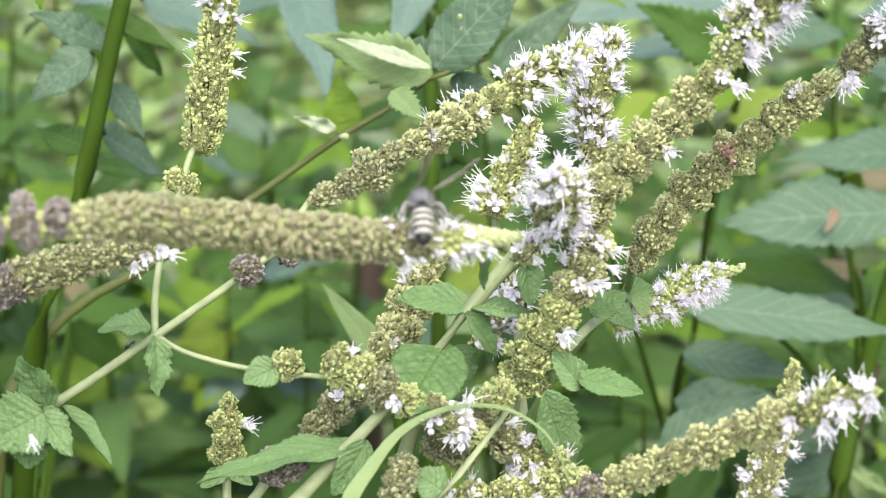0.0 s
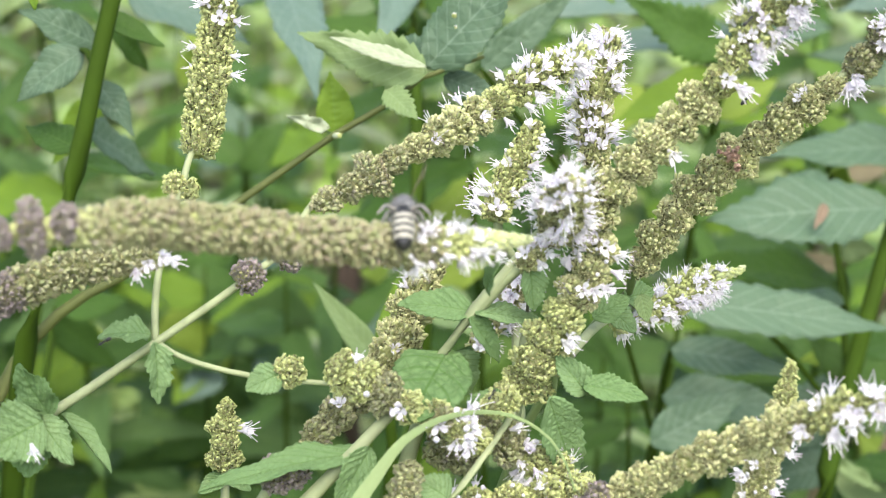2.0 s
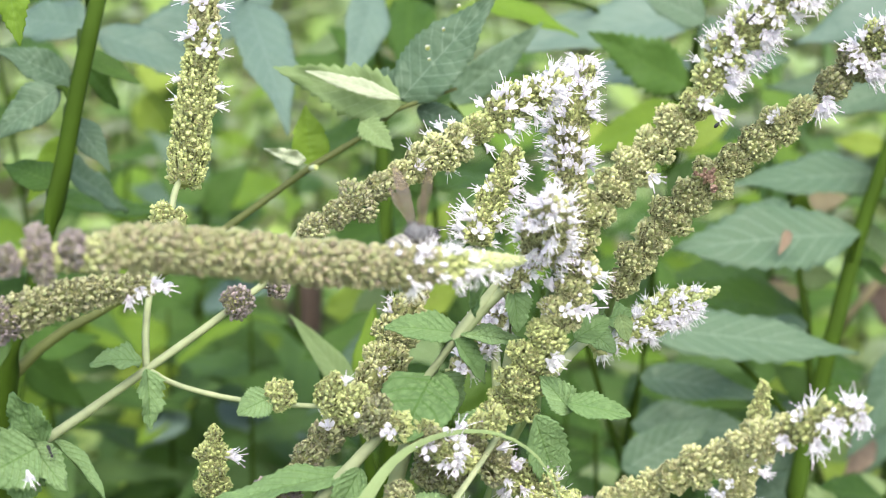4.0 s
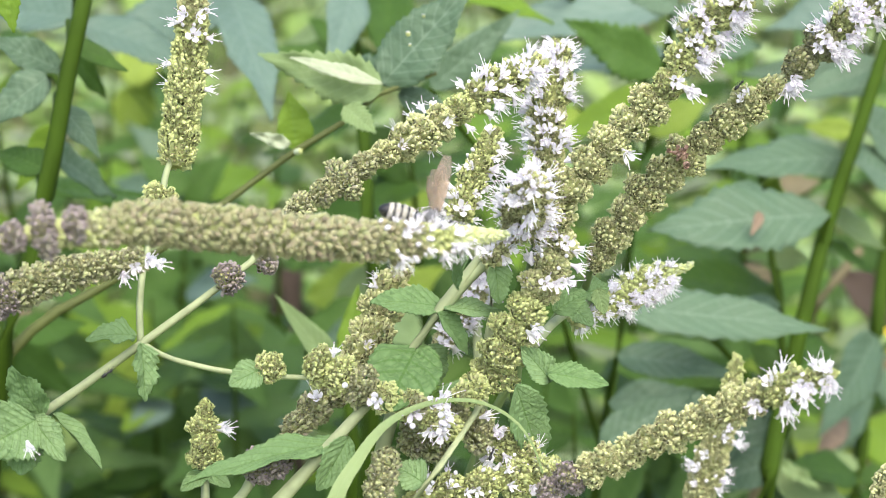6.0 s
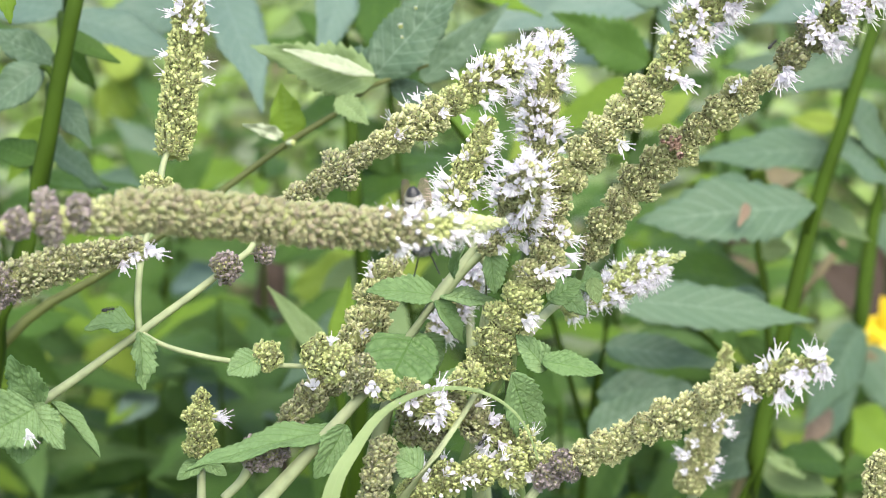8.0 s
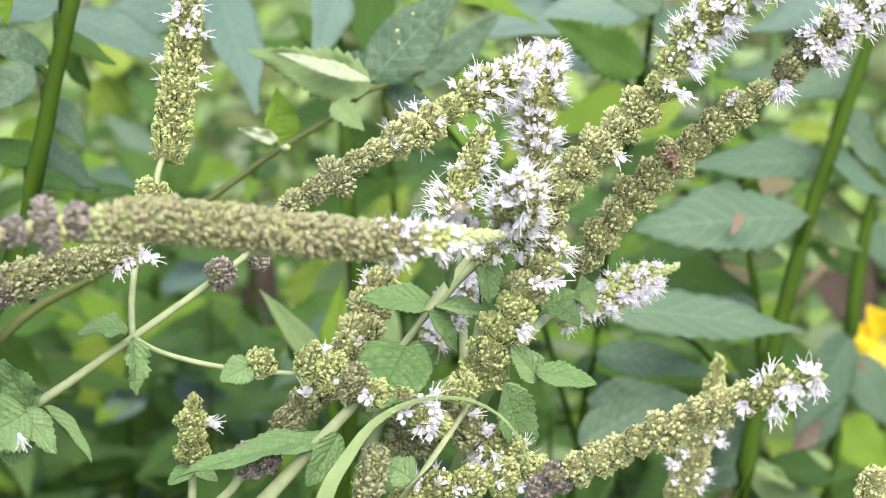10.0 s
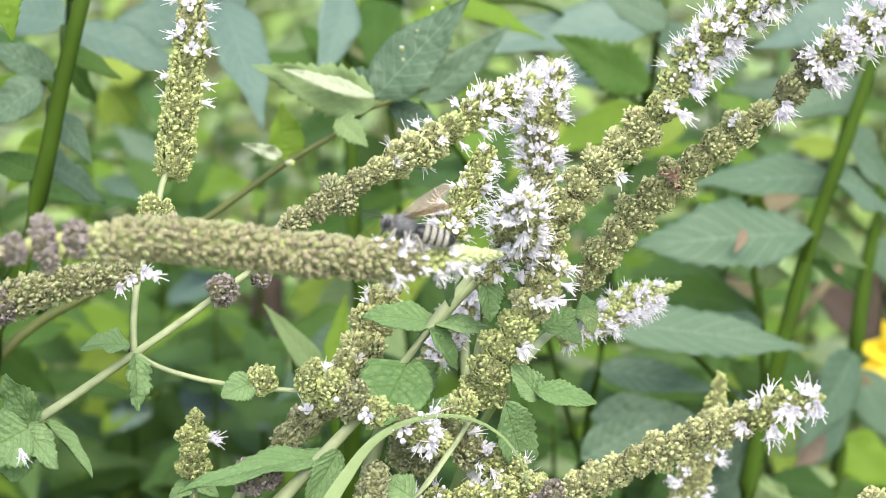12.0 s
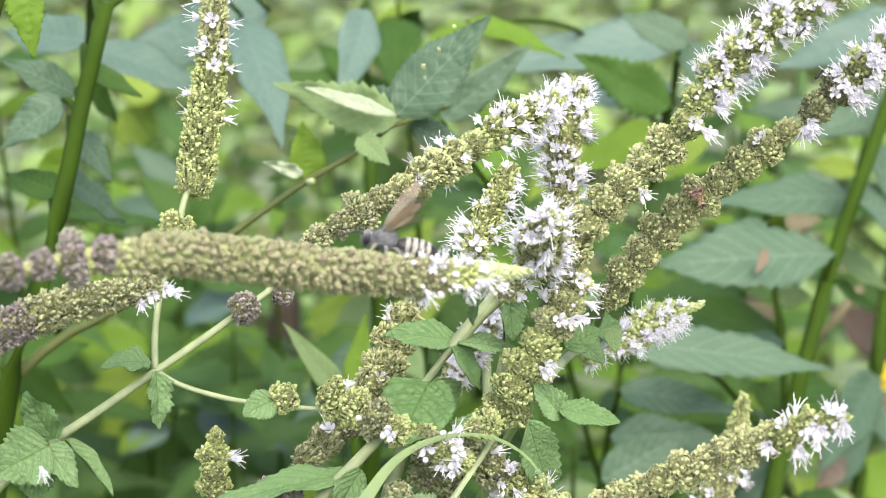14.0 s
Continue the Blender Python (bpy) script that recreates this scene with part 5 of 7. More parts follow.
s.bloom(0.68, 0.93, 30, near=(0, -1, 0), closed=0.9)
s.single((-0.0070, -0.0391, 0.6406), (-0.0047, -0.0399, 0.6413), (-0.0008, -0.0392, 0.6405), (-0.0020, -0.0433, 0.6408), (0.0012, -0.0385, 0.6395), size=0.7)
stalk(main_shoot, [(-0.16, -0.05, -0.01), (-0.15, -0.05, 0.3), (-0.125, -0.06, 0.53), (-0.0718, -0.0613, 0.6444)], [0.0026, 0.0024, 0.002, 0.0015])

# the spike below it
low_shoot = shoot("mint_shoot", "mint spike with drying calyces and a few last white flowers")
s = Spike(low_shoot, [(-0.0811, -0.0228, 0.6170), (-0.0731, -0.0194, 0.6201), (-0.0640, -0.0161, 0.6228), (-0.0557, -0.0135, 0.6240), (-0.0468, -0.0111, 0.6245)],
          [0.00380, 0.00382, 0.00346, 0.00290, 0.00214], 18, [(0.4, BUD_DRY), (1, BUD_MIXED)], seg=0.32, seed=4,
          label="tapering spike of olive calyces with a purple base")
s.single((-0.0495, -0.0162, 0.6227), (-0.0470, -0.0176, 0.6245), (-0.0449, -0.0151, 0.6253), (-0.0428, -0.0134, 0.6241), (-0.0440, -0.0168, 0.6264), size=0.9)
stalk(low_shoot, [(-0.17, 0.0, -0.01), (-0.165, 0.0, 0.3), (-0.14, -0.01, 0.5), (-0.0811, -0.0226, 0.6174)], [0.0026, 0.0024, 0.002, 0.0015])

# the branching shoot: a slanting stem, an upright spike, a side twig and the arched flowering spike
branch = shoot("mint_shoot", "branching mint shoot with pale hairy stems, small leaves and spikes")
stalk(branch, [(-0.13, 0.05, -0.01), (-0.115, 0.03, 0.35), (-0.0780, -0.0134, 0.5867), (-0.0650, -0.0098, 0.5958), (-0.0485, -0.0055, 0.6064), (-0.0336, -0.0007, 0.6156), (-0.0292, 0.0015, 0.6183), (-0.0247, 0.0045, 0.6232), (-0.0218, 0.0063, 0.6277)],
      [0.0026, 0.0022, 0.001, 0.00085, 0.00075, 0.0007, 0.00065, 0.0006, 0.0006], "pale green slanting main stem")
stalk(branch, [(-0.0487, -0.0054, 0.6065), (-0.0488, -0.0022, 0.6119), (-0.0482, 0.0010, 0.6171), (-0.0464, 0.0068, 0.6235), (-0.0450, 0.0118, 0.6280), (-0.0443, 0.0172, 0.6306), (-0.0433, 0.0201, 0.6324)], [0.0006] * 7, name="twig")
stalk(branch, [(-0.0487, -0.0054, 0.6065), (-0.0448, -0.0072, 0.6048), (-0.0383, -0.0089, 0.6032), (-0.0294, -0.0096, 0.6016), (-0.0189, -0.0108, 0.6012)], [0.0006, 0.0005, 0.0005, 0.0005, 0.00045], name="twig")
s = Spike(branch, [(-0.0431, 0.0194, 0.6307), (-0.0423, 0.0220, 0.6345), (-0.0413, 0.0246, 0.6408), (-0.0400, 0.0289, 0.6488), (-0.0392, 0.0320, 0.6566), (-0.0389, 0.0352, 0.6644), (-0.0391, 0.0376, 0.6703)],
          [0.00293, 0.00388, 0.00378, 0.00325, 0.00294, 0.00231, 0.00084], 11, [(0.6, BUD_FRESH), (1, BUD_OLIVE)], seg=0.22, seed=5,
          label="upright spike of yellow-green calyces with scattered white flowers")
s.single((-0.0440, 0.0275, 0.6479), (-0.0360, 0.0291, 0.6520), (-0.0375, 0.0277, 0.6565), (-0.0360, 0.0268, 0.6463), (-0.0363, 0.0256, 0.6432), (-0.0440, 0.0270, 0.6441), (-0.0431, 0.0337, 0.6607), (-0.0394, 0.0277, 0.6620), (-0.0385, 0.0246, 0.6541), (-0.0367, 0.0320, 0.6566), (-0.0410, 0.0270, 0.6574), (-0.0356, 0.0332, 0.6595), (-0.0425, 0.0293, 0.6552))
s.single((-0.0431, 0.0348, 0.6634), (-0.0358, 0.0352, 0.6644), (-0.0396, 0.0297, 0.6668), (-0.0377, 0.0324, 0.6683), (-0.0413, 0.0326, 0.6687))
s.bloom(0.55, 1.0, 20, near=(0, -1, 0), closed=1.0, size=0.9)
Spike(branch, [(-0.0461, 0.0120, 0.6257), (-0.0453, 0.0126, 0.6272), (-0.0446, 0.0132, 0.6286)], [0.00310, 0.00413, 0.00248], 2, [(1, BUD_FRESH)], 0.3, 6)
Spike(branch, [(-0.0348, -0.0027, 0.6160), (-0.0331, -0.0023, 0.6170), (-0.0315, -0.0018, 0.6181)], [0.00261, 0.00331, 0.00221], 2, [(1, BUD_DRY)], 0.4, 7, label="dried brown-purple whorl on the stem")
Spike(branch, [(-0.0277, 0.0049, 0.6161), (-0.0266, 0.0051, 0.6167), (-0.0256, 0.0054, 0.6174)], [0.00164, 0.00225, 0.00143], 1, [(1, BUD_DRY)], 0.3, 8)
Spike(branch, [(-0.0283, -0.0104, 0.6022), (-0.0264, -0.0101, 0.6030), (-0.0242, -0.0098, 0.6037)], [0.00220, 0.00299, 0.00200], 2, [(1, BUD_FRESH)], 0.4, 9)
s = Spike(branch, [(-0.0222, 0.0049, 0.6268), (-0.0157, 0.0070, 0.6293), (-0.0090, 0.0105, 0.6327), (-0.0022, 0.0138, 0.6354), (0.0052, 0.0190, 0.6378), (0.0129, 0.0237, 0.6413), (0.0192, 0.0269, 0.6440), (0.0239, 0.0287, 0.6458), (0.0261, 0.0299, 0.6460)],
          [0.00203, 0.00337, 0.00338, 0.00340, 0.00354, 0.00356, 0.00337, 0.00232, 0.00084], 13, [(0.3, BUD_MIXED), (0.6, BUD_OLIVE), (1, BUD_FRESH)], seg=0.88, seed=10, gap=0.9,
          label="arched spike, drying at its base and flowering at its tip")
s.single((0.0024, 0.0202, 0.6406), (0.0039, 0.0164, 0.6338), (-0.0016, 0.0110, 0.6365), (0.0068, 0.0153, 0.6392), (0.0004, 0.0206, 0.6390), (0.0050, 0.0232, 0.6400), (0.0113, 0.0186, 0.6367), (-0.0024, 0.0168, 0.6376))
s.bloom(0.70, 1.0, 48, near=(0, -0.6, 0.5), closed=0.25)
s.bloom(0.66, 0.95, 12, near=(0, -0.5, -0.8), closed=0.2)
mint_leaf(branch, (-0.0493, -0.0058, 0.6081), (-0.0559, -0.0083, 0.6115), 0.00520, (0.1, -0.35, 0.95), 11, fold=0.35, curl=0.5, wave=0.1)
mint_leaf(branch, (-0.0485, -0.0082, 0.6077), (-0.0473, -0.0129, 0.5987), 0.00450, (0.55, -0.8, 0.2), 12, fold=0.55, curl=0.1, wave=0.14, teeth=8, tooth=0.16)
mint_leaf(branch, (-0.0275, -0.0110, 0.6034), (-0.0329, -0.0147, 0.6023), 0.00519, (0.1, -0.7, 0.6), 13)
mint_leaf(branch, (-0.0660, -0.0116, 0.5955), (-0.0709, -0.0119, 0.6048), 0.00640, (-0.3, -0.75, 0.5), 14, wave=0.12, label="toothed wrinkled green leaf")
mint_leaf(branch, (-0.0673, -0.0136, 0.5959), (-0.0614, -0.0199, 0.5918), 0.00560, (0.25, -0.75, 0.5), 15, fold=0.3, wave=0.14, belly=0.6, power=1.0)
mint_leaf(branch, (-0.0665, -0.0148, 0.5966), (-0.0752, -0.0193, 0.5936), 0.01051, (0.2, -0.8, 0.5), 16)
mint_leaf(branch, (-0.0644, -0.0097, 0.5952), (-0.0552, -0.0145, 0.5875), 0.00330, (0.75, -0.3, 0.5), 17, fold=0.9, curl=0.12, tooth=0.04, label="folded narrow leaf")
mint_leaf(branch, (-0.0689, -0.0123, 0.5949), (-0.0696, -0.0174, 0.5876), 0.00851, (0.0, -0.7, 0.6), 18)
tw = Spike(branch, [(-0.0675, -0.0155, 0.5951), (-0.0677, -0.0161, 0.5935)], [0.00040, 0.00030], 1, [(1, BUD_FRESH)], 0.2, 31, size=0.6)
tw.single((-0.0680, -0.0183, 0.5933), size=0.8)
share("flower", OPEN[2], branch, seat_matrix(np.array((-0.0667, -0.0248, 0.5976)), np.array((0.35, -0.75, -0.55)), 0.9, 0.4), "fallen white flower caught on a leaf")

# the dense middle: a thick stem with dark and green whorls
mid_shoot = shoot("mint_shoot", "stout mint shoot with crowded green and dried whorls")
stalk(mid_shoot, [(-0.05, 0.05, -0.01), (-0.045, 0.03, 0.3), (-0.0294, -0.0213, 0.5779), (-0.0205, -0.0180, 0.5862), (-0.0150, -0.0167, 0.5919), (-0.0100, -0.0147, 0.5969), (-0.0070, -0.0123, 0.6001), (-0.0033, -0.0078, 0.6007)], [0.0026, 0.0022, 0.0016, 0.0013, 0.0012, 0.001, 0.0009, 0.0007], "thick pale stem")
Spike(mid_shoot, [(-0.0239, -0.0057, 0.5872), (-0.0177, -0.0008, 0.5913), (-0.0124, 0.0041, 0.5955), (-0.0079, 0.0093, 0.6003), (-0.0054, 0.0134, 0.6051), (-0.0026, 0.0170, 0.6087), (0.0001, 0.0192, 0.6115)],
      [0.00226, 0.00373, 0.00375, 0.00400, 0.00402, 0.00319, 0.00159], 9, [(0.45, BUD_MIXED), (1, BUD_OLIVE)], 0.7, 20).single((-0.0087, 0.0040, 0.6006), (-0.0070, 0.0137, 0.6084), (-0.0182, -0.0054, 0.5959), (-0.0064, 0.0152, 0.6095))
s = Spike(mid_shoot, [(-0.0200, -0.0108, 0.6040), (-0.0160, -0.0121, 0.6034), (-0.0116, -0.0139, 0.6017), (-0.0072, -0.0157, 0.5998), (-0.0022, -0.0164, 0.5981), (0.0023, -0.0163, 0.5956), (0.0068, -0.0166, 0.5923)],
          [0.00199, 0.00437, 0.00376, 0.00296, 0.00296, 0.00337, 0.00258], 7, [(0.3, BUD_FRESH), (0.44, BUD_MIXED), (1, BUD_FRESH)], 0.85, 21, gap=0.8)
s.single((-0.0148, -0.0137, 0.6074), (-0.0081, -0.0207, 0.6009), (-0.0014, -0.0226, 0.5987), (0.0038, -0.0227, 0.5960), (0.0045, -0.0217, 0.5982), (0.0045, -0.0165, 0.6005), (0.0013, -0.0210, 0.5946), (0.0030, -0.0224, 0.5940), (0.0029, -0.0207, 0.6008), (0.0042, -0.0203, 0.5992))
for q in ((-0.0020, -0.0258, 0.5988), (-0.0084, -0.0214, 0.6018), (-0.0132, -0.0195, 0.6038), (0.0028, -0.0252, 0.6004), (0.0029, -0.0257, 0.5992)):
    s.put(np.array(q), np.array((0.1, -0.95, 0.28)), 0.9, True)
s = Spike(mid_shoot, [(0.0043, -0.0088, 0.5929), (0.0094, -0.0100, 0.5900), (0.0135, -0.0099, 0.5875), (0.0176, -0.0109, 0.5849), (0.0212, -0.0114, 0.5838)], [0.00304, 0.00344, 0.00364, 0.00345, 0.00203], 4, [(0.4, BUD_MIXED), (1, BUD_FRESH)], 0.8, 22, gap=0.75)
s.bloom(0.3, 1.0, 26, near=(0.2, -0.9, 0.2), closed=0.4, size=0.95)
Spike(mid_shoot, [(-0.0031, -0.0057, 0.5873), (0.0016, -0.0063, 0.5858), (0.0057, -0.0066, 0.5851)], [0.00308, 0.00390, 0.00257], 2, [(1, BUD_MIXED)], 0.4, 23)
Spike(mid_shoot, [(-0.0309, -0.0159, 0.5859), (-0.0275, -0.0155, 0.5870), (-0.0235, -0.0152, 0.5877)], [0.00260, 0.00380, 0.00220], 2, [(1, BUD_DRY)], 0.4, 24)
stalk(mid_shoot, [(-0.0345, -0.0176, 0.5792), (-0.0313, -0.0165, 0.5820), (-0.0293, -0.0162, 0.5854)], [0.0009, 0.0009, 0.0009], name="twig")
Spike(mid_shoot, [(-0.0088, -0.0281, 0.5824), (-0.0078, -0.0263, 0.5869), (-0.0066, -0.0247, 0.5909), (-0.0060, -0.0239, 0.5930)], [0.00292, 0.00311, 0.00292, 0.00117], 4, [(1, BUD_MIXED)], 0.6, 25)
s = Spike(mid_shoot, [(-0.0034, -0.0172, 0.5774), (0.0047, -0.0160, 0.5805), (0.0128, -0.0154, 0.5818), (0.0209, -0.0152, 0.5824), (0.0249, -0.0153, 0.5849)], [0.00342, 0.00362, 0.00362, 0.00342, 0.00221], 5, [(0.8, BUD_FRESH), (1, BUD_TIP)], 0.7, 26, gap=0.8)
s.bloom(0.1, 0.95, 27, near=(0, -0.6, 0.7), closed=0.4, size=0.95)
mint_leaf(mid_shoot, (-0.0127, -0.0154, 0.5908), (-0.0403, -0.0229, 0.5910), 0.00560, (-0.1, -0.35, 0.95), 27, fold=0.35, curl=0.14, wave=0.12, teeth=16, power=1.0, label="long arched leaf")
mint_leaf(mid_shoot, (-0.0125, -0.0175, 0.5928), (-0.0180, -0.0227, 0.5851), 0.00574, (0.3, -0.8, 0.2), 28)
Spike(mid_shoot, [(-0.0020, -0.0172, 0.5987), (0.0004, -0.0186, 0.5980), (0.0031, -0.0183, 0.5962)], [0.00197, 0.00276, 0.00177], 2, [(0.5, BUD_MIXED), (1, BUD_FRESH)], 0.8, 32, gap=0.85)
Spike(mid_shoot, [(0.0061, -0.0151, 0.5987), (0.0089, -0.0147, 0.5995), (0.0114, -0.0136, 0.5998)], [0.00197, 0.00276, 0.00177], 2, [(1, BUD_FRESH)], 0.8, 33, gap=0.85)
mint_leaf(mid_shoot, (0.0002, -0.0225, 0.5858), (-0.0047, -0.0211, 0.5890), 0.00594, (0.1, -0.6, 0.7), 30)

# the leafy shoot with the round leaf and the large white head
leafy = shoot("mint_shoot", "leafy mint shoot with a round wrinkled leaf and white flower heads")
stalk(leafy, [(0.0, 0.05, -0.01), (-0.01, 0.03, 0.35), (-0.0082, -0.0068, 0.5764), (-0.0030, -0.0026, 0.5949), (-0.0009, -0.0036, 0.6030), (0.0030, -0.0026, 0.6083), (0.0069, -0.0025, 0.6139), (0.0118, -0.0013, 0.6195), (0.0160, -0.0006, 0.6238), (0.0184, -0.0002, 0.6274)], [0.0026, 0.0024, 0.0014, 0.0012, 0.0011, 0.001, 0.001, 0.0009, 0.0009, 0.0008])
mint_leaf(leafy, (-0.0003, -0.0046, 0.6032), (-0.0057, -0.0190, 0.5997), 0.01316, (-0.1, -0.7, 0.7), 40, fold=0.12, curl=0.12, quilt=0.0010, mat=NETTED, belly=0.85, power=0.55, lobe=0.12, tooth=0.05, teeth=15, label="broad rounded leaf with deep netted veins", veins=5)
mint_leaf(leafy, (0.0011, -0.0017, 0.6023), (0.0053, -0.0015, 0.5948), 0.00713, (0.4, -0.6, 0.5), 41)
mint_leaf(leafy, (0.0048, -0.0017, 0.6103), (-0.0080, -0.0009, 0.6123), 0.00589, (-0.2, -0.5, 0.85), 42, fold=0.3, curl=0.15)
mint_leaf(leafy, (0.0049, -0.0037, 0.6108), (0.0175, 0.0014, 0.6075), 0.00447, (0.1, -0.35, 0.9), 43, fold=0.3, curl=0.1)
mint_leaf(leafy, (0.0037, -0.0040, 0.6100), (0.0104, -0.0031, 0.6017), 0.00447, (0.6, -0.5, 0.4), 44, fold=0.5, curl=0.15)
mint_leaf(leafy, (0.0065, -0.0097, 0.6173), (0.0072, -0.0153, 0.6249), 0.00358, (-0.5, -0.6, 0.6), 45, fold=0.3)
mint_leaf(leafy, (0.0137, -0.0025, 0.6191), (0.0152, -0.0045, 0.6114), 0.00462, (0.3, -0.7, 0.6), 46, fold=0.5)
stalk(leafy, [(0.0050, -0.0018, 0.6102), (0.0095, -0.0018, 0.6156), (0.0129, -0.0025, 0.6191)], [0.0012, 0.001, 0.0008], name="twig")
Spike(leafy, [(0.0123, -0.0035, 0.6193), (0.0140, -0.0029, 0.6207), (0.0157, -0.0025, 0.6219)], [0.00180, 0.00279, 0.00200], 2, [(1, BUD_OLIVE)], 0.4, 47).single((0.0138, -0.0048, 0.6242), (0.0161, -0.0048, 0.6241), (0.0171, -0.0055, 0.6223), (0.0122, -0.0071, 0.6237), (0.0156, -0.0053, 0.6203), (0.0180, -0.0013, 0.6221))
s = Spike(leafy, [(0.0180, -0.0010, 0.6230), (0.0187, -0.0026, 0.6268), (0.0190, -0.0081, 0.6320), (0.0189, -0.0138, 0.6365), (0.0187, -0.0178, 0.6400)], [0.00259, 0.00394, 0.00445, 0.00343, 0.00113], 4, [(1, BUD_OLIVE)], 0.3, 48)
s.bloom(0.15, 0.7, 24, near=(0, -0.8, 0.3), closed=0.2, size=1.0)
s.bloom(0.55, 1.0, 26, closed=0.15, spread=2.6, size=1.15)
s.bloom(0.7, 1.0, 34, closed=1.0, spread=3.5, size=1.2)
s.bloom(0.0, 0.5, 11, near=(-0.4, -0.8, -0.3), closed=0.3)

# the small bud spike and the upright white spike behind the head
upper = shoot("mint_shoot", "mint shoot with an upright white spike and a slender bud spike")
stalk(upper, [(0.04, 0.08, -0.01), (0.035, 0.06, 0.35), (0.0123, 0.0057, 0.5860), (0.0146, 0.0113, 0.5998), (0.0145, 0.0134, 0.6104), (0.0181, 0.0191, 0.6139), (0.0267, 0.0306, 0.6211), (0.0283, 0.0342, 0.6245)], [0.0024, 0.0022, 0.0012, 0.0011, 0.001, 0.0009, 0.0008, 0.0008])
s = Spike(upper, [(0.0283, 0.0324, 0.6228), (0.0277, 0.0366, 0.6278), (0.0276, 0.0396, 0.6326), (0.0293, 0.0429, 0.6380), (0.0306, 0.0457, 0.6424), (0.0304, 0.0469, 0.6453)], [0.00240, 0.00372, 0.00395, 0.00396, 0.00309, 0.00099], 6, [(0.5, BUD_OLIVE), (1, BUD_FRESH)], 0.25, 50)
s.bloom(0.05, 1.0, 74, near=(0, -0.8, 0.2), closed=0.25)
s.single((0.0242, 0.0384, 0.6296), (0.0247, 0.0402, 0.6342), (0.0331, 0.0443, 0.6416), (0.0334, 0.0407, 0.6352), (0.0253, 0.0352, 0.6271), (0.0314, 0.0358, 0.6286))
stalk(upper, [(0.0150, 0.0132, 0.6100), (0.0095, 0.0123, 0.6184), (0.0093, 0.0120, 0.6230)], [0.0008, 0.0008, 0.0007], name="twig")
s = Spike(upper, [(0.0083, 0.0114, 0.6215), (0.0099, 0.0139, 0.6251), (0.0118, 0.0164, 0.6286), (0.0141, 0.0189, 0.6322), (0.0159, 0.0215, 0.6357)], [0.00269, 0.00280, 0.00271, 0.00261, 0.00167], 6, [(1, BUD_FRESH)], 0.25, 51)
s.bloom(0.0, 0.95, 23, near=(0, -0.9, 0.2), closed=0.6, size=0.9)
s.single((0.0030, 0.0120, 0.6283), (0.0018, 0.0122, 0.6263), (0.0039, 0.0143, 0.6288), (0.0135, 0.0158, 0.6271), (0.0148, 0.0164, 0.6286), (0.0127, 0.0126, 0.6244), (0.0090, 0.0077, 0.6257), (0.0110, 0.0151, 0.6307), size=1.05)

# the two long slanting spikes
slant = shoot("mint_shoot", "long slanting mint spike of knobbly whorls, flowering above")
stalk(slant, [(0.06, 0.06, -0.01), (0.055, 0.04, 0.35), (0.0184, 0.0021, 0.5877), (0.0199, 0.0065, 0.6041), (0.0205, 0.0058, 0.6157), (0.0229, 0.0029, 0.6246)], [0.0025, 0.0023, 0.0009, 0.0009, 0.0008, 0.0008], mat=STEM_SHADED)
s = Spike(slant, [(0.0215, 0.0034, 0.6204), (0.0262, 0.0023, 0.6284), (0.0326, 0.0032, 0.6360), (0.0395, 0.0040, 0.6431), (0.0451, 0.0042, 0.6492), (0.0492, 0.0050, 0.6564), (0.0540, 0.0042, 0.6624), (0.0599, 0.0031, 0.6677), (0.0671, 0.0021, 0.6732), (0.0733, 0.0008, 0.6780), (0.0777, 0.0000, 0.6814)],
          [0.00264, 0.00361, 0.00359, 0.00357, 0.00345, 0.00324, 0.00321, 0.00318, 0.00287, 0.00208, 0.00075], 17, [(0.42, BUD_OLIVE), (1, BUD_FRESH)], 0.9, 60, gap=0.88)
s.single((0.0502, 0.0003, 0.6474), (0.0487, -0.0004, 0.6483), (0.0578, 0.0018, 0.6538), (0.0566, 0.0013, 0.6526), (0.0519, -0.0001, 0.6517), (0.0525, -0.0014, 0.6539), (0.0379, -0.0017, 0.6372), (0.0490, 0.0066, 0.6604), (0.0500, 0.0049, 0.6588), (0.0486, 0.0046, 0.6553), (0.0574, 0.0024, 0.6580), (0.0455, -0.0027, 0.6508), (0.0522, 0.0056, 0.6632), (0.0519, 0.0077, 0.6658))
s.bloom(0.5, 1.0, 150, near=(0, -0.7, 0.0), closed=0.3)
slant = shoot("mint_shoot", "long slanting mint spike with a gap before its white flowers")
stalk(slant, [(0.05, 0.1, -0.01), (0.04, 0.09, 0.35), (0.0114, 0.0302, 0.5555), (0.0182, 0.0320, 0.5750), (0.0255, 0.0313, 0.5884), (0.0334, 0.0295, 0.5990), (0.0337, 0.0181, 0.6060), (0.0341, 0.0151, 0.6119)], [0.0024, 0.002, 0.0012, 0.001, 0.0009, 0.0008, 0.0008, 0.0008], mat=STEM_SHADED)
stalk(slant, [(0.0341, 0.0151, 0.6119), (0.0508, 0.0143, 0.6313), (0.0671, 0.0140, 0.6467), (0.0705, 0.0143, 0.6500)], [0.0008, 0.0008, 0.0007, 0.0006], name="twig")
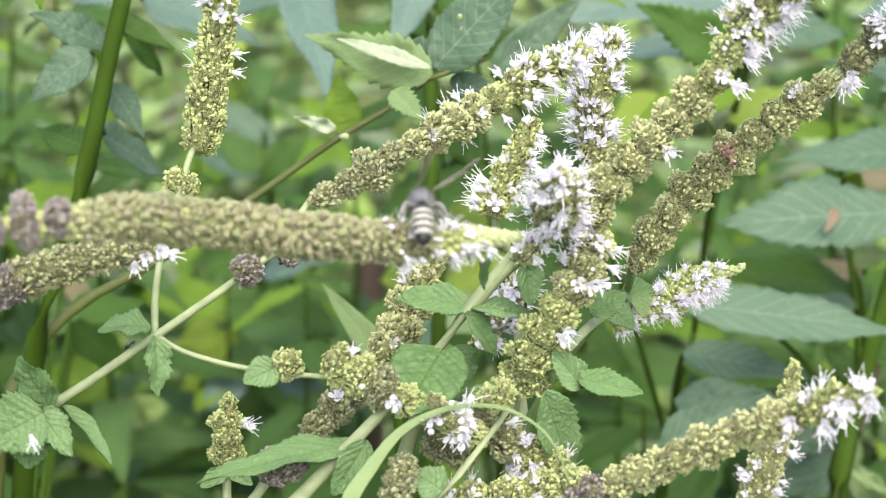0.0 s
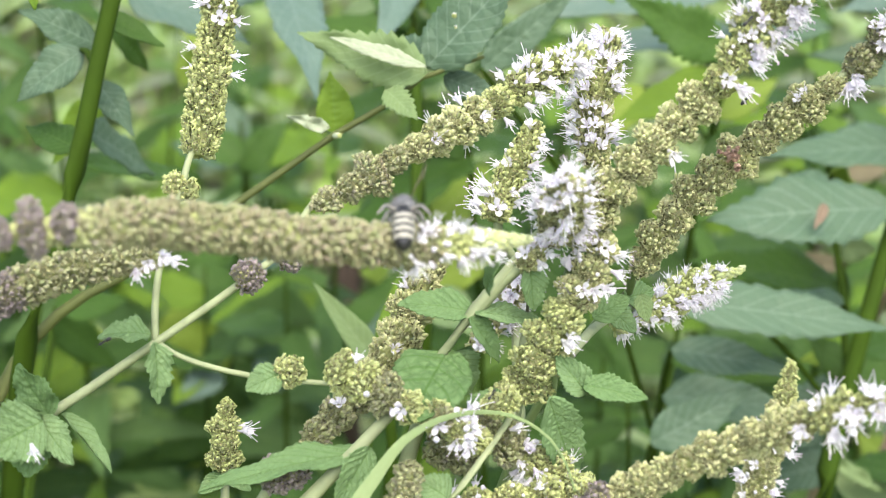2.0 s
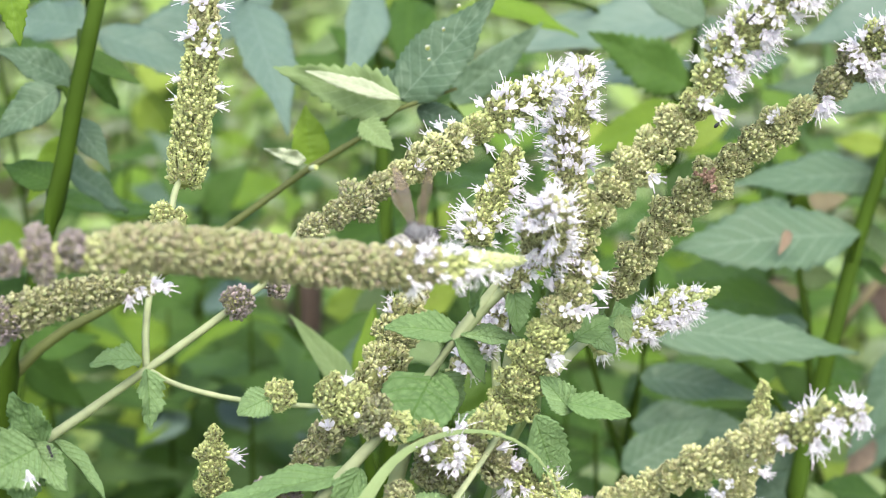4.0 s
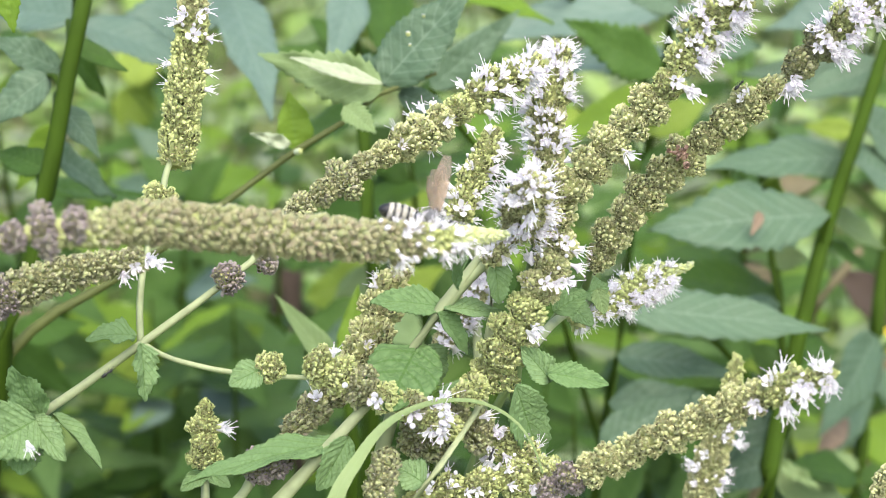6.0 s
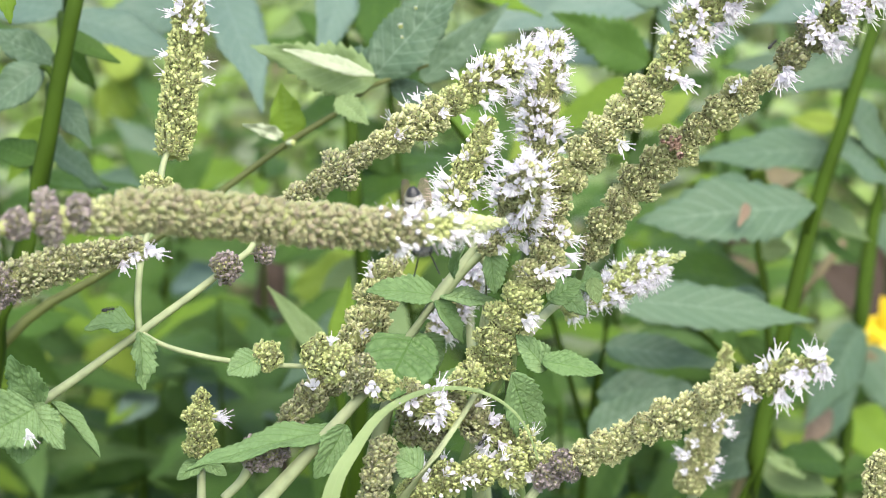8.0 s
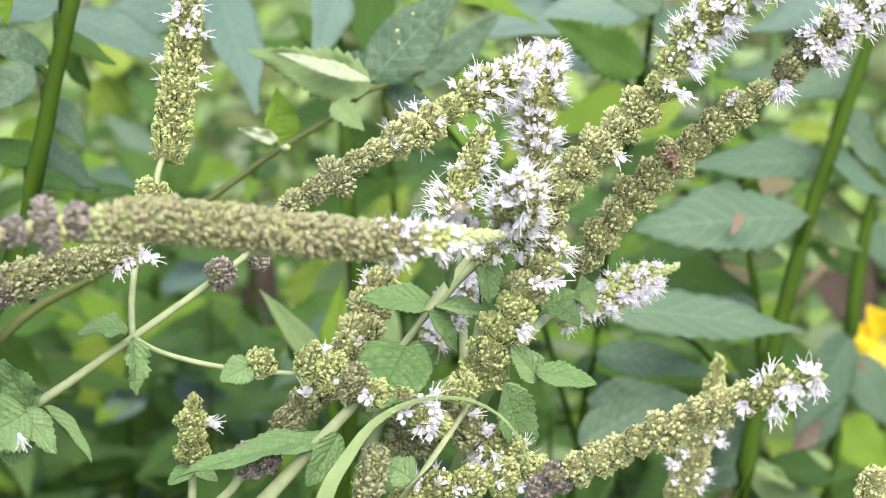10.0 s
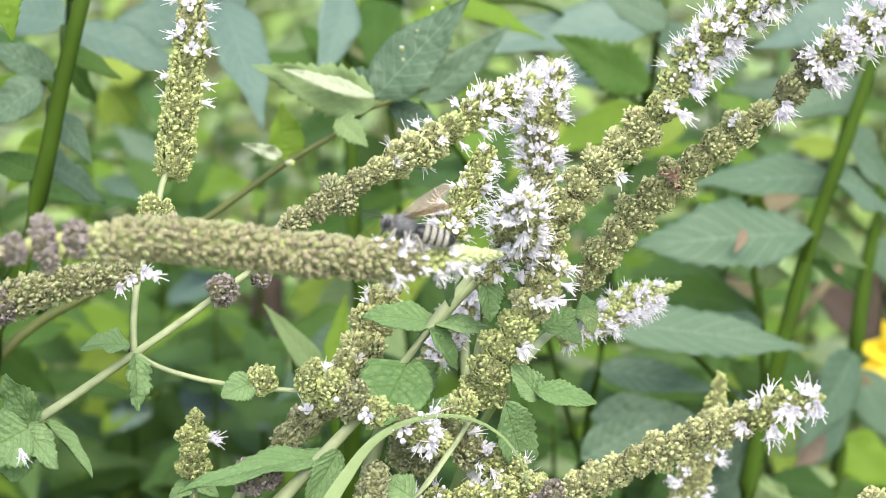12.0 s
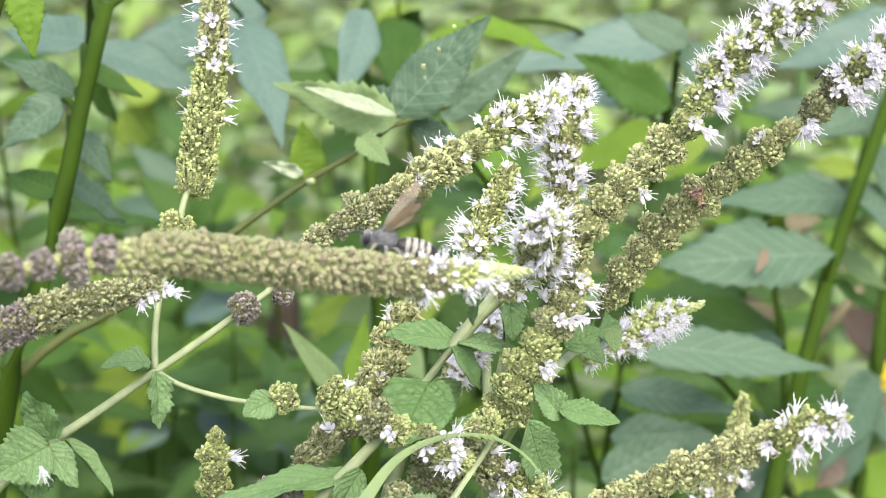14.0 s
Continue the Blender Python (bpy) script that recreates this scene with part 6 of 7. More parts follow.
s = Spike(slant, [(0.0343, 0.0143, 0.6101), (0.0371, 0.0138, 0.6168), (0.0416, 0.0142, 0.6231), (0.0472, 0.0144, 0.6289), (0.0527, 0.0143, 0.6340), (0.0581, 0.0140, 0.6386), (0.0635, 0.0138, 0.6434), (0.0675, 0.0138, 0.6461)],
          [0.00225, 0.00376, 0.00386, 0.00384, 0.00372, 0.00358, 0.00332, 0.00190], 10, [(1, BUD_OLIVE)], 0.74, 61, gap=0.88)
s.single((0.0606, 0.0121, 0.6447), (0.0592, 0.0108, 0.6440), size=0.8)
s = Spike(slant, [(0.0680, 0.0142, 0.6472), (0.0720, 0.0144, 0.6502), (0.0762, 0.0140, 0.6546), (0.0820, 0.0139, 0.6597), (0.0893, 0.0139, 0.6652), (0.0949, 0.0137, 0.6700), (0.0985, 0.0129, 0.6733)], [0.00244, 0.00364, 0.00362, 0.00340, 0.00319, 0.00218, 0.00089], 7, [(0.25, BUD_MIXED), (1, BUD_FRESH)], 0.9, 62, gap=0.88)
s.single((0.0691, 0.0099, 0.6473), (0.0691, 0.0096, 0.6436), (0.0704, 0.0099, 0.6446), (0.0677, 0.0106, 0.6436), (0.0736, 0.0144, 0.6556), (0.0783, 0.0101, 0.6504), (0.0798, 0.0099, 0.6499))
s.bloom(0.2, 1.0, 140, near=(0, -0.7, 0.1), closed=0.3)
rng = np.random.default_rng(77)
wither = [np.array(q) + rng.normal(0, 0.0006, 3) for q in ((0.0489, 0.0080, 0.6345), (0.0483, 0.0074, 0.6357), (0.0482, 0.0087, 0.6335), (0.0495, 0.0068, 0.6341), (0.0478, 0.0100, 0.6341)) for k in range(4)]
ways = [np.array((0.3, -0.9, 0.3)) + rng.normal(0, 0.5, 3) for q in wither]
bud_cluster("withered_flowers", [(q, w / np.linalg.norm(w), 0.0010) for q, w in zip(wither, ways)], WITHER, s.spike, "withered reddish brown flowers", SHRIVELLED)

# the drooping white tip and the green spike beside it
white = shoot("mint_shoot", "mint shoot with a pointed white flower spike and toothed leaves")
stalk(white, [(0.07, 0.07, -0.01), (0.065, 0.05, 0.35), (-0.0037, -0.0233, 0.5785), (0.0020, -0.0279, 0.5911), (0.0070, -0.0219, 0.5953), (0.0090, -0.0113, 0.5920), (0.0146, -0.0037, 0.5975), (0.0206, -0.0008, 0.6073), (0.0244, 0.0024, 0.6126)], [0.0025, 0.0023, 0.0010, 0.0006, 0.0005, 0.0005, 0.0008, 0.0009, 0.0008])
stalk(white, [(0.0215, 0.0009, 0.6009), (0.0264, 0.0116, 0.6007), (0.0323, 0.0236, 0.5984), (0.0399, 0.0302, 0.5985)], [0.0009, 0.0009, 0.0008, 0.0008], name="twig")
s = Spike(white, [(0.0314, 0.0244, 0.5950), (0.0369, 0.0282, 0.5962), (0.0417, 0.0307, 0.5973), (0.0459, 0.0325, 0.5990), (0.0500, 0.0341, 0.6002), (0.0539, 0.0355, 0.6011), (0.0555, 0.0357, 0.6016), (0.0564, 0.0358, 0.6019)], [0.00176, 0.00243, 0.00356, 0.00379, 0.00313, 0.00123, 0.00067, 0.00034], 7, [(0.75, BUD_FRESH), (1, BUD_TIP)], 0.15, 70)
s.bloom(0.05, 0.84, 74, near=(0.25, -0.6, -0.75), closed=0.3, size=0.85)
s.bloom(0.30, 0.86, 34, near=(-0.3, -0.5, 0.8), closed=0.4, size=0.75)
s = Spike(white, [(0.0077, -0.0034, 0.5957), (0.0132, -0.0050, 0.5971), (0.0144, -0.0054, 0.6013), (0.0176, -0.0042, 0.6069), (0.0211, -0.0031, 0.6124), (0.0242, -0.0012, 0.6171), (0.0263, 0.0003, 0.6209), (0.0273, 0.0012, 0.6229)],
          [0.00143, 0.00346, 0.00375, 0.00363, 0.00362, 0.00383, 0.00362, 0.00141], 8, [(0.66, BUD_FRESH), (1, BUD_OLIVE)], 0.9, 71, gap=0.88)
s.single((0.0222, -0.0104, 0.6077), (0.0212, -0.0107, 0.6069), (0.0198, -0.0021, 0.6148), (0.0205, -0.0033, 0.6145), (0.0287, -0.0012, 0.6198), (0.0290, -0.0032, 0.6174), (0.0254, -0.0080, 0.6161), (0.0228, -0.0088, 0.6170), (0.0221, -0.0010, 0.6201), (0.0231, -0.0006, 0.6212), (0.0272, -0.0060, 0.6158), (0.0265, -0.0052, 0.6231), (0.0250, -0.0009, 0.6230), (0.0298, -0.0000, 0.6199))
s.bloom(0.72, 0.98, 14, near=(0, -1, 0), closed=0.7)
mint_leaf(white, (0.0229, -0.0083, 0.5995), (0.0337, -0.0107, 0.5989), 0.00463, (-0.1, -0.6, 0.8), 72, fold=0.35, label="pointed toothed leaf")
mint_leaf(white, (0.0236, -0.0079, 0.5978), (0.0188, -0.0073, 0.6045), 0.00503, (0.5, -0.8, -0.1), 73, fold=0.5)
mint_leaf(white, (0.0171, -0.0136, 0.5997), (0.0228, -0.0084, 0.5806), 0.00781, (0.6, -0.75, -0.3), 75, fold=0.25, curl=0.05, quilt=0.0003, label="hanging leaf with pressed veins")
mint_leaf(white, (0.0259, 0.0087, 0.6043), (0.0323, 0.0101, 0.6076), 0.00544, (0.0, -0.5, 0.8), 76)
mint_leaf(white, (0.0301, 0.0202, 0.6005), (0.0348, 0.0171, 0.5982), 0.00473, (0.3, -0.6, 0.6), 77)
mint_leaf(white, (0.0331, 0.0228, 0.6017), (0.0393, 0.0271, 0.6016), 0.00546, (0.2, -0.7, 0.5), 78)
mint_leaf(white, (0.0113, -0.0067, 0.5953), (0.0038, -0.0090, 0.5976), 0.00405, (0.2, -0.6, 0.75), 79)

mint_leaf(white, (0.0347, 0.0140, 0.6063), (0.0361, 0.0112, 0.6026), 0.00330, (0.3, -0.8, 0.3), 92, mat=LIGHT, fold=0.2, label="light green young bract")

# the spike low at the front, and the ones behind it
front = shoot("mint_shoot", "knobbly mint spike rising to a tuft of white flowers")
stalk(front, [(0.04, 0.0, -0.01), (0.035, 0.0, 0.3), (0.0130, -0.0266, 0.5755), (0.0178, -0.0256, 0.5833), (0.0226, -0.0261, 0.5874)], [0.0025, 0.0023, 0.0015, 0.0012, 0.0009])
s = Spike(front, [(0.0198, -0.0271, 0.5850), (0.0250, -0.0277, 0.5887), (0.0319, -0.0293, 0.5928), (0.0391, -0.0316, 0.5979), (0.0461, -0.0340, 0.6025), (0.0529, -0.0366, 0.6069), (0.0587, -0.0394, 0.6105), (0.0634, -0.0407, 0.6127), (0.0653, -0.0414, 0.6136)],
          [0.00233, 0.00319, 0.00326, 0.00322, 0.00318, 0.00314, 0.00301, 0.00236, 0.00081], 14, [(0.14, BUD_DRY), (0.8, BUD_OLIVE), (1, BUD_FRESH)], 0.9, 80, gap=0.88)
s.single((0.0563, -0.0387, 0.6124), (0.0523, -0.0425, 0.6082), (0.0579, -0.0417, 0.6077), (0.0588, -0.0420, 0.6068), (0.0576, -0.0422, 0.6064), (0.0602, -0.0451, 0.6098), (0.0600, -0.0473, 0.6124), (0.0633, -0.0461, 0.6128), (0.0642, -0.0455, 0.6115), (0.0631, -0.0427, 0.6157), (0.0643, -0.0420, 0.6149), (0.0624, -0.0400, 0.6145), (0.0586, -0.0469, 0.6133), size=1.05)
s.bloom(0.82, 0.99, 9, near=(0, -0.8, 0), closed=0.5)
back = shoot("mint_shoot", "half-hidden mint spike behind, green above and white below")
stalk(back, [(0.12, 0.12, -0.01), (0.11, 0.1, 0.35), (0.0634, 0.0553, 0.5273), (0.0662, 0.0574, 0.5404)], [0.0025, 0.0022, 0.0015, 0.001])
s = Spike(back, [(0.0642, 0.0560, 0.5370), (0.0673, 0.0583, 0.5455), (0.0703, 0.0607, 0.5541), (0.0721, 0.0626, 0.5614), (0.0733, 0.0645, 0.5661), (0.0736, 0.0653, 0.5681)], [0.00372, 0.00396, 0.00347, 0.00271, 0.00185, 0.00074], 8, [(0.7, BUD_OLIVE), (1, BUD_FRESH)], 0.25, 81)
s.bloom(0.1, 0.6, 31, near=(0, -0.9, 0), closed=0.3)
side = shoot("mint_shoot", "small young mint spike with one open white flower")
stalk(side, [(-0.07, 0.1, -0.01), (-0.065, 0.08, 0.35), (-0.0405, 0.0122, 0.5542), (-0.0401, 0.0146, 0.5653), (-0.0400, 0.0157, 0.5709)], [0.0022, 0.002, 0.001, 0.0008, 0.0007])
s = Spike(side, [(-0.0400, 0.0157, 0.5707), (-0.0400, 0.0161, 0.5744), (-0.0400, 0.0177, 0.5784), (-0.0398, 0.0189, 0.5814), (-0.0395, 0.0194, 0.5827)], [0.00264, 0.00329, 0.00296, 0.00176, 0.00066], 4, [(1, BUD_FRESH)], 0.55, 82, gap=0.85)
s.single((-0.0363, 0.0168, 0.5788), (-0.0354, 0.0165, 0.5782), size=1.05)
mint_leaf(side, (-0.0400, 0.0153, 0.5699), (-0.0445, 0.0115, 0.5683), 0.00329, (0, -0.6, 0.7), 83)
mint_leaf(side, (-0.0398, 0.0154, 0.5701), (-0.0353, 0.0125, 0.5682), 0.00285, (0, -0.6, 0.7), 84)
corner = shoot("mint_shoot", "mint bud spike at the edge of the bed")
stalk(corner, [(0.13, 0.0, -0.01), (0.13, 0.0, 0.35), (0.0820, -0.0329, 0.5733), (0.0806, -0.0299, 0.5807)], [0.0024, 0.002, 0.0012, 0.001])
Spike(corner, [(0.0815, -0.0325, 0.5742), (0.0811, -0.0299, 0.5807), (0.0806, -0.0281, 0.5852), (0.0810, -0.0269, 0.5882)], [0.00349, 0.00388, 0.00388, 0.00155], 5, [(1, BUD_OLIVE)], 0.4, 85)
tuft = shoot("mint_shoot", "distant mint heads with pale lilac flowers low in the bed")
stalk(tuft, [(0.05, 0.14, -0.01), (0.045, 0.12, 0.35), (0.0160, 0.0435, 0.5621), (0.0153, 0.0488, 0.5806), (0.0147, 0.0505, 0.5901)], [0.0024, 0.002, 0.0012, 0.0009, 0.0008])
s = Spike(tuft, [(0.0070, 0.0484, 0.5796), (0.0112, 0.0506, 0.5850), (0.0149, 0.0509, 0.5912), (0.0164, 0.0518, 0.5960)], [0.00235, 0.00306, 0.00281, 0.00140], 4, [(1, BUD_OLIVE)], 0.3, 86)
s.bloom(0.0, 1.0, 60, near=(0, -0.9, 0), closed=0.2)
s.single((0.0144, 0.0292, 0.6016), (0.0162, 0.0303, 0.5989), (0.0123, 0.0302, 0.5987), (0.0099, 0.0306, 0.5943), (0.0073, 0.0306, 0.5889), (0.0198, 0.0321, 0.5979), (0.0115, 0.0312, 0.5904), (0.0185, 0.0315, 0.6018), size=1.15)


def arching_blade():
    """A blade of grass that bends over in a bow."""
    line = Line([(-0.012, -0.03, -0.01), (-0.03, -0.03, 0.3), (-0.0157, -0.0344, 0.5882), (-0.0116, -0.0298, 0.5942), (-0.0064, -0.0248, 0.5986), (0.0016, -0.0199, 0.6001), (0.0101, -0.0182, 0.5991), (0.0161, -0.0185, 0.5956), (0.0194, -0.0193, 0.5910), (0.0211, -0.0202, 0.5859)])
    verts, faces, uvs = [], [], []
    n = 260
    view = np.array([0.0, -0.93, 0.37])
    for i in range(n + 1):
        s = line.length * i / n
        w = line.way(s)
        across = np.cross(w, view)
        across /= np.linalg.norm(across)
        t = i / n
        half = float(np.interp(line.length - s, [0, 0.012, 0.024, 0.034, 0.046, 0.06, 0.5], [0.00015, 0.00025, 0.00036, 0.0006, 0.0011, 0.0017, 0.0018]))
        nrm = np.cross(across, w)
        for k in (-1, 0, 1):
            verts.append(line.at(s) + across * half * k + nrm * (0.25 * half if k == 0 else 0))
            uvs.append((0.5 + 0.5 * k, t))
    m = len(verts)
    faces = [(i * 3 + k, i * 3 + k + 1, i * 3 + k + 4, i * 3 + k + 3) for i in range(n) for k in (0, 1)]
    verts += [v + np.array((0, 0.00015, -0.0001)) for v in verts]
    faces += [tuple(m + q for q in reversed(f)) for f in faces]
    return tagged(link_mesh("grass_blade", verts, faces, GRASS, uvs=uvs + uvs), "light green grass blade bent over in an arch", "grass")


arching_blade()


# ---------------------------------------------------------------- insects
FUZZ = plain("grey fuzz over dark cuticle", (0.22, 0.225, 0.23), 0.9, 1800, 0.2, 0.9)
BLACK = plain("black cuticle", (0.02, 0.02, 0.02), 0.35, 700, 0.6, 0.2)
BAND = plain("cream hair band", (0.480, 0.464, 0.384), 0.9, 1900, 0.3, 0.8)
LEG = plain("pale haired leg", (0.24, 0.23, 0.20), 0.8, 900, 0.5, 0.4)


def wing_material():
    m, nt, b = node_set("smoky brown wing")
    b.inputs["Base Color"].default_value = (0.30, 0.255, 0.215, 1)
    b.inputs["Roughness"].default_value = 0.25
    clear = nt.nodes.new("ShaderNodeBsdfTransparent")
    clear.inputs["Color"].default_value = (0.90, 0.84, 0.74, 1)
    mix = nt.nodes.new("ShaderNodeMixShader")
    nt.links.new(math_node(nt, "ADD", math_node(nt, "MULTIPLY", noise_node(nt, 700, 2), 0.3), 0.56), mix.inputs[0])
    nt.links.new(b.outputs[0], mix.inputs[1])
    nt.links.new(clear.outputs[0], mix.inputs[2])
    nt.links.new(mix.outputs[0], nt.nodes["Material Output"].inputs["Surface"])
    return m


WING = wing_material()


def ball(name, centre, radii, mat, parent, label="", n=18, rough=0.0, seed=1):
    rng = np.random.default_rng(seed)
    v, f = [], []
    m = n // 2
    for i in range(m + 1):
        p = math.pi * i / m
        for k in range(n):
            t = 2 * math.pi * k / n
            q = 1 + rough * rng.uniform(-1, 1)
            v.append((centre[0] + radii[0] * math.cos(p) * q, centre[1] + radii[1] * math.sin(p) * math.cos(t) * q, centre[2] + radii[2] * math.sin(p) * math.sin(t) * q))
    for i in range(m):
        for k in range(n):
            j = (k + 1) % n
            f.append((i * n + k, i * n + j, (i + 1) * n + j, (i + 1) * n + k))
    return link_mesh(name, v, f, mat, parent, label)


def fur(name, centre, radii, mat, parent, count, length, seed):
    """Short hairs over a body part."""
    rng = np.random.default_rng(seed)
    v, f = [], []
    for i in range(count):
        d = rng.normal(0, 1, 3)
        d /= np.linalg.norm(d)
        root = np.array(centre) + d * np.array(radii) * 0.96
        a, b = side_axes(d)
        tip = root + (d + rng.normal(0, 0.35, 3)) * length * rng.uniform(0.6, 1.2)
        off = len(v)
        for k in range(3):
            t = 2 * math.pi * k / 3
            v.append(root + 0.00003 * (math.cos(t) * a + math.sin(t) * b))
        v.append(tip)
        f += [(off, off + 1, off + 3), (off + 1, off + 2, off + 3), (off + 2, off, off + 3)]
    return link_mesh(name, v, f, mat, parent)


def wing(parent, side, length, width, root, name):
    """A wing along -x from its root, held out and up; part of its bee."""
    v, f = [], []
    n = 14
    for i in range(n + 1):
        t = i / n
        half = width * (0.10 + 0.9 * math.sin(math.pi * min(1, 0.08 + 0.85 * t) ** 1.25) ** 0.8) * 0.5
        for k in (-1, 0, 1):
            v.append((-t * length, k * half + 0.10 * width * math.sin(3 * t), 0.00012 * math.sin(9 * t + k)))
    for i in range(n):
        for k in (0, 1):
            a = i * 3 + k
            f.append((a, a + 1, a + 4, a + 3))
    m = len(v)
    v += [(x, y, z - 0.00003) for x, y, z in v]
    f += [tuple(m + q for q in reversed(g)) for g in f]
    ob = link_mesh(name, v, f, WING, parent, "smoky translucent wing")
    return ob


def make_bee():
    bee = tagged(new("bee"), "grey hairy wild bee with cream banded abdomen on the mint spike", "bee")
    thorax = ball("thorax", (0.0, 0, 0), (0.0021, 0.0019, 0.0018), FUZZ, bee, "grey furry thorax", rough=0.03)
    fur("fur", (0, 0, 0), (0.0021, 0.0019, 0.0018), FUZZ, thorax, 900, 0.0007, 5)
    fur("fur", (0, 0, -0.0006), (0.0020, 0.0020, 0.0016), BAND, thorax, 260, 0.0006, 9)
    head = ball("head", (0.0029, 0, -0.0004), (0.0011, 0.0016, 0.0014), FUZZ, bee, rough=0.02)
    fur("fur", (0.0029, 0, -0.0004), (0.0011, 0.0016, 0.0014), BAND, head, 260, 0.0004, 6)
    for s in (-1, 1):
        ball("eye", (0.0031, s * 0.0013, -0.0003), (0.0006, 0.0005, 0.0010), BLACK, head)
        tube("antenna", [(0.0037, s * 0.0004, 0.0001), (0.0046, s * 0.0011, 0.0006), (0.0062, s * 0.0017, 0.0002), (0.0078, s * 0.0023, -0.0004)], [0.00012, 0.00012, 0.00013, 0.0001], BLACK, head, sides=6)
    abdomen = ball("abdomen", (-0.0052, 0, -0.0005), (0.0039, 0.0017, 0.0017), BLACK, bee, "dark abdomen with four cream bands and a black tip", 24)
    for i in range(4):
        x = -0.0037 - 0.00118 * i
        r = math.sqrt(max(0.02, 1 - ((x + 0.0052) / 0.0039) ** 2))
        n, v, f = 24, [], []
        for dx, g in ((0.00040, 1.0), (0.00026, 1.04), (-0.00022, 1.045), (-0.00034, 1.0)):
            rr = math.sqrt(max(0.02, 1 - ((x + dx + 0.0052) / 0.0039) ** 2)) * g
            for k in range(n):
                t = 2 * math.pi * k / n
                v.append((x + dx, 0.0017 * rr * math.cos(t), -0.0005 + 0.0017 * rr * math.sin(t)))
        for q in range(3):
            for k in range(n):
                j = (k + 1) % n
                f.append((q * n + k, q * n + j, (q + 1) * n + j, (q + 1) * n + k))
        link_mesh("band", v, f, BAND, abdomen)
    for s in (-1, 1):
        for k, (x, reach, back) in enumerate(((0.0012, 0.0032, 0.0016), (0.0, 0.0036, -0.0004), (-0.0012, 0.0040, -0.0026))):
            tube("leg", [(x, s * 0.0010, -0.0012), (x + back * 0.3, s * reach * 0.62, -0.0008), (x + back * 0.8, s * reach * 0.85, -0.0024), (x + back, s * reach, -0.0034)], [0.00028, 0.00032, 0.00026, 0.00012], LEG, bee, sides=6)
    fur("fur", (-0.0050, 0, -0.0007), (0.0036, 0.0018, 0.0016), BAND, abdomen, 700, 0.0005, 7)
    wings = []
    for s in (-1, 1):
        fore = wing(bee, s, 0.0099, 0.0028, None, "forewing")
        hind = wing(bee, s, 0.0070, 0.0019, None, "hindwing")
        wings += [(fore, s, 1), (hind, s, 0)]
    bee.scale = (0.96, 0.96, 0.96)
    return bee, wings, abdomen


bee, bee_wings, bee_abdomen = make_bee()


def make_ant(label):
    ant = tagged(new("ant"), label, "ant", "small black ants")
    ball("abdomen", (-0.0011, 0, 0.0005), (0.0009, 0.0005, 0.0005), BLACK, ant)
    ball("thorax", (0.0002, 0, 0.0005), (0.0006, 0.00028, 0.0003), BLACK, ant)
    head = ball("head", (0.0011, 0, 0.0005), (0.0005, 0.0004, 0.00035), BLACK, ant)
    for s in (-1, 1):
        tube("antenna", [(0.0014, s * 0.0001, 0.0006), (0.0019, s * 0.0005, 0.0009), (0.0024, s * 0.0006, 0.0006)], [0.00005] * 3, BLACK, head, sides=5)
        for x, b in ((0.0005, 0.0006), (0.0002, 0.0), (-0.0001, -0.0007)):
            tube("leg", [(x, s * 0.0002, 0.0004), (x + b * 0.5, s * 0.0008, 0.0009), (x + b, s * 0.0014, 0.0)], [0.00006] * 3, BLACK, ant, sides=5)
    ant.scale = (0.65, 0.65, 0.65)
    return ant


twig_ant = make_ant("small black ant walking along the pale mint stem")
petal_ant = make_ant("small black ant among the white flowers")
spike_ant = make_ant("small black ant climbing a slanting flower spike")
edge_ant = make_ant("small black ant below the white flowers of a knobbly spike")


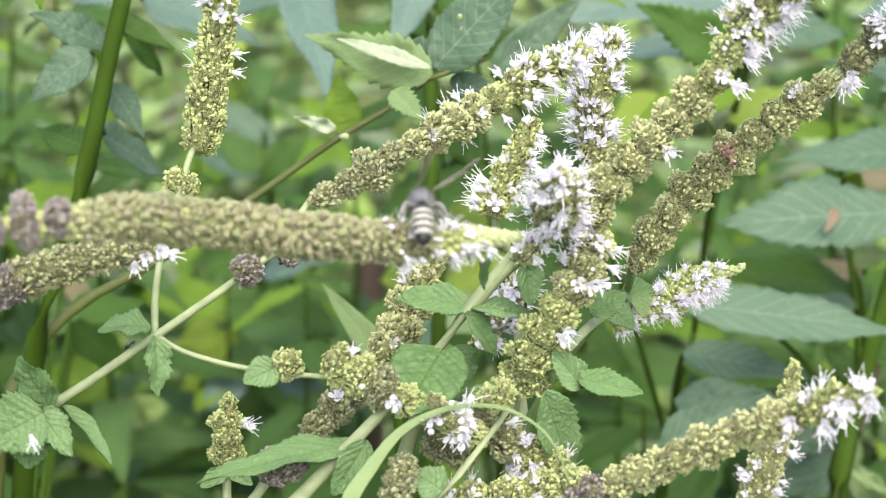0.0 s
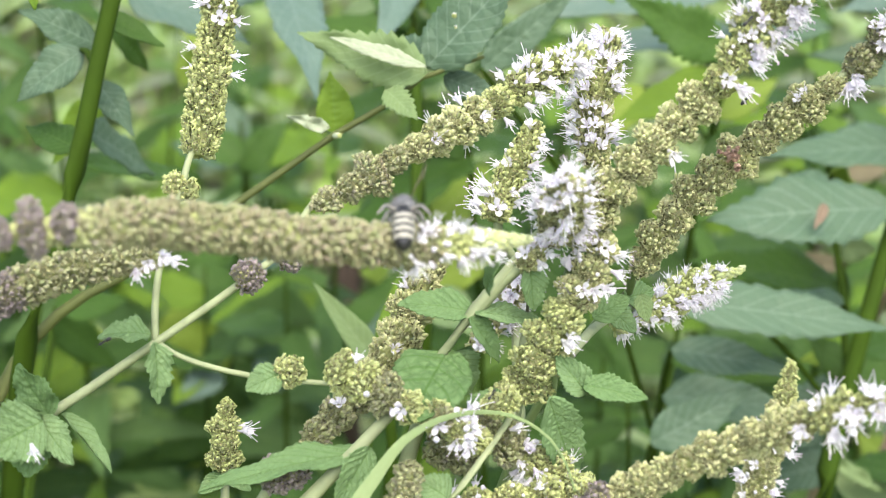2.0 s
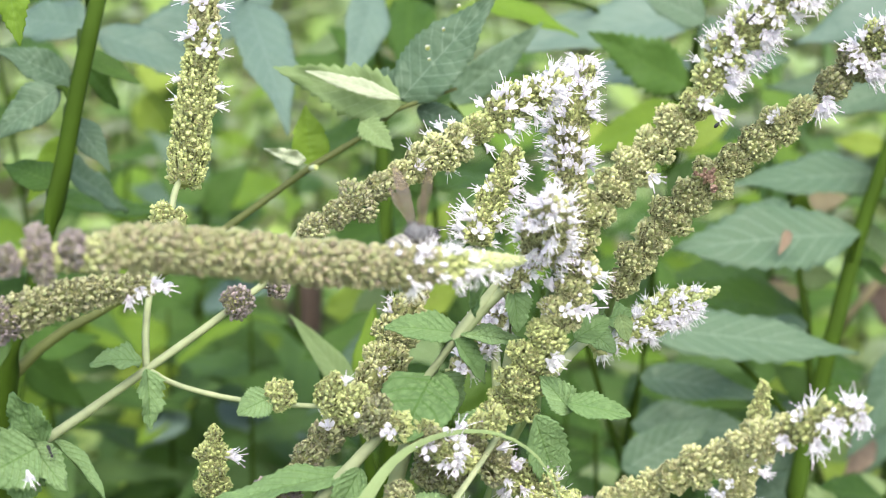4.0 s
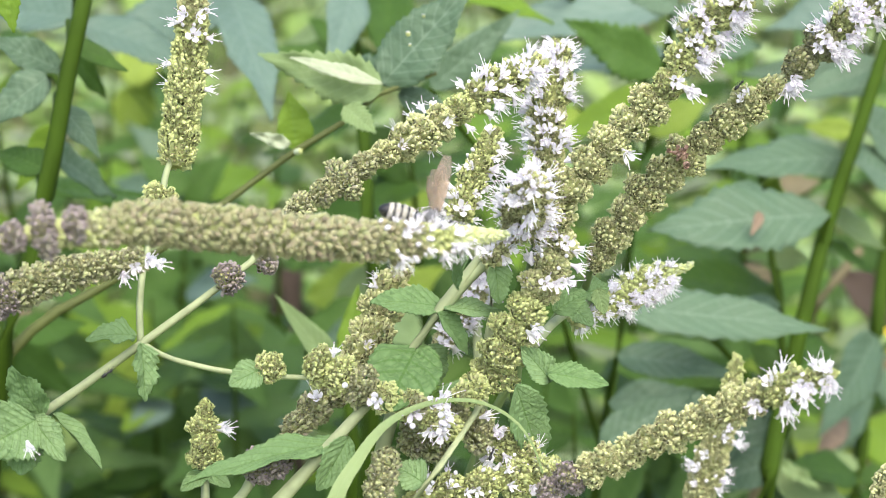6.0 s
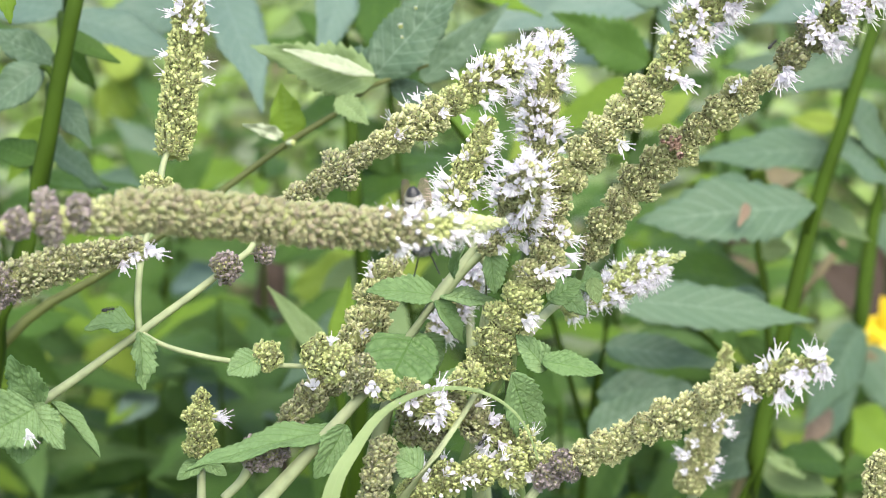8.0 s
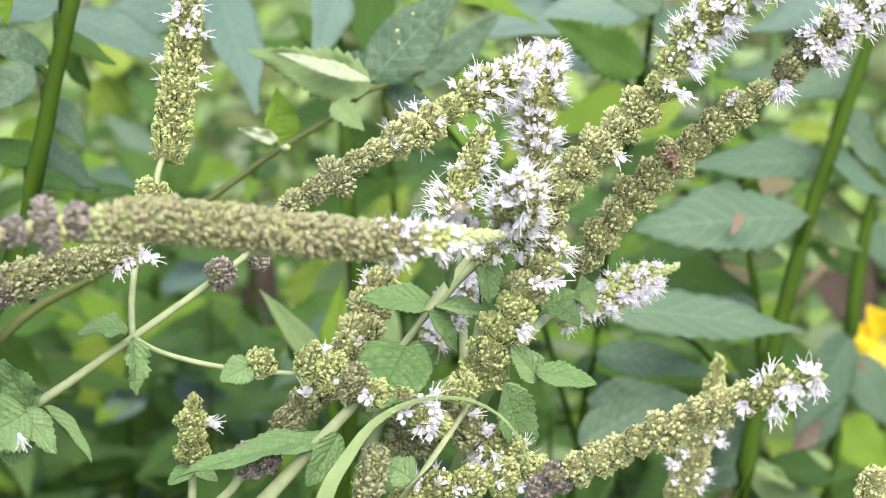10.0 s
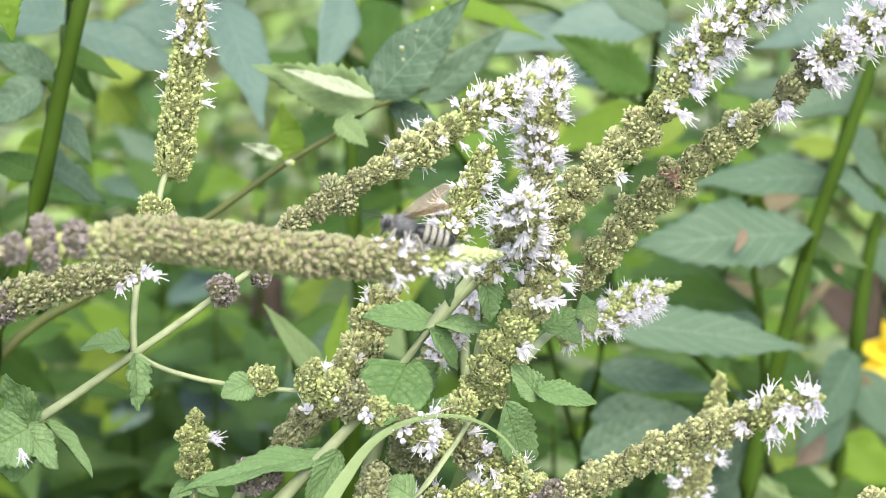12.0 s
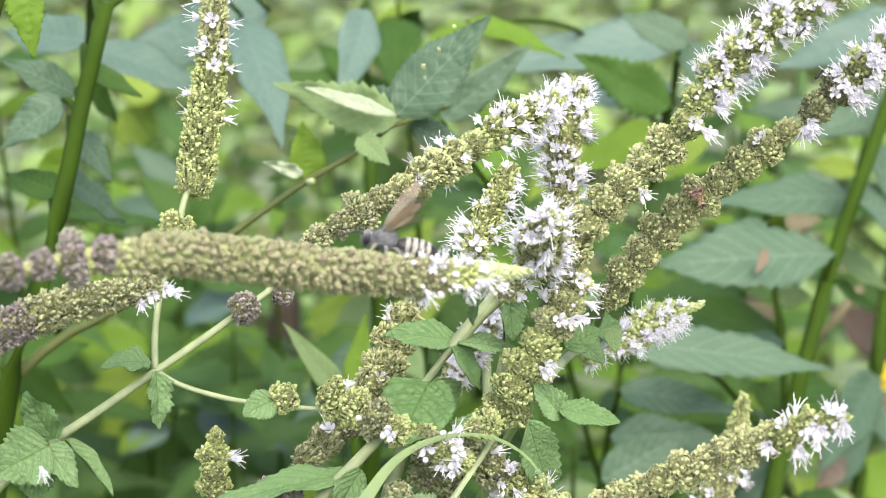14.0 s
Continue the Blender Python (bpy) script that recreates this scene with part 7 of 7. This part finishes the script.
def motions():
    walk(main_shoot, [(t, pose(x, y, z)) for t, x, y, z in (
        (0, -0.00134, -0.00008, -0.00021),
        (0.5, -0.00081, -0.00011, -0.00027),
        (1, -0.00082, -0.00006, -0.00014),
        (1.5, -0.00080, -0.00008, -0.00021),
        (2, -0.00132, 0.00016, 0.00039),
        (2.5, -0.00095, 0.00006, 0.00014),
        (3, -0.00075, 0.00011, 0.00026),
        (5.5, -0.00009, 0.00006, 0.00015),
        (6, -0.00005, 0.00002, 0.00005),
        (6.5, -0.00003, 0.00005, 0.00012),
        (7, -0.00015, 0.00002, 0.00006),
        (7.5, -0.00052, 0.00024, 0.00059),
        (8, 0.00005, 0.00010, 0.00025),
        (10.5, 0.00026, -0.00001, -0.00002),
        (11, 0.00009, 0.00002, 0.00005),
        (11.5, -0.00014, 0.00003, 0.00008),
        (12, -0.00010, 0.00000, 0.00001),
        (12.5, 0.00000, 0.00000, 0.00000),
        (13, 0.00006, 0.00001, 0.00003),
        (13.5, 0.00030, 0.00002, 0.00005),
        (14, 0.00085, 0.00003, 0.00008),
    )])
    walk(bee, [(t, pose(x, y, z, rx, ry, rz)) for t, x, y, z, rx, ry, rz in (
        (0, -0.00312, -0.03815, 0.64304, 3.8, 33.5, 96.9),
        (0.5, -0.00508, -0.03857, 0.64199, 7.4, 13.8, 117.8),
        (1, -0.00435, -0.03878, 0.64150, 9.1, 12.5, 124.6),
        (1.5, -0.00543, -0.03849, 0.64218, 8.0, 17.1, 115.1),
        (2, -0.00708, -0.03807, 0.64322, 1.5, 52.5, 91.9),
        (2.5, -0.00626, -0.03806, 0.64326, -1.9, 58.9, 87.8),
        (3, -0.00633, -0.03611, 0.64275, -3.8, 58.8, 85.6),
        (3.2, -0.00613, -0.03513, 0.64250, -8.7, 49.4, 79.0),
        (3.9, -0.00395, -0.02886, 0.63932, -10.2, 11.2, 50.7),
        (4.7, -0.00056, -0.02834, 0.63794, -26.5, 6.8, 17.2),
        (5.3, -0.00010, -0.03118, 0.63863, -39.3, 2.2, 5.5),
        (6, 0.00121, -0.03149, 0.63786, -38.9, 19.9, -1.9),
        (6.5, 0.00276, -0.03182, 0.63714, -38.9, 19.9, -1.9),
        (7, 0.00365, -0.03114, 0.63619, -45.6, 22.9, -3.1),
        (7.25, 0.00214, -0.02792, 0.63364, -75.0, 39.9, -11.4),
        (7.5, -0.00004, -0.02656, 0.63168, -65.5, 81.1, 12.7),
        (8.2, -0.00001, -0.02652, 0.63178, -65.5, 81.1, 12.7),
        (8.8, 0.00199, -0.02663, 0.63150, -97.3, 37.5, -36.7),
        (9.3, 0.00478, -0.02695, 0.63338, -53.0, 2.1, -27.7),
        (9.8, 0.00673, -0.02923, 0.63575, -26.0, -19.7, -37.0),
        (10.3, 0.00653, -0.03164, 0.63779, -11.3, -26.8, -69.4),
        (10.5, 0.00502, -0.03322, 0.63921, -0.0, -24.9, -90.0),
        (10.8, 0.00341, -0.03578, 0.64090, 16.2, -18.0, -126.6),
        (11, 0.00255, -0.03666, 0.64139, 22.3, -16.4, -144.4),
        (11.2, 0.00043, -0.03661, 0.64151, 14.0, -21.1, -148.0),
        (11.5, -0.00177, -0.03644, 0.64192, 5.5, -23.7, -176.9),
        (12, -0.00274, -0.03729, 0.64249, 6.1, -17.0, -177.2),
        (12.5, -0.00339, -0.03701, 0.64317, 6.8, -16.9, 179.5),
        (13, -0.00540, -0.03623, 0.64244, 6.7, -19.6, 178.3),
        (13.5, -0.00722, -0.03616, 0.64273, 7.0, -12.9, -178.9),
        (14, -0.00946, -0.03629, 0.64252, 7.0, -12.9, -178.9),
    )])
    walk(daisy, [(t, pose(x, 0, 0)) for t, x in ((0, 0.0016), (3.2, 0.0016), (6, 0.0016), (6.5, 0.0022), (7, 0.0023), (7.5, 0.0026), (8, -0.0015), (10.5, -0.0028), (11, 0.0000), (11.5, 0.0011), (12, 0.0013), (12.5, 0.0010), (13, 0.0010), (13.5, -0.0009), (14, -0.0012))])
    for ob, s, front in bee_wings:
        rows = []
        for t, lift_left, sweep_left, lift_right, sweep_right in ((0.0, 112, 80, 35, 85), (0.7, 110, 80, 36, 82), (1.5, 90, 80, 50, 80), (2.0, 72, 80, 72, 80), (3.2, 72, 80, 72, 80), (5.3, 76, 40, 76, 40), (6.2, 82, 40, 82, 40), (7.0, 70, 30, 70, 30),
                                                                  (7.6, 8, 4, 8, 4), (8.4, 8, 4, 8, 4), (10.3, 25, 35, 60, 15), (10.8, 25, 35, 60, 15), (11.2, 28, 30, 54, 15), (11.6, 34, 22, 42, 25), (12.5, 34, 24, 38, 30), (13.2, 46, 28, 48, 34), (14.0, 52, 34, 56, 38)):
            lift, sweep = (lift_left, sweep_left) if s > 0 else (lift_right, sweep_right)
            m = pose(0.0006 - 0.0008 * (1 - front), s * 0.0010, 0.0013) @ pose(0, 0, 0, 0, 0, -s * (sweep - 12 * (1 - front))) @ pose(0, 0, 0, s * 25, lift - 10 * (1 - front), 0)
            rows.append((t, m))
        walk(ob, rows)
    rows = []
    for t, bend in ((0.0, 72), (0.5, 48), (1.5, 52), (2.0, 92), (3.0, 96), (3.2, 85), (4.0, 20), (5.3, 5), (7.0, 0), (10.3, 5), (10.8, 8), (11.5, 2), (14.0, 0)):
        rows.append((t, pose(-0.0014, 0, -0.0003) @ pose(0, 0, 0, 0, -bend, 0) @ pose(0.0014, 0, 0.0003)))
    walk(bee_abdomen, rows)
    walk(twig_ant, [(t, pose(x, y, z, rx, ry, rz)) for t, x, y, z, rx, ry, rz in (
        (0, -0.05350, -0.00158, 0.60275, 17.1, -31.7, 14.4),
        (0.8, -0.05545, -0.00005, 0.60653, -11.5, -64.8, 59.3),
        (1.5, -0.05533, -0.00964, 0.61215, -10.0, -5.9, 177.6),
        (2.2, -0.05742, -0.01004, 0.60582, -15.8, 35.4, -163.3),
        (3.2, -0.06433, -0.01667, 0.59742, -11.8, 44.7, -156.4),
        (4, -0.06391, -0.01687, 0.59694, 59.3, 60.2, -45.0),
        (4.8, -0.06217, -0.01348, 0.59999, 17.9, -29.4, 13.2),
        (6.5, -0.05238, -0.01109, 0.60591, 17.1, -31.7, 14.4),
        (7.5, -0.05282, -0.00957, 0.61233, 10.0, -5.9, 2.4),
        (8.2, -0.05330, -0.00955, 0.61237, 10.0, -5.9, 2.4),
        (9.2, -0.04955, -0.00711, 0.60775, 11.7, 41.0, -20.5),
        (10.3, -0.04950, -0.00038, 0.60305, 11.7, 41.0, -20.5),
        (14, -0.04943, 0.00045, 0.60509, 11.7, 41.0, -20.5),
    )])
    walk(petal_ant, [(t, pose(x, y, z, rx, ry, rz)) for t, x, y, z, rx, ry, rz in (
        (0, 0.00946, -0.01245, 0.61054, 36.3, -19.0, 8.0),
        (3.2, 0.00694, -0.01614, 0.59608, 34.3, -60.2, 45.0),
        (6.5, 0.01258, -0.01891, 0.58922, 34.3, -60.2, 45.0),
        (8, 0.01140, -0.01879, 0.58951, 47.0, -41.0, 20.5),
        (11, 0.01210, -0.01828, 0.59078, 47.0, -41.0, 20.5),
        (14, 0.01174, -0.01808, 0.59127, 49.4, -17.0, 7.1),
    )])
    walk(spike_ant, [(t, pose(x, y, z, rx, ry, rz)) for t, x, y, z, rx, ry, rz in (
        (0, 0.04772, -0.00279, 0.66114, 10.6, -41.0, 20.5),
        (0.5, 0.04653, -0.00266, 0.66146, 10.6, -41.0, 20.5),
        (1, 0.04740, -0.00281, 0.66110, 10.6, -41.0, 20.5),
        (1.5, 0.04737, -0.00277, 0.66119, 10.6, -41.0, 20.5),
        (2, 0.04792, -0.00282, 0.66108, 10.6, -41.0, 20.5),
        (2.5, 0.04862, -0.00286, 0.66098, 10.6, -41.0, 20.5),
        (3.2, 0.04806, -0.00281, 0.66111, 10.6, -41.0, 20.5),
        (4.2, 0.05437, -0.00163, 0.66669, 10.6, -41.0, 20.5),
        (5.3, 0.06394, -0.00175, 0.67174, 10.6, -41.0, 20.5),
        (8.2, 0.06900, -0.00209, 0.67089, 10.6, -41.0, 20.5),
        (10.3, 0.06460, -0.00125, 0.66762, 10.6, -41.0, 20.5),
        (11, 0.06139, -0.00115, 0.66787, 10.6, -41.0, 20.5),
        (12, 0.06122, -0.00202, 0.66840, 10.6, -41.0, 20.5),
        (12.5, 0.06087, -0.00196, 0.66854, 10.6, -41.0, 20.5),
        (13, 0.06153, -0.00187, 0.66876, 10.6, -41.0, 20.5),
        (14, 0.06262, -0.00242, 0.66741, 10.6, -41.0, 20.5),
    )])
    walk(edge_ant, [(t, pose(x, y, z, rx, ry, rz)) for t, x, y, z, rx, ry, rz in (
        (0, 0.05392, 0.01793, 0.63501, 10.6, -41.0, 20.5),
        (3.2, 0.05201, 0.01962, 0.64187, 10.6, -41.0, 20.5),
        (4.4, 0.05265, 0.01790, 0.64029, 10.6, -41.0, 20.5),
        (5.4, 0.05844, 0.01038, 0.64570, 10.6, -41.0, 20.5),
        (6, 0.05892, 0.00970, 0.64667, 10.6, -41.0, 20.5),
        (6.5, 0.05864, 0.00859, 0.64661, 10.6, -41.0, 20.5),
        (7, 0.05915, 0.00873, 0.64695, 10.6, -41.0, 20.5),
        (7.5, 0.06030, 0.00914, 0.64796, 10.6, -41.0, 20.5),
        (8, 0.06600, 0.00984, 0.65237, 10.6, -41.0, 20.5),
        (8.2, 0.06630, 0.00998, 0.65272, 10.6, -41.0, 20.5),
        (10.3, 0.06956, 0.00926, 0.65625, 10.6, -41.0, 20.5),
        (11, 0.06988, 0.00934, 0.65648, 10.6, -41.0, 20.5),
        (12, 0.06985, 0.00941, 0.65665, 10.6, -41.0, 20.5),
        (12.5, 0.06968, 0.00952, 0.65692, 10.6, -41.0, 20.5),
        (13, 0.06997, 0.00924, 0.65622, 10.6, -41.0, 20.5),
        (14, 0.06954, 0.00941, 0.65663, 10.6, -41.0, 20.5),
    )])


motions()
